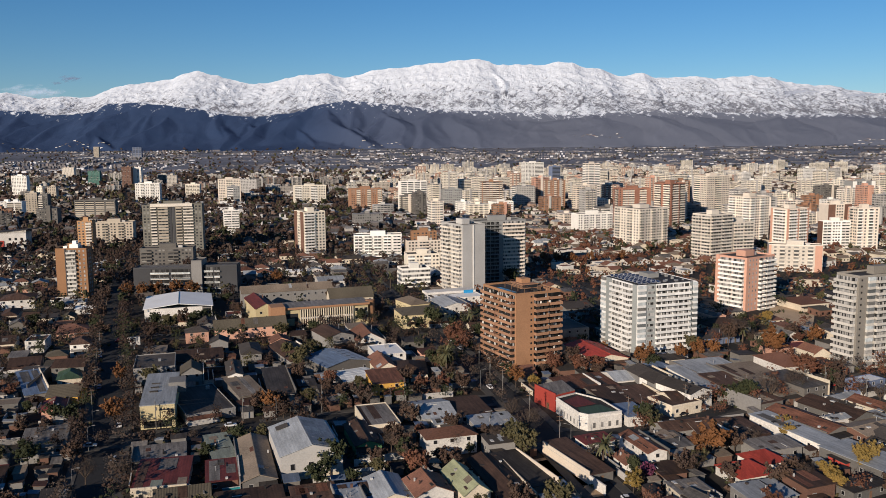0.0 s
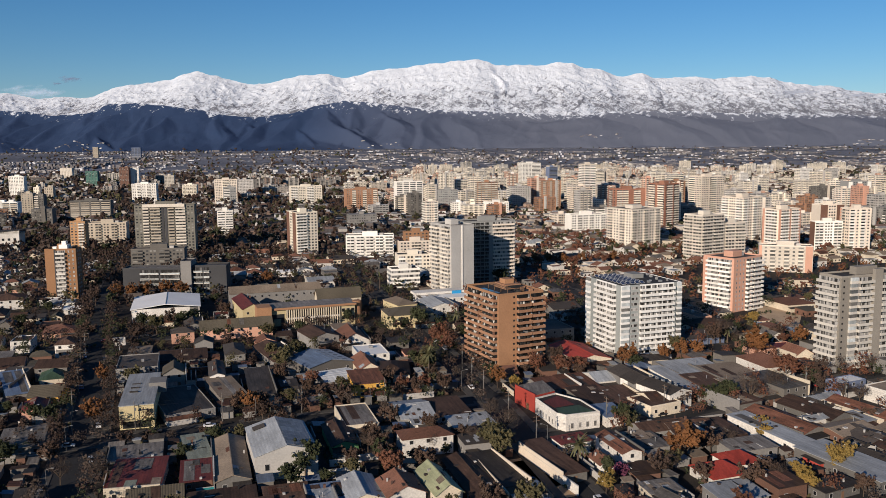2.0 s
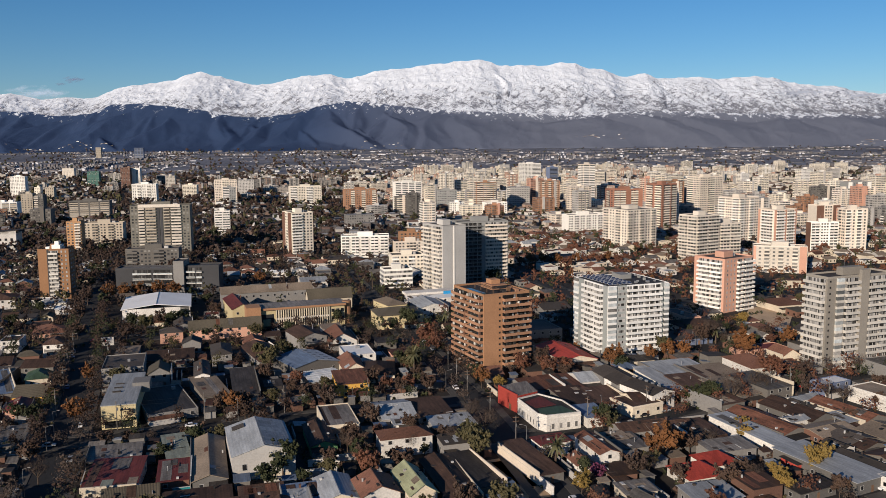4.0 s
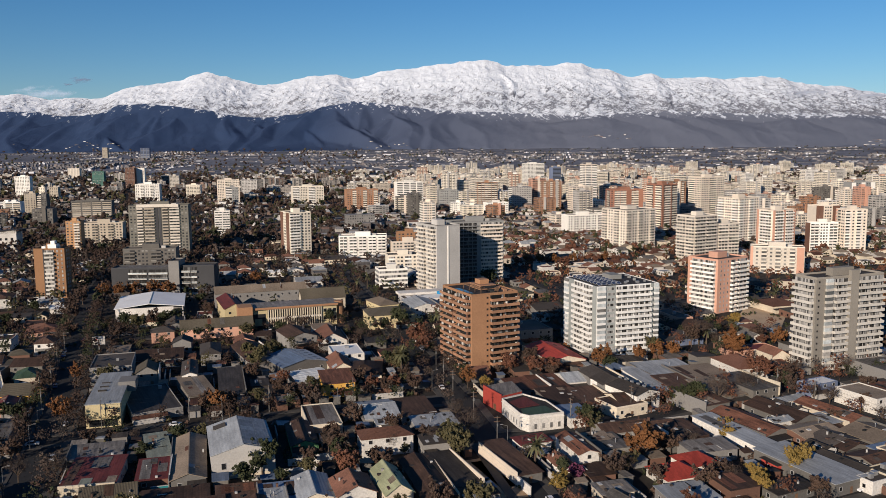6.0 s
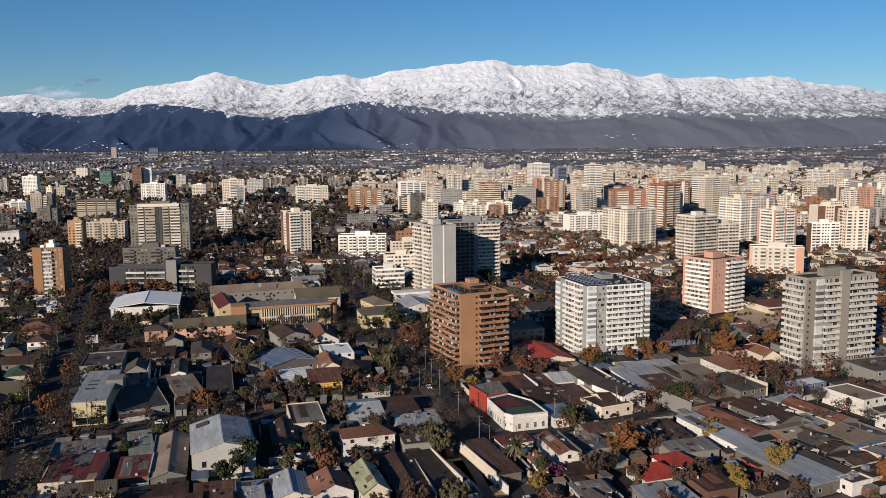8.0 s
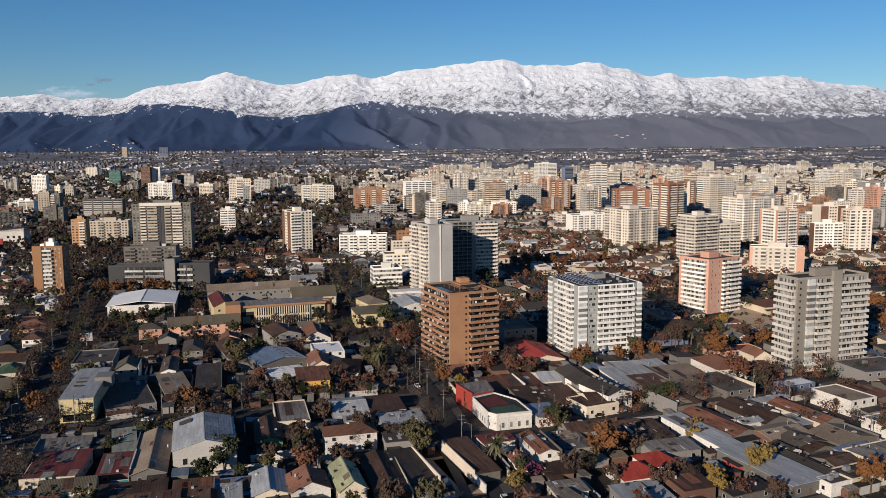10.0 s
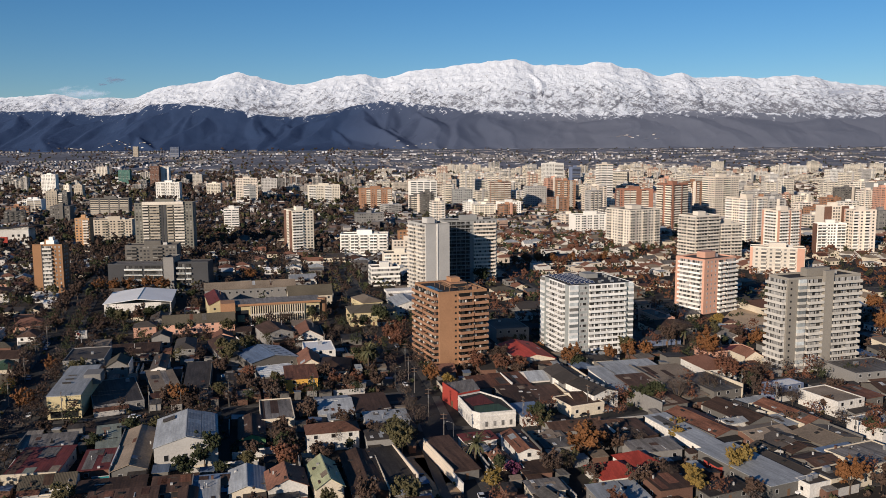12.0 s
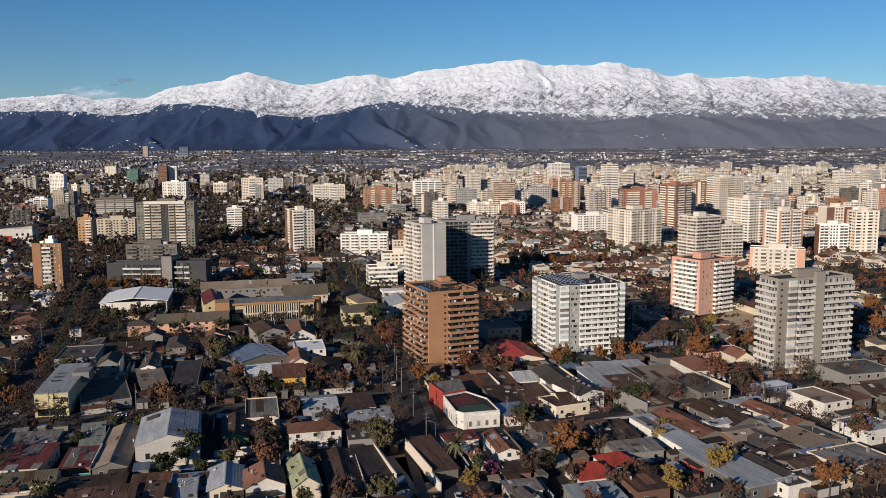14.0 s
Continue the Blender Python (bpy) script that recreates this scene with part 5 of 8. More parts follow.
    if hd.random() < 0.7:
        # a lower lean-to against the front or a side
        aw, ad, ah = w * hd.uniform(0.35, 0.8), hd.uniform(1.8, 3.6), min(h - 0.5, hd.uniform(2.2, 2.9))
        ax, ay = (w - aw) / 2 * hd.choice((-1, 1)), -d / 2 - ad / 2 - 0.02
        part("annex_wall", Form().box(ax - aw / 2, ax + aw / 2, ay - ad / 2, ay + ad / 2, -0.2, ah - 0.15), WALL[hd.choice(("grey", "brick", "concrete", wall))], root)
        part("annex_roof", Form().slab([(ax - aw / 2 - 0.2, ay - ad / 2 - 0.3, ah - 0.1), (ax + aw / 2 + 0.2, ay - ad / 2 - 0.3, ah - 0.1), (ax + aw / 2 + 0.2, ay + ad / 2, ah + 0.35), (ax - aw / 2 - 0.2, ay + ad / 2, ah + 0.35)], 0.1), ROOF[hd.choice(("zinc", "rust", "brown", "dark", "slate", "tan"))], root)
    if hd.random() < 0.14 and kind != "flat":
        cx, cy = hd.uniform(-0.25, 0.25) * w, hd.uniform(0, 0.25) * d
        part("chimney", Form().box(cx - 0.3, cx + 0.3, cy - 0.3, cy + 0.3, h + 0.3, h + rise + 1.0).box(cx - 0.36, cx + 0.36, cy - 0.36, cy + 0.36, h + rise + 1.0, h + rise + 1.1), WALL["brick"], root)
    if kind in ("gw", "gd", "shed") and hd.random() < 0.22:
        cx, cy = hd.uniform(-0.35, 0.35) * w, hd.uniform(-0.3, 0.3) * d
        part("vent_pipe", Form().tube((cx, cy, h - 0.2), (cx, cy, h + rise + 0.9), 0.12, 0.12, 7).tube((cx, cy, h + rise + 0.9), (cx, cy, h + rise + 1.15), 0.22, 0.1, 7), STEEL, root)
    if kind == "flat" and min(w, d) > 5:
        for _ in range(hd.randint(0, 2)):
            cx, cy, a = hd.uniform(-w / 2 + 1.5, w / 2 - 1.5), hd.uniform(-d / 2 + 1.5, d / 2 - 1.5), hd.uniform(0.5, 1.0)
            part("roof_vent", Form().box(cx - a, cx + a, cy - a * 0.7, cy + a * 0.7, h - 0.35, h + hd.uniform(0.3, 1.0)), STEEL, root)
    return root


# the long yellow school with pale fins, its red-roofed wing and rear hall
def school():
    root = thing("school", pose(-88.5, 428, 0, 0, 0, 19.5), "long yellow school building with vertical fins and a grey roof", "school")
    claim(-62, 448, 56, 22, 19.5, test=False)
    claim(-105, 460, 14, 46, 22, test=False)
    part("wall", Form().box(0, 50, 0, 15, -0.3, 11.4), WALL["yellow"], root)
    part("roof", Form().box(-0.3, 50.8, -1.2, 15.5, 11.404, 12.1), ROOF["zinc"], root)
    part("fascia", Form().box(-0.2, 50.6, -1.35, -1.204, 11.0, 12.15), WALL["orange"], root)
    part("stair_tower", Form().box(-3, 4.5, -2.6, 8, -0.3, 13.2), WALL["orange"], root)
    part("doorway", Form().box(4.8, 11.5, -0.1, -0.004, 0.2, 8.6), GLASS, root)
    part("sign", Form().box(5.6, 9.6, -0.35, -0.105, 2.2, 6.0), ROOF["lime"], root, "yellow-green sign panel")
    for k in range(2):
        part("window", Form().box(12.5, 41.5, -0.06, -0.004, 1.3 + 5 * k, 5.4 + 5 * k), GLASS, root)
    fin = Form().box(0, 0.5, -0.8, -0.065, 1.0, 10.9).mesh("fin", WALL["cream"])
    for i in range(24):
        part("fin", fin, None, root, at=pose(12.6 + i * 1.24, 0, 0))
    part("spandrel", Form().box(12.5, 41.5, -0.5, -0.065, 5.4, 6.3), WALL["white"], root)
    gl, _ = window_mesh(1.9, 1.9, GLASS)
    for k in range(2):
        for i in range(3):
            part("window", gl, None, root, at=pose(42.6 + i * 2.6, -0.004, 3.2 + 4.2 * k))
    part("drum", Form().prism([(52 + 2.6 * math.cos(a), 4 + 2.6 * math.sin(a)) for a in np.linspace(0, 2 * math.pi, 18)[:-1]], 0, 12.5), WALL["orange"], root)
    house(-104, 459, 11, 36, 9.5, 23, "gd", "maroon", "yellow", rise=2.6)
    house(-97, 502, 55, 13, 9.5, 19, "gw", "tan", "grey", rise=3.2)
    house(-56, 486, 26, 11, 8, 19, "gw", "olive", "cream", rise=3)


def sports_hall():
    root = thing("sports_hall", pose(-154, 472, 0, 0, 0, 17), "low hall with a wide white pitched roof and open sides", "hall")
    claim(-154, 472, 40, 44, 17, test=False)
    x, y = 18.8, 20.5
    f = Form().slab([(-x, -y, 8.2), (0, -y, 10.4), (0, y, 10.4), (-x, y, 8.2)], 0.3).slab([(0, -y, 10.4), (x, -y, 8.2), (x, y, 8.2), (0, y, 10.4)], 0.3)
    part("roof", f, ROOF["whiteroof"], root)
    part("gable_wall", Form().box(-x + 1, x - 6, -y + 0.6, -y + 0.9, 3.6, 8.0), WALL["white"], root)
    part("wall", Form().box(-x + 1, x - 1, -y + 6, y - 1, -0.2, 7.8), WALL["grey"], root)
    col = Form().box(-0.3, 0.3, -0.3, 0.3, -0.2, 7.9).mesh("column", WALL["white"])
    for i in range(6):
        part("column", col, None, root, at=pose(-x + 1 + i * (2 * x - 2) / 5, -y + 1.3, 0))
    part("roof_seam", Form().box(-0.15, 0.15, -y, y, 10.41, 10.55), WALL["midgrey"], root)


def warehouse():
    root = thing("warehouse", pose(-43.5, 246.5, 0, 0, 0, 19), "grey warehouse with a paneled metal gable roof", "warehouse")
    claim(-43.5, 246.5, 19, 28, 19, 1, test=False)
    w, d, h, r = 18.5, 27, 7.6, 2.6
    part("wall", wall_form("gd", w, d, h, r), WALL["concrete"], root)
    rf = part("roof", roof_form("gd", w, d, h, r, 0.3), ROOF["light"], root)
    sheet = Form().slab([(0, 0, 0), (4.1, 0, -1.15), (4.1, 3.22, -1.15), (0, 3.22, 0)], 0.05).mesh("roof_panel", ROOF["light"])
    for i in range(8):
        for j in range(2):
            part("roof_panel", sheet, None, rf, at=pose(0.35 + 4.3 * j, -13.1 + i * 3.3 + 0.35 * j, h + r + 0.2 - 1.2 * j))
    part("skylight", Form().slab([(-7.6, 7, 8.55), (-3.8, 7, 9.62), (-3.8, 10.5, 9.62), (-7.6, 10.5, 8.55)], 0.06), ROOF["slate"], rf)
    gl, _ = window_mesh(1.4, 2.0, GLASS)
    for i in range(3):
        part("window", gl, None, root, at=pose(-6.5 + i * 5.4, -d / 2 - 0.004, 3.0))
    part("plinth", Form().box(-w / 2 - 0.1, w / 2 + 0.1, -d / 2 - 0.12, -d / 2 - 0.004, -0.2, 1.0), WALL["cream"], root)


def corner_building():
    root = thing("corner_building", pose(0, 0, 0), "white corner building with a patched red and green roof", "building")
    claim(50, 288, 24, 38, 25, test=False)
    pts = [(49.2, 271.6), (61.5, 275.5), (57, 289), (49, 297), (40.9, 291.2), (46.3, 273.8)]
    c = Vector((50, 283.5))
    part("wall", Form().prism(pts, -0.2, 5.4), WALL["white"], root)
    part("cornice", Form().prism([tuple(c + (Vector(p) - c) * 1.02) for p in pts], 4.5, 4.7), WALL["white"], root)
    rim = Form()
    for p, q in zip(pts, pts[1:] + pts[:1]):
        rim.prism([p, q, tuple(c + (Vector(q) - c) * 0.96), tuple(c + (Vector(p) - c) * 0.96)], 5.404, 6.0)
    part("parapet", rim, WALL["white"], root)
    part("roof", Form().prism([tuple(c + (Vector(p) - c) * 0.955) for p in pts], 5.404, 5.5), ROOF["dark"], root)
    part("roof_patch", Form().prism([(43.2, 288), (46.5, 281), (54, 284.5), (49.5, 294.5)], 5.504, 5.6), ROOF["maroon"], root, "dull red roof section")
    part("roof_patch", Form().prism([(47.3, 275.5), (49.7, 273.5), (59.5, 276.8), (55.6, 283.5), (46.9, 280)], 5.504, 5.6), ROOF["green"], root, "dull green roof section")
    gl, _ = window_mesh(1.1, 1.9, CURTAIN)
    for i in range(4):
        p = Vector(pts[0]).lerp(Vector(pts[1]), (i + 0.6) / 4.4)
        part("window", gl, None, root, at=pose(p.x + 0.02, p.y - 0.02, 0.9, 0, 0, 19.4))
    for i in range(7):
        p = Vector(pts[4]).lerp(Vector(pts[5]), (i + 0.5) / 7)
        part("window", gl, None, root, at=pose(p.x - 0.02, p.y - 0.02, 0.9, 0, 0, -72.8))
    red = thing("house", pose(0, 0, 0), "red-walled house with a flat grey sheet roof", "house", "houses of the quarter")
    pts = [(40.7, 291.9), (48.8, 297.7), (45.7, 311), (34.5, 304.4)]
    part("wall", Form().prism(pts, -0.2, 6.4), WALL["red"], red)
    part("parapet", Form().prism([pts[3], pts[0], (41.0, 292.1), (34.8, 304.6)], 6.404, 7.0), WALL["red"], red)
    part("roof", Form().prism([(41.2, 292.5), (48.9, 298.0), (45.9, 311.3), (35.1, 304.6)], 6.404, 6.55), ROOF["zinc"], red)
    part("door", Form().slab([(38.1, 297.0, 0), (38.9, 295.4, 0), (38.9, 295.4, 2.3), (38.1, 297.0, 2.3)], 0.06), WOOD, red)


def yellow_building():
    root = thing("workshop_building", pose(-105.4, 276, 0, 0, 0, 15), "pale yellow two-storey workshop with a long grey roof", "building")
    claim(-105, 296, 14, 44, 17, test=False)
    w, d, h = 11.5, 38, 8.7
    part("wall", Form().box(0, w, 0, d, -0.2, h - 0.3), WALL["yellow"], root)
    rf = part("roof", Form().slab([(-0.2, -0.1, h), (w + 0.2, -0.1, h), (w + 0.2, d, h + 1.0), (-0.2, d, h + 1.0)], 0.28), ROOF["light"], root)
    for i, yy in enumerate((14, 19, 24)):
        part("skylight", Form().box(2.2, 5.2, yy, yy + 0.5, h + 0.3, h + 0.9), ROOF["dark"], rf)
    part("sign", Form().box(6.2, 9.6, -0.06, -0.004, 6.4, 6.9), WALL["darkgrey"], root)
    part("shopfront", Form().box(1.0, 10.4, -0.05, -0.004, 0.4, 3.2), GLASS, root)
    part("canopy", Form().box(0.2, 11.3, -1.4, -0.004, 3.3, 3.6), WALL["yellow"], root)
    part("roof_house", Form().box(8.5, 14.5, 20, 28, h - 2, h + 1.8), WALL["grey"], root)


def billboard():
    root = thing("billboard", pose(-149.5, 388.8, 0, 0, 0, 12), "white roadside billboard on a steel post", "billboard")
    part("post", Form().tube((0, 0.4, 0), (0, 0.4, 5), 0.25, 0.22, 8), STEEL, root)
    pn = part("panel", Form().box(-2.9, 2.9, 0, 0.3, 2.6, 6.4), WALL["white"], root)
    part("frame", Form().box(-3, 3, -0.05, 0.35, 2.45, 2.6).box(-3, 3, -0.05, 0.35, 6.4, 6.55), STEEL, root)
    part("printing", Form().box(-1.9, -0.6, -0.03, -0.004, 4.2, 5.4), WALL["red"], pn, "small red printed shape")
    part("printing", Form().box(-0.3, 1.9, -0.03, -0.004, 4.4, 4.8), WALL["grey"], pn, "grey bar of print")


def shop_front():
    root = thing("petrol_station", pose(-10, 497, 0, 0, 0, 19), "flat white canopy with a blue sign over a forecourt", "petrol station")
    claim(6, 503, 34, 14, 19, test=False)
    part("canopy", Form().box(0, 32, 0, 10, 6.0, 7.4), WALL["white"], root)
    part("sign", Form().prism([(24, -0.3), (30, -0.3), (30, -0.004), (24, -0.004)], 5.2, 7.6), mat("blue_sign", (0.03, 0.25, 0.5)), root, "blue sign shape")
    for i in range(4):
        part("column", Form().box(2 + i * 9, 2.5 + i * 9, 4, 4.5, -0.1, 6.0), STEEL, root)
    part("kiosk", Form().box(4, 28, 6, 9.5, -0.1, 5.9), WALL["grey"], root)


school()
sports_hall()
warehouse()
corner_building()
yellow_building()
billboard()
shop_front()
# pink cloister building
house(-124.5, 407, 11, 9, 5.6, 19, "hip", "slate", "pink")
house(-100, 417.5, 36, 9, 5.6, 19, "gw", "olive", "pink", rise=2.2)
house(-126, 430, 9, 22, 5.0, 19, "gd", "slate", "grey")

# walled courtyard behind the corner
claim(34.5, 232.5, 9, 31, 23, test=False)
root = thing("garden_wall", pose(38.7, 234.2, 0, 0, 0, -67), "long whitewashed courtyard wall in full sun", "wall", "walls between the yards")
part("wall", Form().box(-15.9, 15.9, -0.15, 0.15, -0.2, 3.0), WALL["white"], root)
part("coping", Form().box(-16, 16, -0.22, 0.22, 3.004, 3.12), WALL["concrete"], root)
tagged(part("courtyard_paving", Form().prism([(24.5, 245), (32.3, 248.3), (44.6, 219.8), (36.8, 216.5)], 0.0, 0.12), mat("bare_earth_yard", (0.36, 0.25, 0.15), 0.95, 0.35, grain=1.2, big=7)), "bare tan courtyard ground behind a white wall", "paving", kind="structure")
root = thing("garden_wall", pose(27.4, 235.9, 0, 0, 0, -67), "weathered yard wall between roofs and a courtyard", "wall", "walls between the yards")
part("wall", Form().box(-11.8, 11.8, -0.13, 0.13, -0.2, 3.3), WALL["cream"], root)
part("coping", Form().box(-11.9, 11.9, -0.2, 0.2, 3.304, 3.4), WALL["concrete"], root)
root = thing("garden_wall", pose(-58.5, 222.5, 0, 0, 0, 18), "low turquoise painted yard wall below a gable", "wall", "walls between the yards")
part("wall", Form().box(-4.2, 4.2, -0.12, 0.12, -0.2, 2.2), mat("turquoise_paint", (0.03, 0.22, 0.24), var=0.5, grain=1.0), root)
part("coping", Form().box(-4.3, 4.3, -0.18, 0.18, 2.204, 2.3), WALL["concrete"], root)
# bare sports ground with a low screen
claim(194, 452, 24, 52, 27, test=False)
tagged(part("sports_ground", Form().prism([(172, 436), (190, 416), (216, 470), (198, 488)], 0.0, 0.1), mat("bare_sand", (0.46, 0.34, 0.22), 0.95, 0.2)), "bare sandy sports ground between houses", "sports ground", kind="structure")
root = thing("screen_fence", pose(181, 426, 0, 0, 0, -48), "low blue-grey screen fence along a sports ground", "fence")
for i in range(6):
    part("panel", Form().box(-12 + i * 4, -8.1 + i * 4, -0.05, 0.05, 0.2, 2.6), ROOF["blue"], root)
    part("post", Form().box(-12.1 + i * 4, -12 + i * 4, -0.08, 0.08, -0.1, 2.8), STEEL, root)

# houses of the near blocks: centre x y, width, depth, eaves, turn, roof form, roof, wall
house(128.4, 234.7, 13.4, 29.0, 4.0, 27, "shed", "light", "taupe", rise=0.5, plain=True)
house(116.2, 219.9, 14.0, 6.6, 3.0, 26, "shed", "dark", "taupe")
house(120.7, 238.5, 6.7, 6.0, 3.0, 26, "shed", "dark", "red")
house(115.8, 263.5, 8.3, 29.6, 3.4, 26, "shed", "light", "white")
house(124.5, 272.9, 12.3, 26.1, 3.4, 26, "gd", "rust", "drab", rise=1.7, fixed=True)
house(139.8, 283.9, 12.5, 22.7, 3.6, 26, "gd", "brown", "taupe", rise=2.0, fixed=True)
house(134.2, 272.8, 8.3, 4.9, 4.2, 26, "gw", "light", "white")
house(141.5, 264.5, 16.6, 10.8, 3.4, 26, "gw", "tan", "brick", rise=1.1, fixed=True)
house(146.1, 257.2, 12.5, 9.0, 3.2, 26, "gd", "slate", "drab", rise=1.4, fixed=True)
house(137.8, 248.8, 6.1, 7.5, 3.6, 26, "gd", "slate", "white")
house(148.1, 252.1, 11.2, 7.4, 3.0, 26, "gd", "brown", "drab", rise=1.4, fixed=True)
house(139.7, 237.2, 10.3, 18.1, 3.0, 26, "gd", "slate", "drab", rise=1.5, fixed=True)
house(149.8, 239.7, 9.8, 12.5, 3.0, 26, "gw", "brown", "drab", rise=1.5, fixed=True)
house(142.4, 224.0, 8.3, 5.4, 4.2, 26, "flat", "slate", "white")
house(160.5, 261.2, 16.2, 12.7, 3.6, 26, "gd", "tan", "drab", rise=1.6, fixed=True)
house(159.8, 247.4, 13.2, 7.5, 3.4, 26, "shed", "blue", "grey")
house(166.4, 244.2, 20.1, 14.7, 4.4, 26, "flat", "zinc", "cream")
house(152.2, 230.1, 15.8, 8.2, 4.4, 26, "flat", "slate", "cream")
house(157.3, 284.1, 11.3, 24.1, 3.4, 26, "gd", "rust", "drab", rise=1.8, fixed=True)
house(153.0, 276.0, 8.1, 9.0, 3.4, 26, "shed", "light", "drab")
house(142.6, 285.8, 8.1, 10.7, 4.2, 26, "gd", "slate", "white")
house(147.3, 296.2, 12.0, 4.7, 4.2, 26, "gw", "light", "white")
house(137.3, 312.9, 12.7, 19.8, 5.5, 26, "shed", "zinc", "drab")
house(124.4, 310.1, 9.9, 21.6, 4.0, 26, "shed", "tan", "drab")
house(114.4, 297.7, 11.0, 20.1, 4.5, 26, "shed", "brown", "drab")
house(177.6, 299.5, 13.1, 17.7, 6.0, 26, "flat", "tan", "white")
house(188.9, 306.2, 13.7, 13.6, 4.0, 26, "shed", "rust", "drab")
house(182.9, 272.4, 14.9, 13.8, 5.0, 26, "flat", "light", "white")
house(165.3, 314.1, 14.1, 7.3, 5.5, 26, "flat", "whiteroof", "blue")
yard_house = house(22.9, 231.8, 7.8, 24.7, 3.0, 23, "shed", "dark", "drab", plain=True)
part("party_wall", Form().box(4.4, 4.7, -12.6, 12.6, -0.2, 4.6), WALL["beige"], yard_house)
house(31.6, 222.0, 5.2, 5.4, 2.6, 23, "shed", "blue", "grey")
yard_house = house(40.6, 241.0, 7.6, 26.5, 3.0, 23, "shed", "brown", "taupe", plain=True)
part("party_wall", Form().box(-4.6, -4.3, -13.4, 13.4, -0.2, 4.2), WALL["beige"], yard_house)
part("yard_paving", Form().box(-9.6, -4.62, -13.2, 8, -0.1, 0.12), ROOF["tan"], yard_house, "tan boarded yard")
house(48.5, 255.3, 10.8, 6.4, 3.4, 23, "shed", "maroon", "white")
house(-155.2, 333.5, 9.4, 14.1, 4.0, 20, "hip", "green", "cream")
house(-158.9, 343.5, 13.0, 13.3, 6.0, 8, "gw", "brown", "drab")
house(-146.6, 310.8, 11.6, 12.3, 3.2, 8, "gw", "olive", "ochre")
house(-143.7, 294.4, 7.9, 12.7, 3.2, 20, "gd", "maroon", "pink")
house(-130.7, 260.0, 13.2, 18.5, 3.2, 20, "shed", "zinc", "drab")
house(-171.7, 329.4, 10.0, 30.5, 3.2, 8, "shed", "slate", "grey")
house(-166.3, 323.1, 8.1, 34.2, 3.2, 32, "shed", "blue", "grey")
house(-106.0, 214.0, 7.2, 10.4, 3.2, 20, "shed", "slate", "taupe")
house(-247.2, 462.9, 8.5, 20.0, 4.0, 20, "hip", "brown", "cream")
house(-197.8, 393.0, 9.0, 13.0, 5.5, 14, "flat", "dark", "white")
villa = house(-171.9, 383.5, 8.8, 14.0, 6.2, 14, "hip", "brown", "white", plain=True)
part("balcony", balcony_mesh(7.4, 1.5, WALL["grey"]), WALL["grey"], villa, "grey upper balcony", at=pose(-3.7, -7.02, 3.0))
house(-192.4, 422.9, 17.5, 20.0, 3.2, 20, "hip", "tile", "pink")
house(-212.7, 395.1, 6.1, 17.5, 4.0, 20, "gw", "brown", "cream")
house(-261.4, 500.1, 18.9, 20.0, 6.0, 20, "hip", "brown", "white")
red_house = house(-81.5, 228.5, 14.4, 20.8, 3.6, 12, "shed", "maroon", "cream", plain=True)
part("parapet", Form().box(-7.5, 7.5, -11.0, -10.55, 2.6, 4.5), WALL["cream"], red_house)
for a, b, c, d, tone in ((-1.6, 3.4, 2.0, 9.6, "zinc"), (-2.6, 0.6, -10.0, -5.0, "sage"), (4.6, 7.2, -10.2, -4.6, "tan"), (-6.9, -4.6, -9.5, 8.5, "brown"), (1.2, 4.4, -9.6, -7.6, "rust")):
    part("roof_patch", Form().slab([(a, c, 4.22 + c * 0.042), (b, c, 4.22 + c * 0.042), (b, d, 4.22 + d * 0.042), (a, d, 4.22 + d * 0.042)], 0.05), ROOF[tone], red_house, "mismatched repair sheet")
house(-88.1, 245.3, 15.0, 11.5, 3.6, 17, "shed", "zinc", "grey")
house(-71.0, 250.5, 6.8, 20.0, 3.4, 24, "shed", "sage", "grey")
house(-65.3, 231.5, 8.7, 15.1, 3.2, 16, "shed", "maroon", "brick")
house(-57.7, 240.6, 9.6, 35.3, 3.6, 17, "gd", "tan", "taupe")
house(-123.4, 343.5, 16.5, 23.3, 7.0, 17, "flat", "slate", "grey")
house(-91.9, 300.8, 17.6, 35.0, 3.6, 29, "flat", "dark", "grey")
house(-104.7, 332.7, 8.4, 12.1, 6.0, 17, "gd", "olive", "grey")
house(-79.1, 315.6, 9.9, 26.6, 3.6, 29, "shed", "tan", "drab")
house(-67.0, 322.6, 9.3, 35.5, 3.2, 17, "shed", "dark", "grey")
house(-111.7, 367.0, 20.5, 20.0, 3.6, 17, "gw", "brown", "grey")
house(-69.1, 369.0, 13.4, 32.8, 4.0, 29, "gd", "brown", "grey")
house(-87.8, 335.5, 6.0, 22.2, 5.5, 17, "gd", "slate", "white")
house(-88.2, 366.5, 8.6, 20.0, 6.0, 17, "hip", "slate", "grey")
house(-37.3, 330.6, 14.4, 16.5, 3.6, 29, "barrel", "pale", "grey", plain=True)
shed_hall = house(-47.1, 353.6, 20.6, 22.0, 4.5, 35, "gd", "blue", "drab", rise=2.2, plain=True, fixed=True)
f = Form()
f.slab([(0.2, -11.5, 6.87), (10.7, -11.5, 4.75), (10.7, 11.5, 4.75), (0.2, 11.5, 6.87)], 0.08)
part("roof_panel", f, ROOF["pale"], shed_hall, "white sheet half of the roof")
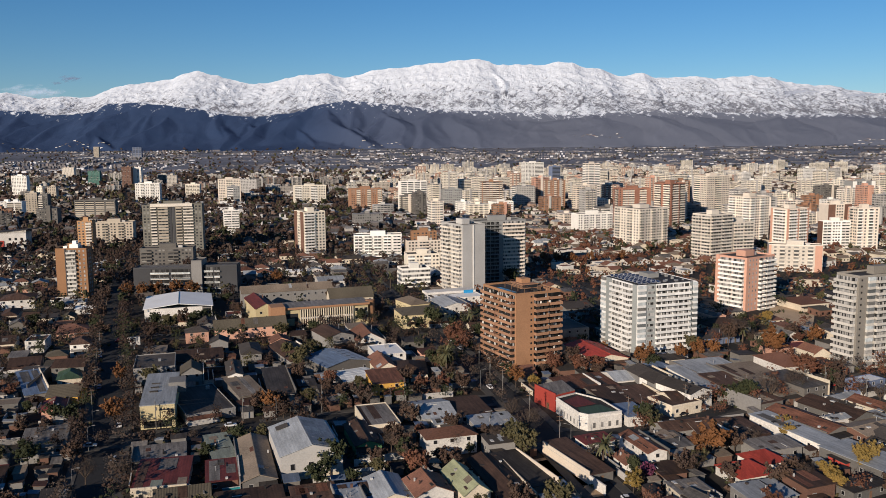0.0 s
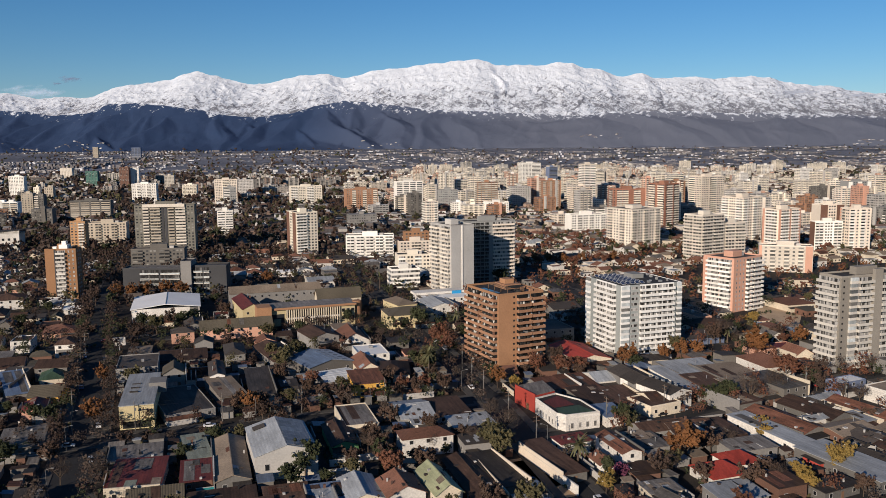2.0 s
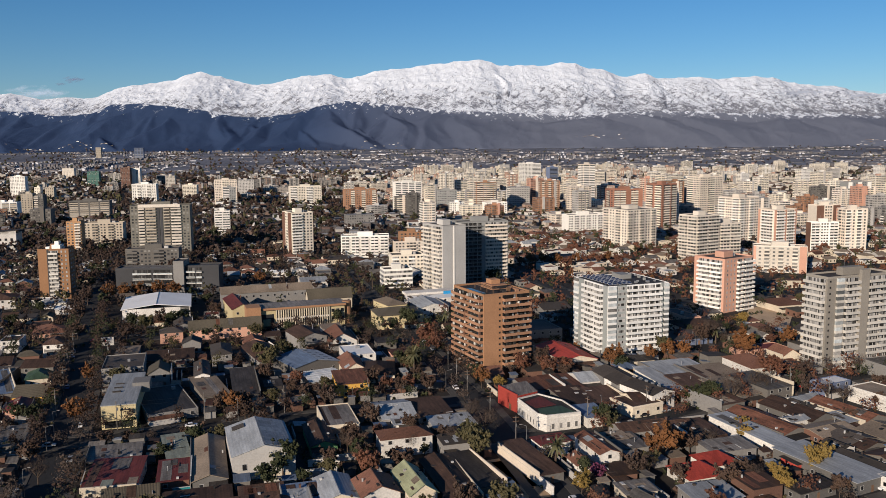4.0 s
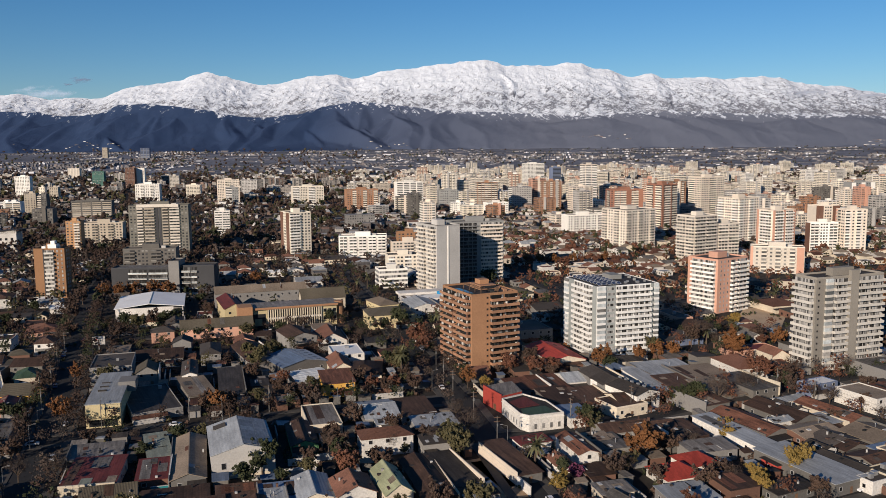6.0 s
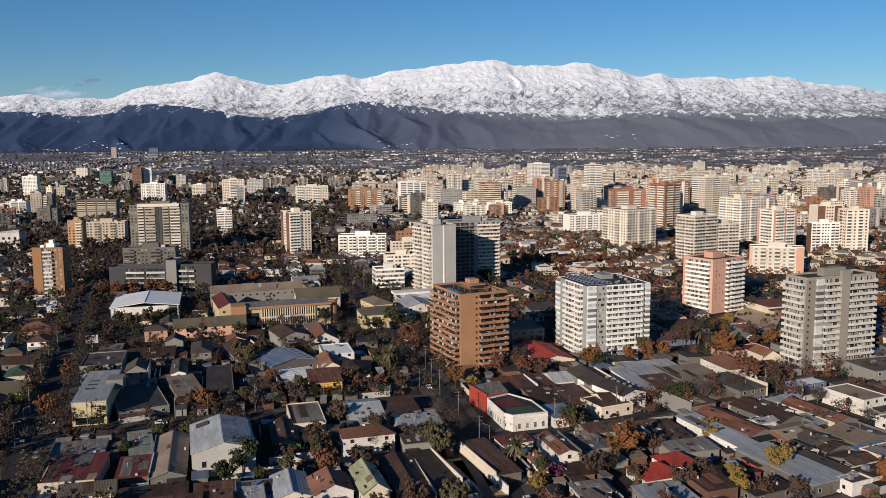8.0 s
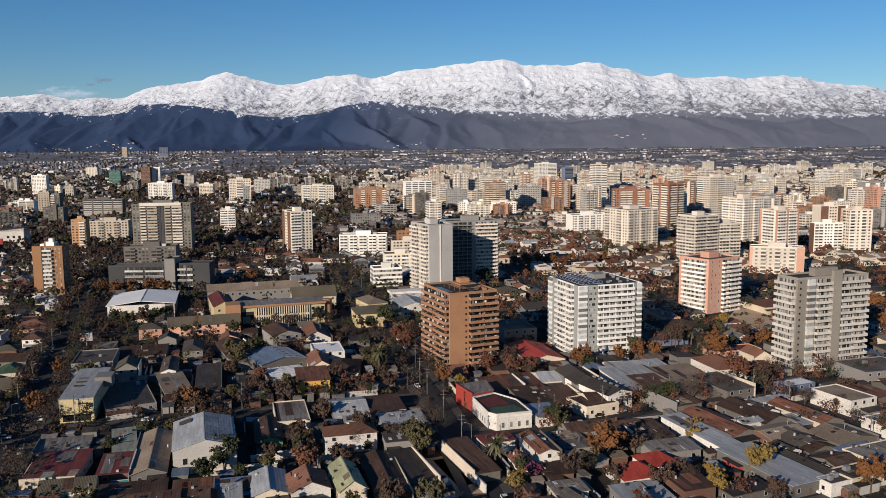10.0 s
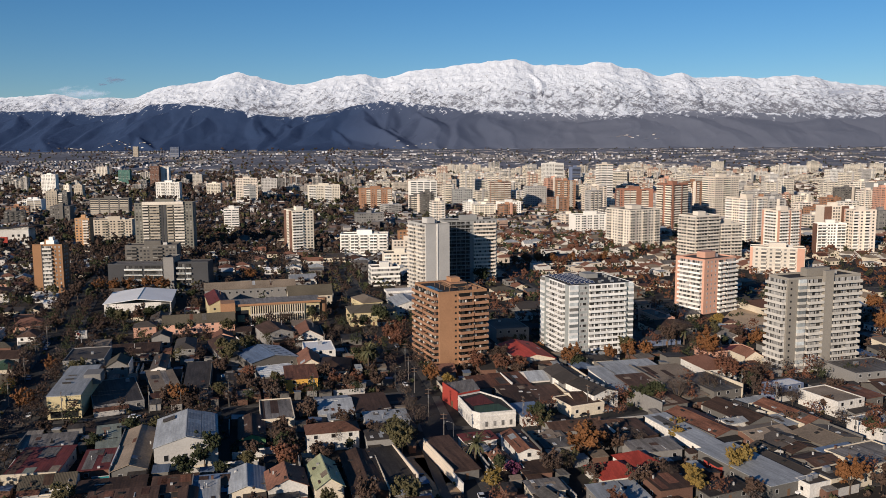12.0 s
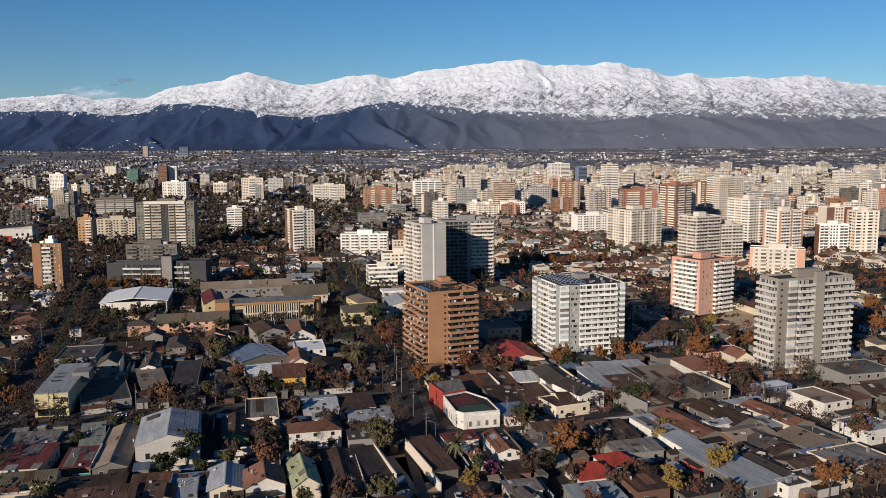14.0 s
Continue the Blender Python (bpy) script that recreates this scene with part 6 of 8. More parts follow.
for i in range(5):
    for x in (2.2, 6.2):
        z = 6.97 - x * 0.202
        part("skylight", Form().slab([(x, -9.4 + i * 4.2, z), (x + 2.0, -9.4 + i * 4.2, z - 0.404), (x + 2.0, -8.4 + i * 4.2, z - 0.404), (x, -8.4 + i * 4.2, z)], 0.05), GLASS, shed_hall)
house(-26.1, 366.7, 13.6, 18.8, 5.5, 17, "flat", "whiteroof", "white")
house(-15.0, 341.4, 14.9, 20.0, 3.6, 5, "hip", "brown", "cream")
house(-26.6, 348.3, 9.4, 20.6, 4.0, 17, "gd", "tile", "cream")
house(-23.6, 319.2, 12.3, 15.0, 5.6, 17, "shed", "rust", "ochre", rise=1.6, plain=True)
house(-23.6, 280.4, 11.6, 23.0, 4.0, 17, "flat", "zinc", "cream")
house(-4.3, 287.7, 12.1, 20.0, 3.2, 17, "gw", "light", "grey")
house(8.6, 289.5, 12.8, 18.1, 3.2, 17, "shed", "brown", "grey")
house(16.5, 274.8, 14.8, 10.4, 3.2, 17, "shed", "light", "grey")
house(-0.9, 275.3, 5.8, 6.0, 2.8, 17, "shed", "light", "white")
house(1.2, 254.9, 16.6, 8.6, 6.2, 17, "hip", "tile", "white", plain=True)
house(-27.0, 261.1, 8.3, 21.6, 3.6, 17, "gd", "brown", "green")
house(-4.6, 217.2, 10.6, 12.5, 4.6, 19, "gd", "tile", "white", rise=2.4, fixed=True)
house(5.8, 220.3, 7.6, 18.2, 4.6, 20, "gd", "lime", "cream", rise=2.6, fixed=True)
house(-16.0, 218.1, 9.7, 16.2, 3.6, 17, "gd", "light", "cream")
house(-25.2, 215.3, 9.2, 11.2, 3.2, 17, "shed", "blue", "grey")
house(-36.0, 216.2, 11.9, 10.1, 2.8, 17, "shed", "brown", "grey")
house(15.6, 226.4, 9.3, 30.0, 3.2, 17, "gd", "brown", "brick")
house(61.7, 246.4, 6.6, 17.2, 5.5, 17, "gd", "rust", "white")
house(55.6, 239.8, 5.4, 7.6, 2.8, 17, "gd", "tile", "white")
house(72.6, 254.0, 9.3, 12.0, 3.2, 17, "shed", "zinc", "grey")
house(69.6, 257.5, 7.7, 6.2, 3.6, 17, "shed", "tan", "grey")
house(79.9, 267.9, 17.6, 10.3, 3.6, 17, "gw", "brown", "grey")
house(88.2, 231.2, 12.4, 11.0, 3.0, 20, "hip", "red", "white", rise=2.6, plain=True)
house(96.3, 239.5, 10.4, 9.5, 3.2, 20, "hip", "red", "white", rise=2.4, plain=True)
house(86.9, 214.2, 13.8, 10.1, 3.6, 17, "shed", "light", "grey")
house(89.3, 267.9, 16.2, 12.9, 3.2, 17, "gw", "brown", "grey")
house(95.6, 261.6, 9.8, 8.3, 3.2, 17, "shed", "dark", "drab")
house(102.9, 249.1, 15.6, 9.1, 3.6, 17, "shed", "zinc", "grey")
house(98.4, 265.5, 12.6, 14.9, 3.2, 17, "shed", "brown", "grey")
house(67.5, 218.2, 9.6, 6.9, 3.2, 17, "shed", "zinc", "cream")
house(75.1, 328.1, 17.9, 13.8, 3.6, 17, "gw", "light", "white")
house(83.2, 319.5, 11.6, 20.8, 6.0, 17, "gd", "slate", "grey")
row_house = house(88.6, 307.0, 11.0, 27.0, 6.3, 29, "gd", "slate", "white", rise=1.6, plain=True, fixed=True, front=False)
for i in range(4):
    gl, _ = window_mesh(0.75, 3.4, GLASS, WALL["white"])
    part("window", gl, None, row_house, at=pose(-4.4 + i * 2.5, -13.504, 1.6))
for i in range(5):
    part("roof_vent", Form().box(1.0, 1.9, -10 + i * 3.4, -9.0 + i * 3.4, 7.1, 8.3), STEEL, row_house)
shop = house(84.8, 293.6, 14.0, 13.0, 4.5, 27, "flat", "brown", "cream", plain=True)
part("cornice", Form().box(-7.15, 7.15, -6.7, -6.504, 3.7, 4.0), WALL["beige"], shop)
house(87.7, 298.7, 11.5, 12.5, 4.0, 17, "gw", "brown", "cream")
house(60.8, 319.8, 12.2, 18.9, 3.2, 17, "shed", "rust", "drab")
house(51.7, 318.3, 14.5, 14.6, 3.2, 17, "shed", "rust", "grey")
house(63.2, 300.9, 11.4, 21.3, 3.2, 17, "shed", "brown", "drab")
house(74.6, 302.4, 11.3, 18.7, 3.2, 17, "shed", "brown", "grey")
house(66.0, 282.4, 8.5, 12.3, 3.8, 17, "shed", "blue", "white", plain=True)
house(106.1, 323.4, 18.0, 27.6, 3.6, 17, "shed", "light", "white")
house(102.1, 334.4, 13.3, 13.1, 3.6, 17, "shed", "light", "cream")
house(126.2, 311.6, 27.8, 20.7, 3.2, 17, "shed", "tan", "drab")
house(112.9, 317.6, 15.0, 18.4, 4.0, 17, "shed", "brown", "brick")
house(126.2, 331.9, 18.6, 21.7, 3.2, 17, "shed", "tan", "drab")
house(112.3, 340.6, 23.9, 19.4, 3.2, 17, "shed", "light", "drab")
house(144.0, 340.8, 14.0, 20.0, 6.0, 17, "hip", "tile", "white")
house(166.8, 363.1, 9.2, 11.3, 4.0, 17, "gd", "tile", "cream")
house(68.6, 365.0, 17.7, 29.1, 4.0, 17, "gd", "red", "cream")
house(145.2, 424.0, 23.1, 20.0, 4.0, 17, "hip", "brown", "cream")
house(133.4, 401.3, 20.4, 16.8, 3.2, 17, "shed", "slate", "blue")
house(141.8, 437.6, 8.7, 23.7, 7.0, 17, "flat", "slate", "pink")
house(160.4, 375.9, 24.4, 9.6, 3.6, 17, "flat", "maroon", "pink")
house(213.9, 481.8, 19.9, 20.0, 4.0, 17, "hip", "tile", "cream")
house(199.6, 496.5, 14.8, 16.4, 4.0, 17, "gw", "slate", "white")
house(60.9, 409.6, 17.0, 22.9, 7.0, 17, "flat", "slate", "grey")
house(75.7, 473.4, 17.4, 20.0, 4.0, 17, "gw", "slate", "grey")
house(63.4, 522.5, 15.9, 20.0, 4.0, 17, "hip", "olive", "cream")
house(-12.6, 443.1, 24.7, 20.0, 7.5, 17, "hip", "olive", "yellow")
house(-17.7, 462.9, 11.7, 20.0, 9.0, 29, "hip", "tan", "yellow")
house(3.7, 473.5, 16.2, 25.6, 6.0, 17, "gd", "light", "white")
house(6.7, 498.2, 32.3, 19.1, 6.0, 17, "flat", "whiteroof", "white")
house(-38.5, 399.9, 13.7, 22.5, 4.0, 17, "gd", "tile", "white")
house(-54.8, 398.1, 14.1, 21.0, 6.0, 29, "gd", "brown", "grey")
house(-185.5, 356.7, 12.5, 15.2, 3.2, 20, "gw", "brown", "white")
house(-79.5, 684.0, 19.6, 20.0, 4.0, 17, "gw", "slate", "cream")
house(-79.9, 572.7, 18.3, 20.0, 4.0, 17, "gw", "light", "white")
house(207.4, 339.3, 25.5, 19.4, 6.0, 17, "flat", "zinc", "grey")
house(-72.0, 215.9, 14.4, 8.3, 3.2, 17, "gw", "olive", "white")
house(-53.4, 214.9, 17.9, 7.5, 2.8, 17, "shed", "brown", "brick")
house(-46.3, 205.6, 17.6, 9.3, 3.2, 17, "shed", "brown", "brick")
house(-28.9, 206.9, 4.5, 8.3, 4.0, 17, "gd", "brown", "grey")
house(-24.5, 210.9, 5.0, 12.2, 3.2, 17, "shed", "light", "grey")
house(68.8, 212.4, 5.9, 6.6, 3.2, 29, "gd", "zinc", "cream")

# white-walled houses of the western quarter
for x, y, w, d, h, kind, roof in ((-294, 650, 11, 9, 4.5, "flat", "whiteroof"), (-284, 661, 10, 9, 3.4, "flat", "light"), (-273, 668, 12, 9, 5.0, "flat", "whiteroof"), (-240, 509, 11, 9, 3.4, "flat", "whiteroof"),
                                  (-226, 498, 13, 9, 3.6, "gw", "light"), (-211, 480, 12, 8, 3.2, "gw", "whiteroof"), (-171, 741, 14, 11, 5.5, "hip", "brown"), (-155, 728, 13, 10, 3.6, "gw", "tile"),
                                  (-112, 613, 12, 9, 3.6, "gw", "whiteroof"), (-98, 622, 11, 9, 3.4, "gd", "light"), (-129, 640, 13, 10, 3.6, "hip", "slate"), (-88, 655, 12, 9, 4.6, "gw", "tile"), (-300, 560, 12, 9, 3.6, "gw", "light"), (-318, 590, 12, 10, 4.4, "hip", "brown")):
    house(x, y, w, d, h, 15, kind, roof, "white", plain=True)
hall = thing("hall", pose(-424, 760, 0, 0, 0, 14), "white flat-roofed hall with a red entrance wall among trees", "hall")
claim(-398, 768, 44, 26, 14, test=False)
part("wall", Form().prism([(0, 0), (34, 0), (34, 22), (0, 22)], -0.5, 17.5), WALL["white"], hall)
part("roof", Form().slab([(-0.4, -0.4, 18.2), (35, -0.4, 21.0), (52, 22.4, 21.0), (-0.4, 22.4, 18.2)], 0.5), ROOF["dark"], hall)
part("gable_wall", Form().slab([(0, 0.2, 17.504), (34.2, 0.2, 17.504), (34.2, 0.2, 20.3), (0, 0.2, 17.6)], 0.2), WALL["white"], hall)
part("entrance_wall", Form().box(4, 15, -0.5, -0.004, 0.2, 11), WALL["red"], hall, "bright red entrance wall")
for i in range(3):
    part("window", Form().box(19 + i * 5, 21.2 + i * 5, -0.08, -0.004, 11.0, 13.2), GLASS, hall)

# the rest of the near blocks
fr = random.Random(5)
ROOFS = ["brown"] * 7 + ["rust"] * 3 + ["zinc"] * 4 + ["light"] * 1 + ["slate"] * 5 + ["olive"] * 3 + ["tile"] * 2 + ["tan"] * 3 + ["dark"] * 4 + ["maroon", "blue"]
WALLS = ["white"] + ["cream"] + ["grey"] * 4 + ["brick"] * 4 + ["drab"] * 4 + ["taupe"] * 2 + ["pink", "beige", "concrete"]
GREEN_SPOTS, LATER = [], []
nearby = 0
for v in np.arange(170, 640, 11.0):
    for u in np.arange(-420, 520, 10.0):
        x, y = from_grid(u + fr.uniform(-1.5, 1.5), v + fr.uniform(-1.5, 1.5))
        if y < 185 or y > 570 or abs(x - 20) > 0.62 * y + 40:
            continue
        w, d = fr.uniform(6.5, 10), fr.uniform(7.5, 11.5)
        dense = (0.75 if x > 30 else 0.58) if x > -60 and y < 420 else (0.6 if x > 0.2 * y else 0.3)
        if fr.random() < dense and claim(x, y, w, d, GRID, 0.3):
            # nearest houses draw darker roofs: shadow there is partly put into the palette
            spec = (fr.choice((2.6, 2.8, 3.0, 3.2, 3.4, 4.8)), GRID + fr.choice((0, 0, 0, 90, 3, -3)), fr.choice(("gw", "gd", "shed", "shed", "shed", "hip", "flat")), fr.choice(("brown", "dark", "brown", "rust", "dark", "slate", "maroon") if y < 245 else ROOFS if x < 60 or y < 372 else ROOFS + ["tan", "tile"] * 6), fr.choice(WALLS if x < 60 or y < 372 else WALLS + ["white", "cream", "cream", "pink"] * 3))
            if y < 372 and nearby < 175:
                house(x, y, w, d, *spec, mark=False, detail=y < 330)
                nearby += 1
            else:
                LATER.append((x, y, w, d, *spec))
        elif claim(x, y, 3, 3, 0):
            GREEN_SPOTS.append((x, y))

# sheds, lean-tos and yard walls in what is left between the houses
sheds = walls_built = 0
for _ in range(12000):
    v, u = fr.uniform(175, 400), fr.uniform(-160, 330)
    x, y = from_grid(u, v)
    if y < 190 or y > 372 or abs(x - 25) > 0.60 * y + 25:
        continue
    w, d = fr.uniform(2.2, 5.0), fr.uniform(2.2, 5.5)
    if sheds < 260 and claim(x, y, w, d, GRID):
        h = fr.uniform(2.1, 3.0)
        rf = fr.choice(("rust", "brown", "zinc", "dark", "slate", "tan", "light", "blue"))
        root = thing("shed", pose(x, y, 0, 0, 0, GRID + fr.choice((0, 0, 90, 180))), f"small yard shed under a {ROOF_WORDS[rf]} lean-to roof", "shed", "sheds in the yards")
        part("wall", wall_form("shed", w, d, h, 0.4), WALL[fr.choice(("grey", "brick", "drab", "taupe"))], root)
        part("roof", roof_form("shed", w, d, h, 0.4, 0.25), ROOF[rf], root)
        sheds += 1
    elif walls_built < 150:
        L, turn = fr.uniform(7, 16), fr.choice((0, 90))
        if claim(x, y, L, 0.6, GRID + turn):
            root = thing("garden_wall", pose(x, y, 0, 0, 0, GRID + turn), "plastered garden wall between two yards", "wall", "walls between the yards")
            m = WALL[fr.choice(("white", "grey", "cream", "brick", "concrete"))]
            part("wall", Form().box(-L / 2, L / 2, -0.1, 0.1, -0.2, 2.1), m, root)
            part("coping", Form().box(-L / 2 - 0.05, L / 2 + 0.05, -0.16, 0.16, 2.104, 2.2), WALL["concrete"], root)
            walls_built += 1


# ---- trees ----
TREE_WORDS = {"orange": "leafy tree with orange autumn foliage", "brown": "thinning tree with brown autumn leaves", "rust": "round tree with rust-red autumn foliage", "green": "dark green evergreen tree",
              "olive": "tree with dull olive-green foliage", "yellow": "spreading tree with yellow-green foliage", "twig": "nearly bare grey winter tree", "magenta": "small tree covered in magenta blossom"}
tr = random.Random(8)
protos = {}


def tree_parts(kind, shape):
    """Trunk with limbs, and a crown of leaf clumps, for a tree ten metres high."""
    r = random.Random(shape * 17 + len(kind) * 5 + ord(kind[0]))
    trunk, crown = Form(), Form()
    fork = r.uniform(2.2, 3.2)
    trunk.tube((0, 0, -0.2), (0.1, 0.05, fork), 0.24, 0.17, 7)
    tall = kind in ("green", "olive") and shape == 0
    tips = []
    for i in range(7 if kind != "twig" else 11):
        a, up = 2 * math.pi * i / 7 + r.uniform(-0.4, 0.4), r.uniform(0.45, 1.1)
        reach = r.uniform(2.0, 3.4) * (0.6 if tall else 1)
        tip = Vector((math.cos(a) * reach, math.sin(a) * reach, fork + up * 5.2))
        mid = Vector((math.cos(a) * reach * 0.45, math.sin(a) * reach * 0.45, fork + up * 2.2))
        trunk.tube((0.1, 0.05, fork - 0.1), mid, 0.13, 0.085, 5).tube(mid, tip, 0.085, 0.03, 5)
        tips += [tip, mid.lerp(tip, 0.6)]
        for _ in range(3 if kind == "twig" else 1):
            q = tip + Vector((r.uniform(-1, 1), r.uniform(-1, 1), r.uniform(0.2, 1.1)))
            trunk.tube(mid.lerp(tip, r.uniform(0.3, 0.9)), q, 0.045, 0.015, 4)
            tips.append(q)
    tips.append(Vector((0, 0, 9)))
    centres = []
    for tip in tips:
        for _ in range({"twig": 3, "brown": 5}.get(kind, 6)):
            centres.append(tip + Vector((r.gauss(0, 0.75), r.gauss(0, 0.75), r.gauss(-0.1, 0.65))))
    for c in centres:
        n = {"twig": 9, "brown": 10}.get(kind, 11)
        rad = r.uniform(0.45, 0.85)
        if kind != "twig":
            # the dense heart of each clump
            k = [c + Vector(v) * rad * r.uniform(0.7, 1.15) for v in ((1, 0, 0), (0, 1, 0), (-1, 0, 0), (0, -1, 0), (0, 0, 1), (0, 0, -1))]
            for i in range(4):
                crown.face(k[i], k[(i + 1) % 4], k[4]).face(k[(i + 1) % 4], k[i], k[5])
        for _ in range(n):
            p = c + Vector((r.gauss(0, 1), r.gauss(0, 1), r.gauss(0, 0.8))) * rad * 0.6
            out = (p - Vector((0, 0, 5.6))).normalized() + Vector((r.gauss(0, 1), r.gauss(0, 1), r.gauss(0, 1))) * 0.42
            a = out.cross(Vector((r.gauss(0, 1), r.gauss(0, 1), r.gauss(0, 1)))).normalized()
            b = a.cross(out).normalized()
            s = r.uniform(0.14, 0.26)
            if kind == "twig":
                a, b = a * 0.5, b * 0.035
            else:
                a, b = a * s * 1.25, b * s
            crown.face(p - a, p + b, p + a, p - b)
    return trunk, crown


def tree(x, y, h, kind):
    shape = tr.randint(0, 2)
    m = pose(x, y, land(x, y), 0, 0, tr.uniform(0, 360)) @ Matrix.Diagonal((h / 10 * tr.uniform(0.9, 1.15),) * 2 + (h / 10, 1))
    key = (kind, shape)
    if key in protos:
        return copy_thing(protos[key], m @ Matrix.Diagonal((*(1 / a for a in protos[key].scale), 1)))
    root = thing("tree", m, TREE_WORDS[kind], "tree", "trees of the streets and yards")
    a, b = tree_parts(kind, shape)
    part("trunk", a, BARK, root)
    part("crown", b, LEAF[kind], root)
    protos[key] = root
    return root


def palm(x, y, h):
    root = thing("palm_tree", pose(x, y, 0, 0, 0, tr.uniform(0, 360)), "tall palm tree with drooping grey-green fronds", "palm tree", "palm trees")
    part("trunk", Form().tube((0, 0, -0.2), (0.1, 0, h * 0.45), 0.42, 0.34, 8).tube((0.1, 0, h * 0.45), (0, 0.1, h * 0.78), 0.34, 0.4, 8), BARK, root)
    r = random.Random(int(x))
    for i in range(44 if y < 345 else 20):
        f = Form()
        a, el = r.uniform(0, 2 * math.pi), r.uniform(-0.7, 1.25)
        L = r.uniform(4.0, 4.9)
        p, d = Vector((0, 0.1, h * 0.78)), Vector((math.cos(a) * math.cos(el), math.sin(a) * math.cos(el), math.sin(el)))
        for s in range(5):
            q = p + d * L / 5
            side = Vector((-math.sin(a), math.cos(a), 0)) * (0.62 * (1 - s / 6))
            f.face(p - side, p, q, q - side * 0.75).face(p, p + side, q + side * 0.75, q)
            p, d = q, (d + Vector((0, 0, -0.22))).normalized()
        part("frond", f, LEAF["palm"], root)


tree(124, 218, 7.2, "brown")
tree(152, 223, 10.4, "orange")
tree(125, 235, 9.6, "yellow")
tree(113, 262, 5.6, "yellow")
tree(109, 219, 7.2, "yellow")
tree(178, 267, 8.8, "rust")
tree(167, 228, 9.6, "brown")
tree(156, 278, 5.6, "brown")
tree(174, 294, 7.2, "brown")
tree(149, 331, 10.8, "rust")
tree(157, 324, 9.6, "brown")
tree(164, 332, 9.9, "twig")
tree(159, 303, 8.0, "twig")
tree(164, 300, 8.0, "twig")
tree(249, 415, 12.6, "orange")
tree(190, 343, 7.2, "twig")
tree(270, 470, 11.7, "orange")
tree(82, 227, 6.4, "brown")
tree(74, 234, 8.0, "twig")
tree(53, 221, 6.4, "yellow")
tree(-34, 235, 11.2, "green")
tree(94, 222, 8.0, "brown")
tree(25, 245, 10.4, "olive")
tree(-134, 332, 8.1, "orange")
tree(-116, 280, 9.6, "orange")
tree(-142, 324, 7.2, "brown")
tree(-131, 280, 8.0, "green")
tree(-63, 291, 8.8, "orange")
tree(-58, 287, 7.2, "brown")
tree(-38, 304, 8.0, "brown")
tree(-31, 299, 8.8, "brown")
tree(-46, 314, 7.2, "brown")
tree(-58, 364, 9.9, "olive")
tree(-63, 352, 10.8, "olive")
tree(-71, 366, 9.0, "olive")
tree(-9, 316, 8.0, "rust")
tree(0, 316, 8.0, "rust")
tree(-5, 431, 12.6, "green")
tree(-45, 442, 9.0, "green")
tree(-13, 418, 9.0, "green")
tree(4, 393, 10.8, "rust")
tree(9, 379, 9.0, "rust")
tree(-0, 344, 11.7, "olive")
tree(-5, 350, 9.0, "green")
tree(18, 405, 9.0, "green")
tree(29, 322, 8.8, "orange")
tree(36, 320, 6.4, "yellow")
tree(24, 283, 8.8, "twig")
tree(28, 267, 10.4, "twig")
tree(47, 343, 9.0, "rust")
tree(55, 347, 9.0, "twig")
tree(58, 338, 9.9, "rust")
tree(66, 342, 8.1, "rust")
tree(88, 354, 9.9, "orange")
tree(90, 347, 7.2, "green")
tree(106, 359, 8.1, "orange")
tree(115, 364, 9.0, "orange")
tree(123, 367, 8.1, "orange")
tree(143, 395, 13.5, "twig")
tree(138, 390, 10.8, "brown")
tree(151, 368, 13.5, "orange")
tree(172, 432, 8.1, "yellow")
tree(179, 388, 9.9, "orange")
tree(69, 275, 8.8, "green")
tree(70, 270, 7.2, "olive")
tree(-17, 254, 7.2, "twig")
tree(-12, 244, 7.2, "brown")
tree(-3, 253, 6.4, "rust")
tree(3, 253, 7.2, "twig")
tree(22, 252, 10.4, "olive")
tree(17, 257, 8.0, "twig")
tree(82, 244, 12.8, "orange")
tree(59, 230, 5.6, "magenta")
tree(70, 231, 8.0, "brown")
tree(92, 251, 7.2, "brown")
tree(100, 256, 7.2, "twig")
tree(115, 271, 5.6, "yellow")
tree(101, 229, 8.0, "brown")
tree(103, 225, 7.2, "twig")
tree(128, 241, 5.6, "olive")
tree(110, 225, 7.2, "yellow")
tree(111, 299, 8.8, "green")
tree(115, 299, 9.6, "green")
tree(106, 302, 6.4, "green")
tree(122, 299, 11.2, "twig")
tree(136, 309, 11.2, "twig")
tree(155, 316, 8.8, "brown")
tree(-115, 245, 8.0, "brown")
tree(-104, 228, 8.8, "twig")
tree(-95, 232, 8.0, "twig")
tree(-74, 247, 5.6, "green")
tree(-97, 259, 5.6, "brown")
tree(-91, 263, 4.8, "brown")
tree(-83, 263, 4.8, "twig")
tree(-74, 268, 4.0, "brown")
tree(-127, 255, 4.0, "green")
tree(-175, 323, 6.4, "twig")
tree(-175, 413, 9.9, "brown")
tree(-193, 454, 10.8, "brown")
tree(-209, 503, 10.8, "brown")
tree(-240, 577, 10.8, "brown")
tree(-262, 643, 10.8, "brown")
tree(-154, 432, 9.9, "green")
tree(-143, 422, 10.8, "olive")
tree(-134, 435, 9.9, "green")
tree(-142, 442, 9.9, "brown")
tree(-130, 442, 9.0, "green")
tree(-147, 406, 8.1, "brown")
tree(-103, 414, 7.2, "olive")
tree(-108, 411, 6.3, "green")
tree(-90, 423, 8.1, "green")
tree(-82, 410, 8.1, "olive")
tree(-222, 438, 8.1, "green")
tree(-222, 470, 9.0, "green")
tree(-192, 426, 8.1, "brown")
tree(-201, 516, 10.5, "orange")
tree(-192, 518, 10.5, "orange")
tree(-185, 525, 10.5, "orange")
tree(-175, 531, 10.5, "orange")
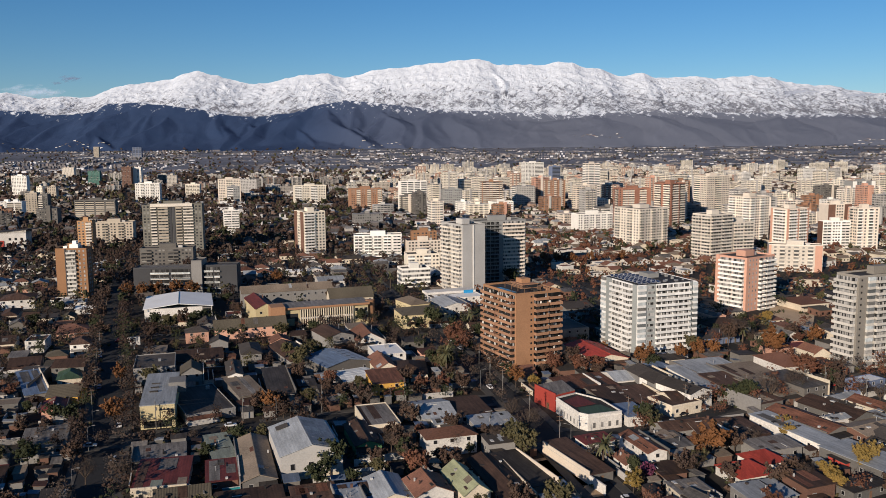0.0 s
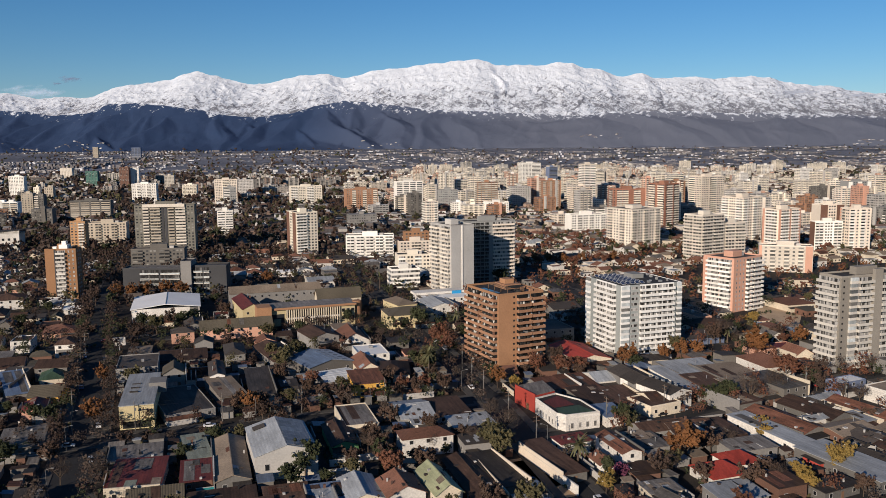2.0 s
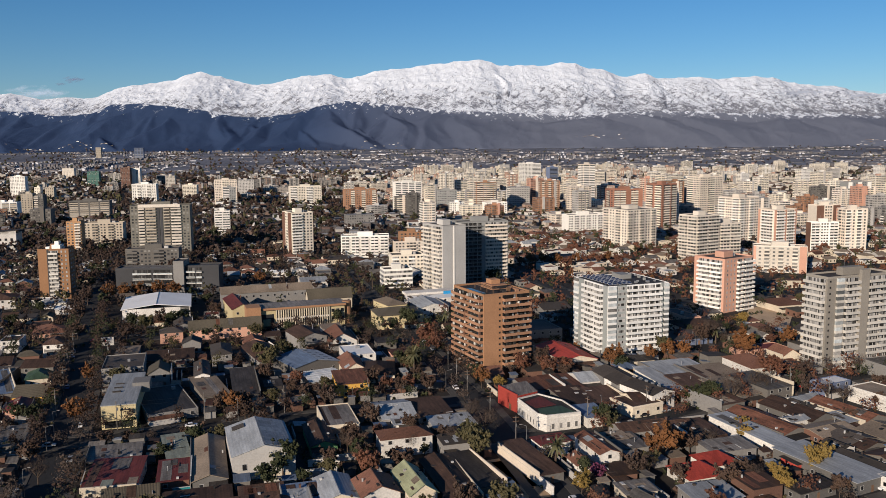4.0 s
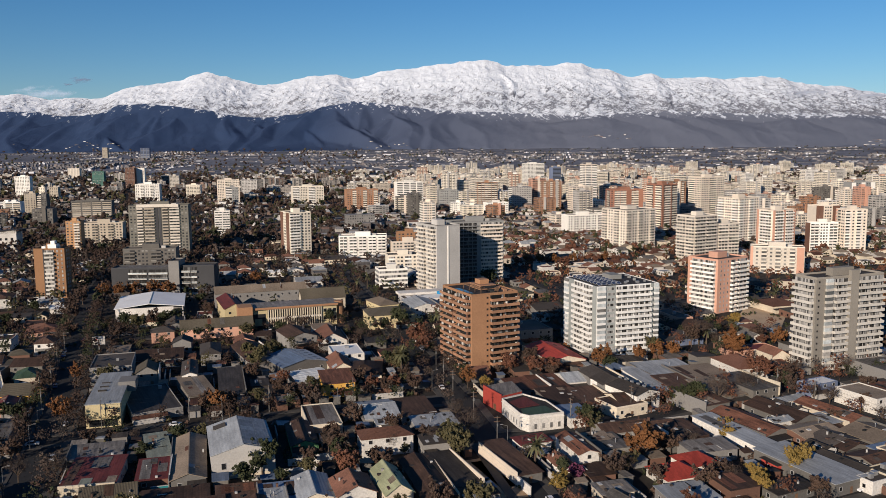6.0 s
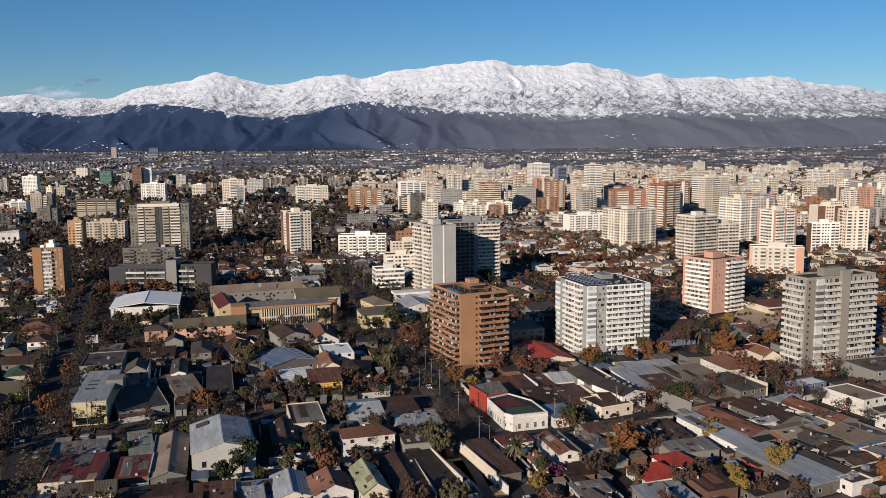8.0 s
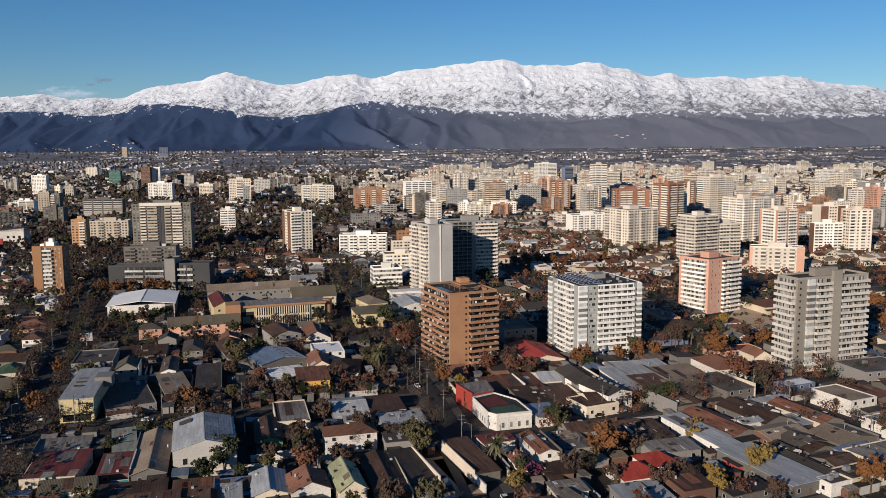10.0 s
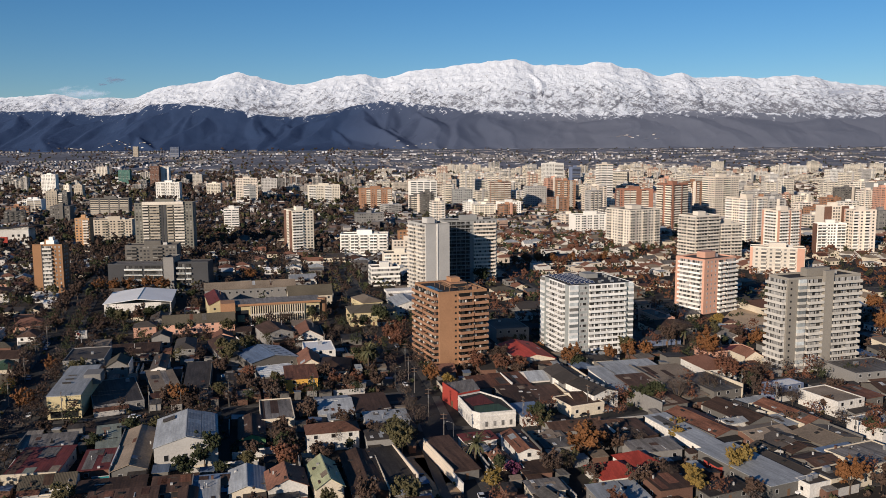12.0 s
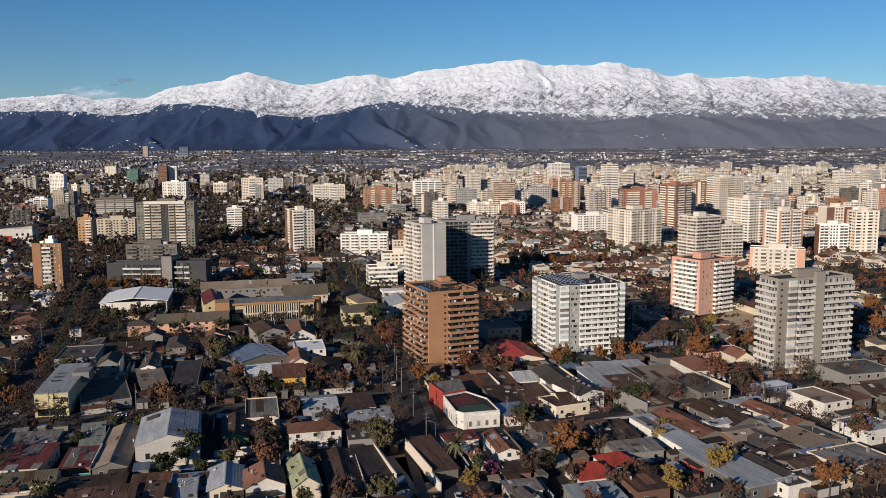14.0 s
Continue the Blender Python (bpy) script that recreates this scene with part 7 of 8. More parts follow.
tree(-162, 524, 10.5, "orange")
tree(-163, 574, 9.9, "green")
tree(-117, 572, 9.9, "orange")
tree(48, 570, 11.7, "green")
tree(82, 664, 9.9, "orange")
tree(92, 660, 9.9, "orange")
tree(104, 656, 9.9, "orange")
tree(120, 662, 9.9, "orange")
tree(133, 667, 9.9, "rust")
tree(146, 667, 9.9, "orange")
tree(163, 669, 9.0, "rust")
tree(74, 651, 9.0, "rust")
tree(85, 657, 9.0, "rust")
tree(98, 656, 9.0, "rust")
tree(111, 650, 9.0, "rust")
tree(127, 665, 8.1, "rust")
tree(138, 661, 9.0, "rust")
tree(154, 663, 8.1, "rust")
tree(-59, 435, 7.2, "twig")
tree(-67, 422, 7.2, "green")
tree(-37, 464, 8.1, "brown")
tree(-24, 408, 7.2, "twig")
tree(-106, 636, 8.1, "brown")
tree(-94, 666, 7.2, "green")
tree(-119, 467, 8.1, "brown")
tree(-134, 501, 7.2, "green")
tree(261, 556, 8.1, "green")
tree(227, 488, 8.1, "olive")
tree(174, 403, 8.1, "brown")
tree(150, 392, 7.2, "twig")
tree(-42, 581, 7.2, "green")
tree(-27, 605, 9.9, "twig")
tree(-12, 579, 7.2, "brown")
tree(296, 579, 8.1, "brown")
palm(1, 339, 13)
palm(48, 239, 10)
palm(-36, 553, 11)
palm(-268, 515, 10)
palm(-262, 518, 10)
palm(147, 396, 9)
palm(14, 433, 10)
palm(216, 488, 11)
palm(-43, 553, 8)
WOODS = []
planted = len(protos) + 150


def wood(x, y, h, kind):
    """A tree of its own while they are few and near; else one of the joined far trees."""
    global planted
    if planted < 285 and y < 400:
        planted += 1
        tree(x, y, h, kind)
    else:
        WOODS.append((x, y, h, 320 if y < 400 else 120 if y < 480 else 60, kind))


for x, y in GREEN_SPOTS:
    if tr.random() < (0.95 if x < 30 else 0.85 if y > 380 else 0.4):
        wood(x, y, tr.uniform(4.5, 9.5), tr.choice(("green", "green", "olive", "brown", "brown", "rust", "brown", "olive")))
# street trees
for nm, pts, wide in STREETS:
    for p, q in zip(pts, pts[1:]):
        p, q = Vector(p), Vector(q)
        L, n = (q - p).length, (q - p).normalized()
        step = 6.5 if wide == 11 else 10
        for i in range(int(L / step)):
            for side in (-1, 1):
                c = p + n * (i * step + tr.uniform(0.2, 0.9) * step) + Vector((-n.y, n.x)) * side * (wide / 2 + 1.6)
                if 26 < c.x < 66 and 258 < c.y < 300:
                    continue
                if 190 < c.y < 620 and abs(c.x - 20) < 0.62 * c.y + 30 and tr.random() < ((0.93 if c.y > 330 else 0.55) if wide == 11 else 0.9 if c.y > 330 else 0.25 if c.x > 60 and c.y < 262 else 0.6):
                    wood(c.x, c.y, tr.uniform(7.5, 12) if wide == 11 else tr.uniform(6, 10), tr.choice(("brown", "twig", "twig", "rust", "brown", "green") if c.y < 400 else ("brown", "rust", "brown", "green")))


# ---- the city beyond: joined carpets of houses and trees ----
mr = random.Random(31)
for v in np.arange(530, 900, 14):
    for u in np.arange(-560, 760, 13):
        x, y = from_grid(u + mr.uniform(-2, 2), v + mr.uniform(-2, 2))
        if y < 565 or y > 880 or abs(x - 20) > 0.6 * y + 20:
            continue
        if mr.random() < (0.6 if x > 0.05 * y else 0.62 if x > -150 else 0.38) and claim(x, y, 10, 10, GRID):
            LATER.append((x, y, mr.uniform(8, 12), mr.uniform(8, 11), mr.choice((2.8, 3.2, 3.4, 4.8)), GRID + mr.choice((0, 90, 0, 5)), mr.choice(("gw", "gd", "hip", "hip", "flat")), mr.choice(("tile", "tile", "tan", "light", "rust", "tan", "tile", "zinc") if x > 0 else ("brown", "slate", "tile", "light", "rust", "zinc", "tile", "light")), mr.choice(("white", "cream", "cream", "white", "beige", "concrete", "white") if x > 0 else ("grey", "white", "white", "white", "brick", "drab", "cream", "cream"))))
        else:
            if x < 0.02 * y:
                WOODS.append((x + mr.uniform(4, 8), y + mr.uniform(3, 8), mr.uniform(8, 14) if x < -170 else mr.uniform(4, 8), 60, mr.choice(("brown", "brown", "brown", "twig", "green", "rust"))))
            WOODS.append((x, y, mr.uniform(3.5, 6.5) if x > 0.05 * y else mr.uniform(4.5, 8.5), 46, mr.choice(("green", "green", "olive", "brown", "brown", "rust"))))


for _ in range(9000):
    y = mr.uniform(320, 900)
    x = 20 + mr.uniform(-0.62, 0.62) * y
    i, j = int(x + 600), int(y - 150)
    if 3 < i < 1196 and not taken[i - 3:i + 4, j - 3:j + 4].any():
        taken[i - 3:i + 4, j - 3:j + 4] = True
        WOODS.append((x, y, mr.uniform(4, 8.5) if x > 0 else mr.uniform(6, 11) if y < 430 else mr.uniform(7, 13) if x < -170 else mr.uniform(3, 7), 60 if y < 520 else 46, mr.choice(("brown", "brown", "green", "olive", "twig", "rust", "brown") if x < 0 else ("brown", "green", "olive", "rust", "brown", "orange"))))


def middle_quarter():
    """Houses past the first few hundred, joined by material."""
    walls, roofs = {}, {}
    for x, y, w, d, h, rot, kind, roof, wall in LATER:
        rise = {"hip": 0.2 * min(w, d), "gw": 0.17 * d, "gd": 0.22 * w, "shed": 0.7}.get(kind, 0)
        a = radians(rot)
        for store, key, f in ((walls, wall, wall_form(kind, w, d, h, rise)), (roofs, roof, roof_form(kind, w, d, h, rise))):
            g = store.setdefault(key, Form())
            i = len(g.v)
            g.v += [(x + p * math.cos(a) - q * math.sin(a), y + p * math.sin(a) + q * math.cos(a), r) for p, q, r in f.v]
            g.f += [tuple(i + k for k in face) for face in f.f]
        # dark openings in the two walls that face the avenue
        g = walls.setdefault("glass", Form())
        for side, L, D in ((0, w, d), (-90 if x > 0 else 90, d, w)):
            b = a + radians(side)
            n = max(1, int(L / 3.2))
            for i in range(n):
                px = -L / 2 + (i + 0.5) * L / n
                pts = [(px - 0.6, -D / 2 - 0.03, 0.9), (px + 0.6, -D / 2 - 0.03, 0.9), (px + 0.6, -D / 2 - 0.03, 2.2), (px - 0.6, -D / 2 - 0.03, 2.2)]
                g.slab([(x + p * math.cos(b) - q * math.sin(b), y + p * math.sin(b) + q * math.cos(b), r) for p, q, r in pts], 0.02)
    for k, f in walls.items():
        m = GLASS if k == "glass" else WALL[k]
        tagged(part("far_house_windows" if k == "glass" else "far_house_walls", f, m), "dark windows of houses across the quarter" if k == "glass" else f"{WALL_WORDS[k]} walls of houses across the quarter", "houses", kind="stuff")
    for k, f in roofs.items():
        tagged(part("far_house_roofs", f, ROOF[k]), f"{ROOF_WORDS[k]} roofs of houses across the quarter", "roofs", kind="stuff")


middle_quarter()


# settlements on the first slopes
FOOTHILL = [(-1940, 3880, 60, 16), (-1760, 3870, 60, 14), (-1640, 3870, 50, 14), (-250, 3850, 90, 16), (700, 3935, 40, 12), (830, 3960, 16, 6), (2050, 3880, 70, 30)]


def carpet():
    """Roofs and walls of the far quarters."""
    walls, roofs, sunny = Form(), Form(), Form()
    made = 0
    while made < 6200:
        y = 860 + 1600 * mr.random() ** 1.1
        x = mr.uniform(-0.66, 0.70) * y
        if mr.random() > (1.0 if x > 0.0 else 0.45) * (1.0 if y < 2300 else 0.6):
            continue
        made += 1
        w, d, h = mr.uniform(7, 13), mr.uniform(7, 12), mr.choice((2.5, 3, 3, 4, 5, 7))
        z, a = land(x, y) - 3, radians(GRID + mr.choice((0, 0, 90, 6)))
        ux, uy = Vector((math.cos(a), math.sin(a))), Vector((-math.sin(a), math.cos(a)))
        c = [Vector((x, y)) + ux * i * w / 2 + uy * j * d / 2 for i, j in ((-1, -1), (1, -1), (1, 1), (-1, 1))]
        (sunny if x > 0.02 * y and y < 2300 else walls).prism([tuple(p) for p in c], z, z + 3 + h)
        e = [(p.x, p.y, z + 3 + h + 0.01) for p in c]
        if mr.random() < 0.6:
            m1, m2 = (c[0] + c[3]) / 2, (c[1] + c[2]) / 2
            r1, r2 = (m1.x, m1.y, z + 5 + h), (m2.x, m2.y, z + 5 + h)
            i = len(roofs.v)
            roofs.v += e + [r1, r2]
            roofs.f += [(i, i + 1, i + 5, i + 4), (i + 2, i + 3, i + 4, i + 5), (i + 1, i + 2, i + 5), (i + 3, i, i + 4)]
        else:
            roofs.prism([tuple(p) for p in c], z + 3 + h + 0.004, z + 3.6 + h)
    for cx, cy, sx, n in FOOTHILL:
        for _ in range(n):
            x, y = cx + mr.gauss(0, sx), cy + mr.uniform(-30, 30)
            z = max(mountain_z(x, y), land(x, y))
            w, h = mr.uniform(7, 18), mr.uniform(1.2, 2.6)
            walls.prism([(x - w / 2, y), (x + w / 2, y), (x + w / 2, y + 8), (x - w / 2, y + 8)], z - 3, z + h)
    # rows of small houses climbing towards the foot of the range
    specks = Form()
    for _ in range(640):
        y = 2380 + 1450 * mr.random()
        x, turn, k = mr.uniform(-0.62, 0.66) * y, radians(GRID + mr.choice((0, 0, 90, 60))), mr.randint(4, 16)
        for i in range(k):
            px, py = x + math.cos(turn) * i * 13 + mr.uniform(-2, 2), y + math.sin(turn) * i * 13 + mr.uniform(-2, 2)
            if py > 3790 or py < 2300:
                continue
            w, h, z = mr.uniform(4, 11) * (3 if mr.random() < 0.04 else 1), mr.uniform(1.2, 3.0), land(px, py) + 1.5
            specks.box(px - w / 2, px + w / 2, py, py + 6, z - 8, z + h)
    # far house palettes greyed: haze painted into wall and roof colours
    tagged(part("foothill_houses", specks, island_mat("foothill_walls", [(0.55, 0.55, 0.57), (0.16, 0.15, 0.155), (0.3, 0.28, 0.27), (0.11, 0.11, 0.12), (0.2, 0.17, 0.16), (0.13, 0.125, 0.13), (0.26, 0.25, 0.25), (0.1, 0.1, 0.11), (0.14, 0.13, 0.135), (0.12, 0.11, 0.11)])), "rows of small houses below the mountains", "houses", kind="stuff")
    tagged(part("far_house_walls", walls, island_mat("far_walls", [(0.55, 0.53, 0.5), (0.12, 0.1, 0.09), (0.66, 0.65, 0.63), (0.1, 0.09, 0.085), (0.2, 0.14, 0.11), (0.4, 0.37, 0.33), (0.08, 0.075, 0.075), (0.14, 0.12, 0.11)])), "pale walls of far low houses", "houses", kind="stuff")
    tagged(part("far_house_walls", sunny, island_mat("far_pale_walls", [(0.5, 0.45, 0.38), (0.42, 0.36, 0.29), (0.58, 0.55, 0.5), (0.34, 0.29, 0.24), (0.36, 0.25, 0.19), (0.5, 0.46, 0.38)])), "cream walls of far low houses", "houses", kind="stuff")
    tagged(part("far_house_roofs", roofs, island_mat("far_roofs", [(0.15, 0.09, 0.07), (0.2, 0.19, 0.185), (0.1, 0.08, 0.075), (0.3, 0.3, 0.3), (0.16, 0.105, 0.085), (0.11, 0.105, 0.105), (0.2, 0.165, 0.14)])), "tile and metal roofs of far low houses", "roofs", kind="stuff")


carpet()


def woods():
    rr = random.Random(77)
    forms = {k: Form() for k in ("green", "brown", "rust", "olive", "twig", "orange")}
    spots = list(WOODS)
    for _ in range(13500):
        y = 720 + 3150 * rr.random() ** 1.25
        x = rr.uniform(-0.68, 0.72) * y
        if y > 2350 and rr.random() < 0.78:
            continue
        if y < 1350 and taken[int(min(1199, max(0, x + 600))), int(min(1199, y - 150))] and abs(x) < 590:
            continue
        spots.append((x, y, rr.uniform(5, 10) if x > -0.1 * y else rr.uniform(7, 14), 28 if y < 1500 else 15, rr.choice(("green", "green", "olive", "brown", "brown", "brown", "twig"))))
    for x, y, h, n, kind in spots:
        z = land(x, y)
        kind = "brown" if kind == "rust" and x < 0 else "rust" if kind == "brown" and x > 40 and y < 1000 else kind
        if kind == "green" and x < -0.1 * y and y > 420 and rr.random() < 0.6:
            kind = "brown"
        s0 = 0.19 if n > 200 else 0.3 if n > 100 else 0.36 if n > 50 else 0.42 if n > 30 else 0.6 if n > 20 else 0.9
        count = 2 if n < 20 else 5 if n < 40 else 10 if n < 100 else 16
        lobes = [(rr.gauss(0, h * 0.17), rr.gauss(0, h * 0.17), h * rr.uniform(0.4, 0.92)) for _ in range(count)]
        for a, b, c in lobes:
            # the dense heart of each clump
            o, r = Vector((x + a, y + b, z + c)), h * rr.uniform(0.12, 0.2) * (2.1 if n < 20 else 1.35 if n < 40 else 0.72 if n < 100 else 0.42)
            spin = Euler((rr.uniform(-0.9, 0.9), rr.uniform(-0.9, 0.9), rr.uniform(0, 6.3)))
            k = [o + (spin.to_matrix() @ Vector((v[0] * (1.7 if n < 20 else 1), v[1], v[2]))) * r * rr.uniform(0.6, 1.15) for v in ((1, 0.3, 0), (-0.3, 1, 0), (-1, -0.3, 0), (0.3, -1, 0), (0, 0, 0.9), (0, 0, -0.8))]
            for i in range(4):
                forms[kind].face(k[i], k[(i + 1) % 4], k[4]).face(k[(i + 1) % 4], k[i], k[5])
        for i in range(n if n > 100 else n // 2 if n > 20 else 2):
            a, b, c = lobes[i % count]
            p = Vector((x + a + rr.gauss(0, h * 0.1), y + b + rr.gauss(0, h * 0.1), z + c + rr.gauss(0, h * 0.09)))
            out = (p - Vector((x, y, z + h * 0.55))).normalized() + Vector((rr.gauss(0, 1), rr.gauss(0, 1), rr.gauss(0, 1))) * 0.4
            a = out.cross(Vector((rr.gauss(0, 1), rr.gauss(0, 1), rr.gauss(0, 1)))).normalized()
            b = a.cross(out).normalized()
            s = s0 * rr.uniform(0.6, 1.3)
            forms[kind].face(p - a * s, p + b * s, p + a * s, p - b * s)
    for k, f in forms.items():
        if f.v:
            tagged(part("distant_trees", f, LEAF["umber" if k == "brown" else k]), {"green": "dark green", "brown": "brown autumn", "rust": "rust-red", "olive": "olive", "twig": "bare grey", "orange": "orange autumn"}[k] + " tree crowns between the houses", "trees", kind="stuff")


woods()


def shrubs():
    """Low bushes and weeds in the yards and along the walls."""
    rr = random.Random(19)
    forms = {k: Form() for k in ("green", "olive", "brown")}
    made = 0
    for _ in range(9000):
        x, y = rr.uniform(-260, 300), rr.uniform(188, 470)
        if made > 1900 or (28 < x < 70 and 255 < y < 300) or abs(x - 25) > 0.6 * y + 20 or taken[int(x + 600), int(y - 150)]:
            continue
        made += 1
        f, h = forms[rr.choice(("green", "olive", "brown", "brown"))], rr.uniform(0.8, 2.6)
        for _ in range(3):
            o, q = Vector((x + rr.gauss(0, h * 0.3), y + rr.gauss(0, h * 0.3), h * rr.uniform(0.25, 0.6))), h * rr.uniform(0.25, 0.42)
            k = [o + Vector(v) * q * rr.uniform(0.7, 1.2) for v in ((1, 0.2, 0), (-0.2, 1, 0), (-1, -0.2, 0), (0.2, -1, 0), (0, 0, 1), (0, 0, -1))]
            for i in range(4):
                f.face(k[i], k[(i + 1) % 4], k[4]).face(k[(i + 1) % 4], k[i], k[5])
        for _ in range(16):
            p = Vector((x + rr.gauss(0, h * 0.42), y + rr.gauss(0, h * 0.42), h * rr.uniform(0.05, 0.9)))
            a = Vector((rr.gauss(0, 1), rr.gauss(0, 1), rr.gauss(0, 1))).normalized()
            b = a.orthogonal().normalized()
            s = rr.uniform(0.16, 0.34)
            f.face(p - a * s, p + b * s, p + a * s, p - b * s)
    for k, f in forms.items():
        tagged(part("shrubs", f, LEAF[k]), {"green": "dark green", "brown": "dry brown", "olive": "olive"}[k] + " bushes and weeds in the yards", "shrubs", kind="stuff")


shrubs()


# ---- street furniture and vehicles ----
POST = mat("dull_grey_steel", (0.15, 0.15, 0.145), 0.6, 0.15)


def street_lamp(x, y, rot):
    root = thing("street_lamp", pose(x, y, 0, 0, 0, rot), "tall galvanised street lamp with a single arm", "street lamp", "street lamps")
    part("pole", Form().tube((0, 0, 0), (0, 0, 8.2), 0.1, 0.06, 7), POST, root)
    part("arm", Form().tube((0, 0, 8.1), (1.8, 0, 8.7), 0.05, 0.04, 6), POST, root)
    part("lamp_head", Form().box(1.6, 2.4, -0.16, 0.16, 8.6, 8.78), WALL["grey"], root)


def power_pole(x, y, rot):
    root = thing("power_pole", pose(x, y, 0, 0, 0, rot), "concrete power pole with crossarms and a transformer", "power pole", "power poles")
    part("pole", Form().tube((0, 0, 0), (0, 0, 10.5), 0.17, 0.11, 8), WALL["drab"], root)
    for z in (8.6, 9.9):
        part("crossarm", Form().box(-1.1, 1.1, -0.07, 0.07, z, z + 0.14), WOOD, root)
    part("transformer", Form().tube((0, -0.35, 7.0), (0, -0.35, 8.0), 0.26, 0.26, 9), POST, root)


CAR_PAINT = {c: mat(c + "_car_paint", rgb, 0.3, 0.05, spec=0.6, rnd=0.1, bump=0.0) for c, rgb in (("white", (0.7, 0.7, 0.7)), ("silver", (0.36, 0.37, 0.38)), ("dark", (0.03, 0.03, 0.035)), ("red", (0.35, 0.03, 0.03)), ("blue", (0.05, 0.09, 0.2)))}
car_first = {}


def car(x, y, rot, paint):
    m = pose(x, y, 0.08, 0, 0, rot)
    if paint in car_first:
        return copy_thing(car_first[paint], m)
    root = thing("car", m, paint + " parked saloon car at the kerb", "car", "parked cars")
    f = Form()
    side = [(-2.15, 0.32), (2.1, 0.32), (2.15, 0.68), (1.95, 0.82), (0.95, 0.92), (0.95, 0.92), (-1.6, 0.96), (-2.1, 0.9), (-2.2, 0.6)]
    i, k = 0, len(side)
    for s in (-0.85, 0.85):
        f.v += [(a, s, b) for a, b in side]
    f.f = [tuple(range(k)), tuple(range(2 * k - 1, k - 1, -1))] + [((j + 1) % k, j, k + j, k + (j + 1) % k) for j in range(k)]
    part("body", f, CAR_PAINT[paint], root)
    g = Form()
    base, top = [(-1.55, 0.94), (1.0, 0.91)], [(-1.15, 1.42), (0.35, 1.42)]
    g.v = [(base[0][0], -0.8, 0.93), (base[1][0], -0.8, 0.91), (base[1][0], 0.8, 0.91), (base[0][0], 0.8, 0.93), (top[0][0], -0.66, 1.42), (top[1][0], -0.66, 1.42), (top[1][0], 0.66, 1.42), (top[0][0], 0.66, 1.42)]
    g.f = [(0, 1, 5, 4), (1, 2, 6, 5), (2, 3, 7, 6), (3, 0, 4, 7), (4, 5, 6, 7)]
    part("glasshouse", g, GLASS, root, "dark glazed cabin")
    part("roof", Form().box(-1.15, 0.36, -0.66, 0.66, 1.421, 1.46), CAR_PAINT[paint], root)
    for a in (-1.35, 1.35):
        for s in (-0.86, 0.68):
            w = part("wheel", Form().tube((a, s, 0.3), (a, s + 0.18, 0.3), 0.31, 0.31, 12), RUBBER, root)
    car_first[paint] = root
    return root


sr = random.Random(14)
for x, y, r in ((-120, 271.5, 0), (-115, 256, 10), (-104.5, 221, 0), (-141.5, 324, 0), (40.7, 255, 180), (14.6, 320, 0), (-152, 352, 0), (-166, 388, 0), (148, 310, 180), (70, 283, 90), (112, 303, 90), (-60, 285, -90), (-20, 297, -90), (136, 392, 0)):
    street_lamp(x, y, r)
WIRES = Form()
for pts in ([(15.5, 352), (19, 330), (23, 313), (30.5, 285), (37.5, 258)], [(-128, 290), (-140, 322), (-152, 352), (-163, 382)], [(64, 277), (88, 291.5), (115, 304), (143, 317.5)], [(150, 315), (157, 297), (170, 262), (178, 240)], [(-100, 276), (-72, 285), (-45, 293.5), (-15, 303)]):
    for i, (x, y) in enumerate(pts):
        q = pts[min(i + 1, len(pts) - 1)]
        p = pts[max(0, i - 1)]
        ang = math.degrees(math.atan2(q[1] - p[1], q[0] - p[0]))
        power_pole(x, y, ang + 90)
    for (x0, y0), (x1, y1) in zip(pts, pts[1:]):
        for z in (8.75, 10.05):
            prev = None
            for s in range(7):
                a = s / 6
                c = (x0 + (x1 - x0) * a, y0 + (y1 - y0) * a, z - 2.4 * a * (1 - a))
                if prev:
                    WIRES.tube(prev, c, 0.018, 0.018, 4)
                prev = c
tagged(part("power_lines", WIRES, RUBBER), "black power lines strung between street poles", "cables", kind="stuff")
for nm, pts, wide in STREETS:
    for p, q in zip(pts, pts[1:]):
        p, q = Vector(p), Vector(q)
        L, n = (q - p).length, (q - p).normalized()
        ang = math.degrees(math.atan2(n.y, n.x))
        for i in range(int(L / 9)):
            c = p + n * (i * 9 + 4) + Vector((-n.y, n.x)) * sr.choice((-1, 1)) * (wide / 2 - 1.1)
            if 200 < c.y < 430 and abs(c.x - 25) < 0.55 * c.y + 10 and sr.random() < 0.22:
                car(c.x, c.y, ang + sr.choice((0, 180)), sr.choice(("white", "silver", "dark", "white", "red", "blue")))
for i in range(7):
    car(212 + i * 3.0, 352 + i * 1.1, 105, sr.choice(("white", "silver", "dark")))


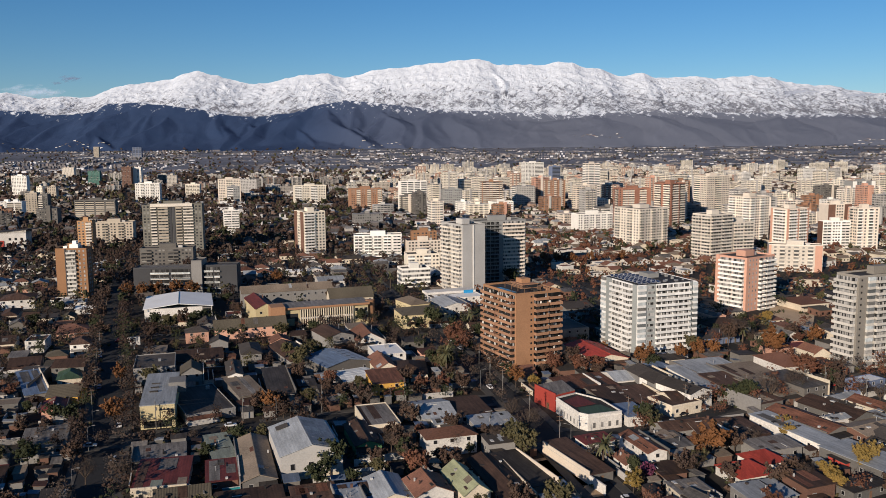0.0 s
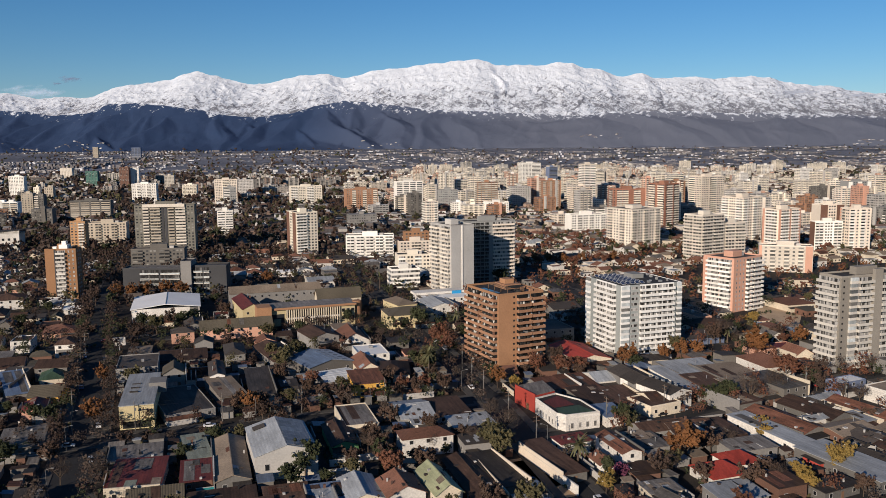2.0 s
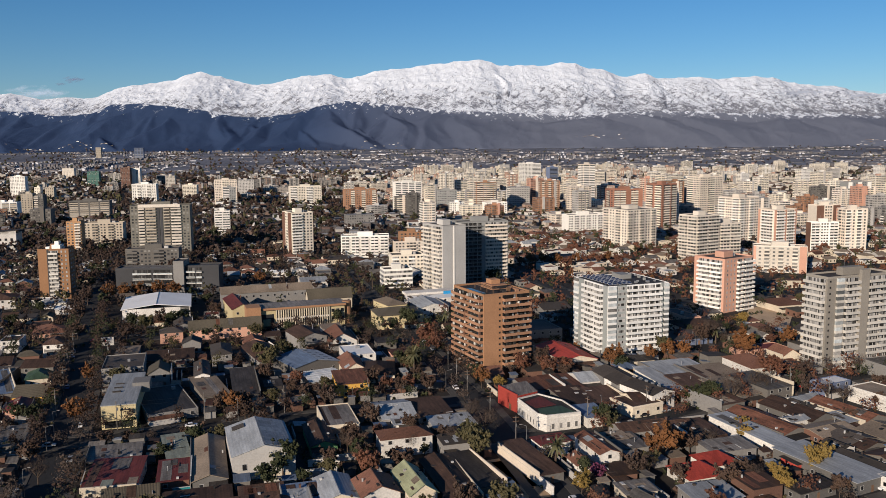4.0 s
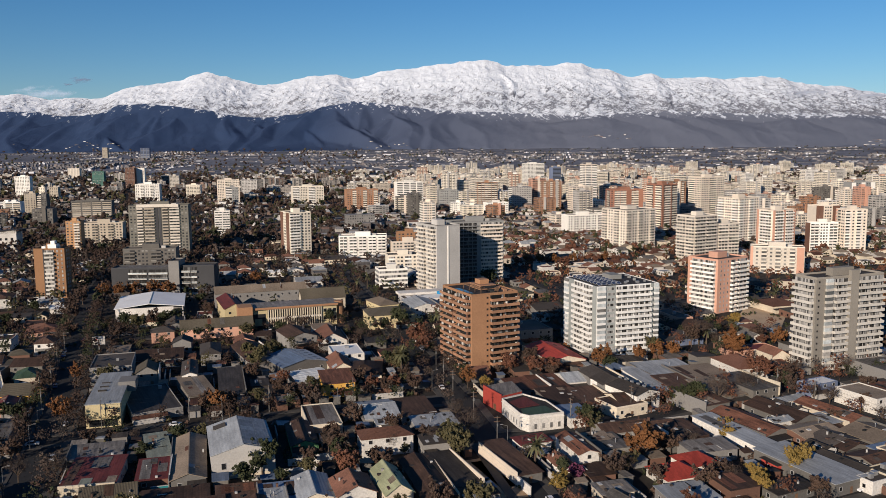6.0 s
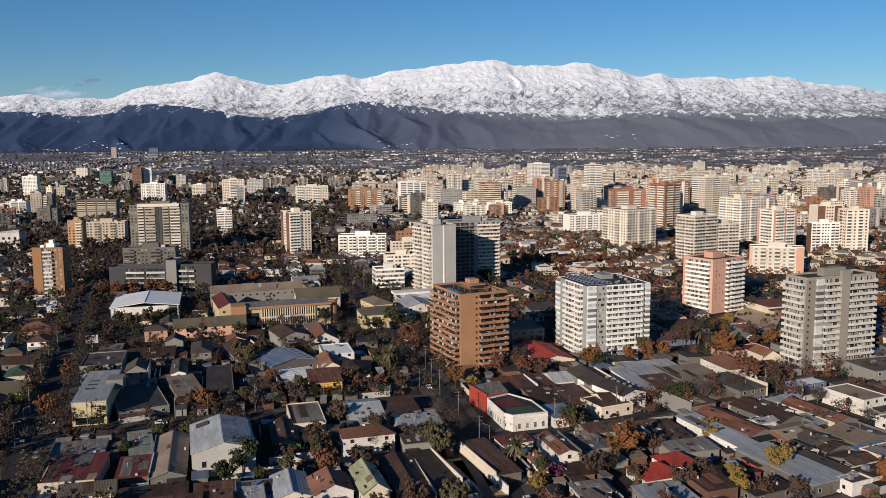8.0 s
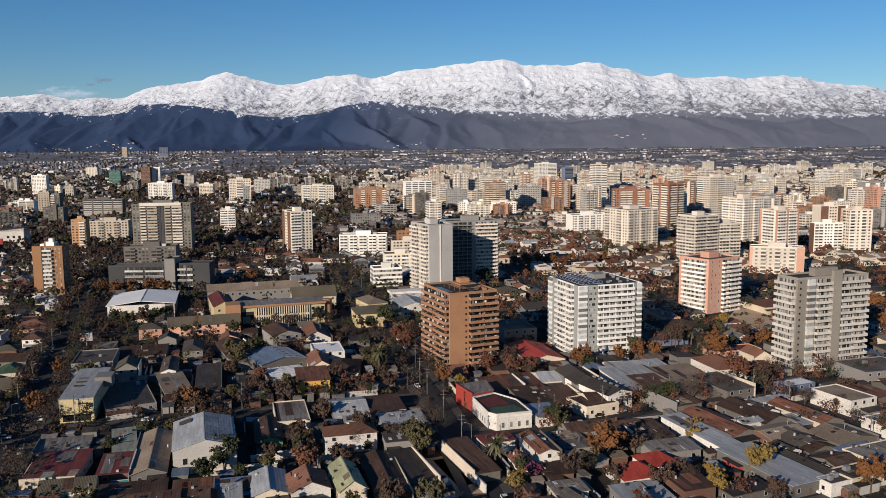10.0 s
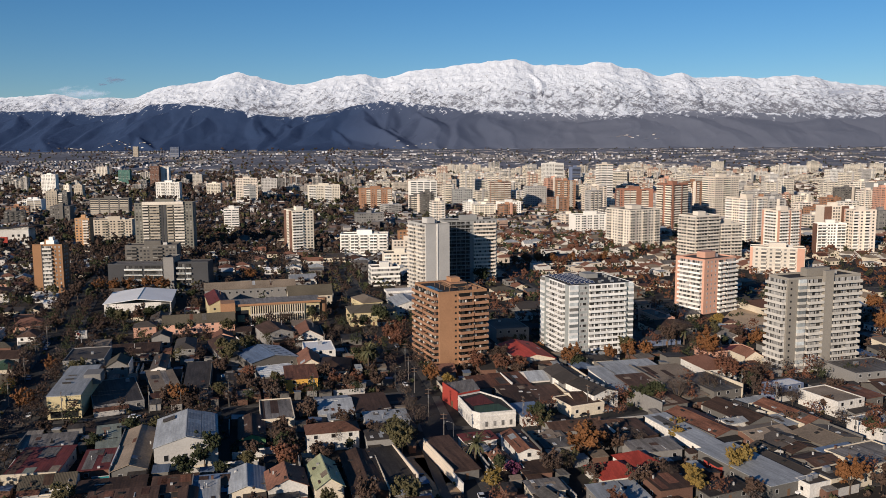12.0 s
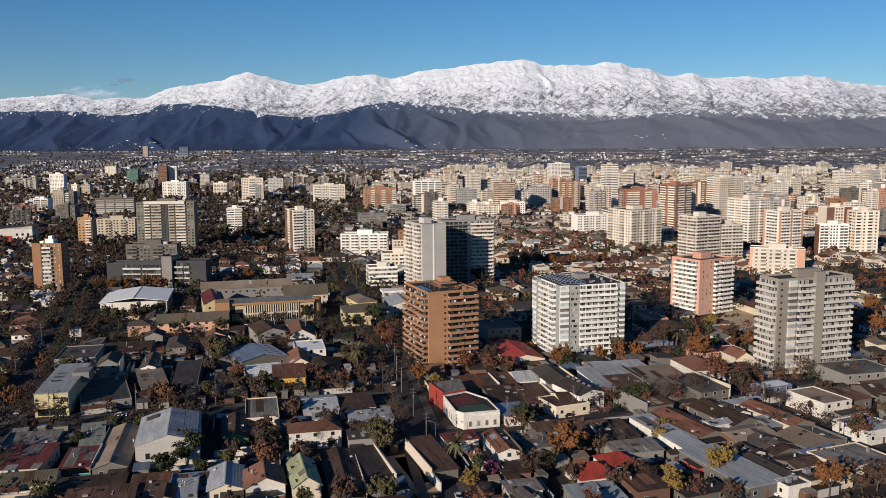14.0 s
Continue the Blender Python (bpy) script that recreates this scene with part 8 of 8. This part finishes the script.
# ---- thin clouds low over the range ----
def cloud_mat(name, tint, thick):
    """Vapour that thins out towards its ragged edge."""
    m = bpy.data.materials.new(name)
    m.use_nodes = True
    n, l = m.node_tree.nodes, m.node_tree.links
    d, t, x = n.new("ShaderNodeBsdfDiffuse"), n.new("ShaderNodeBsdfTransparent"), n.new("ShaderNodeMixShader")
    d.inputs["Color"].default_value = (*tint, 1)
    tc, size, no = n.new("ShaderNodeTexCoord"), n.new("ShaderNodeVectorMath"), n.new("ShaderNodeTexNoise")
    size.operation = "LENGTH"
    l.new(tc.outputs["Object"], size.inputs[0])
    no.inputs["Scale"].default_value, no.inputs["Detail"].default_value, no.inputs["Roughness"].default_value = 2.2, 6, 0.6
    l.new(tc.outputs["Object"], no.inputs["Vector"])
    edge, fade = n.new("ShaderNodeMath"), n.new("ShaderNodeMapRange")
    edge.operation = "MULTIPLY_ADD"
    edge.inputs[1].default_value = -2.6
    l.new(no.outputs["Fac"], edge.inputs[0])
    l.new(size.outputs["Value"], edge.inputs[2])
    fade.inputs["From Min"].default_value, fade.inputs["From Max"].default_value = -0.40, -1.25
    fade.inputs["To Min"].default_value, fade.inputs["To Max"].default_value = 0.0, thick
    l.new(edge.outputs[0], fade.inputs["Value"])
    l.new(fade.outputs[0], x.inputs[0])
    l.new(t.outputs[0], x.inputs[1])
    l.new(d.outputs[0], x.inputs[2])
    l.new(x.outputs[0], n["Material Output"].inputs[0])
    return m


WISP, VAPOUR = cloud_mat("grey_wisp", (0.13, 0.15, 0.24), 0.75), cloud_mat("white_vapour", (0.36, 0.43, 0.55), 0.7)
GREY_VAPOUR = cloud_mat("grey_vapour", (0.24, 0.27, 0.34), 0.85)


def cloud(x, y, z, wide, tall, m, label):
    """A thin lens of vapour, hollow towards the back."""
    f, ring, seg = Form(), 7, 24
    for j in range(ring + 1):
        for k in range(seg):
            w, u = 2 * math.pi * k / seg, j / ring
            f.v.append((u * math.cos(w), 0.3 * (u * u - 1), u * math.sin(w)))
    f.f = [(j * seg + k, j * seg + (k + 1) % seg, (j + 1) * seg + (k + 1) % seg, (j + 1) * seg + k) for j in range(ring) for k in range(seg)]
    ob = part("cloud", f, m, at=pose(x, y, z) @ Matrix.Diagonal((wide / 2, 30, tall / 2, 1)))
    ob.visible_shadow = False
    tagged(ob, label, "cloud", "thin clouds over the mountains", kind="stuff")


cloud(-2130, 4800, 480, 150, 44, WISP, "small grey wisp of cloud above the range")
cloud(-2200, 4790, 455, 70, 20, WISP, "small grey wisp of cloud above the range")
cloud(-2400, 4890, 405, 420, 110, VAPOUR, "thin white cloud along the ridge")
cloud(1840, 4380, 352, 330, 70, GREY_VAPOUR, "thin grey cloud lying along the snow slopes")
cloud(2160, 4380, 334, 320, 50, GREY_VAPOUR, "thin grey cloud lying along the snow slopes")
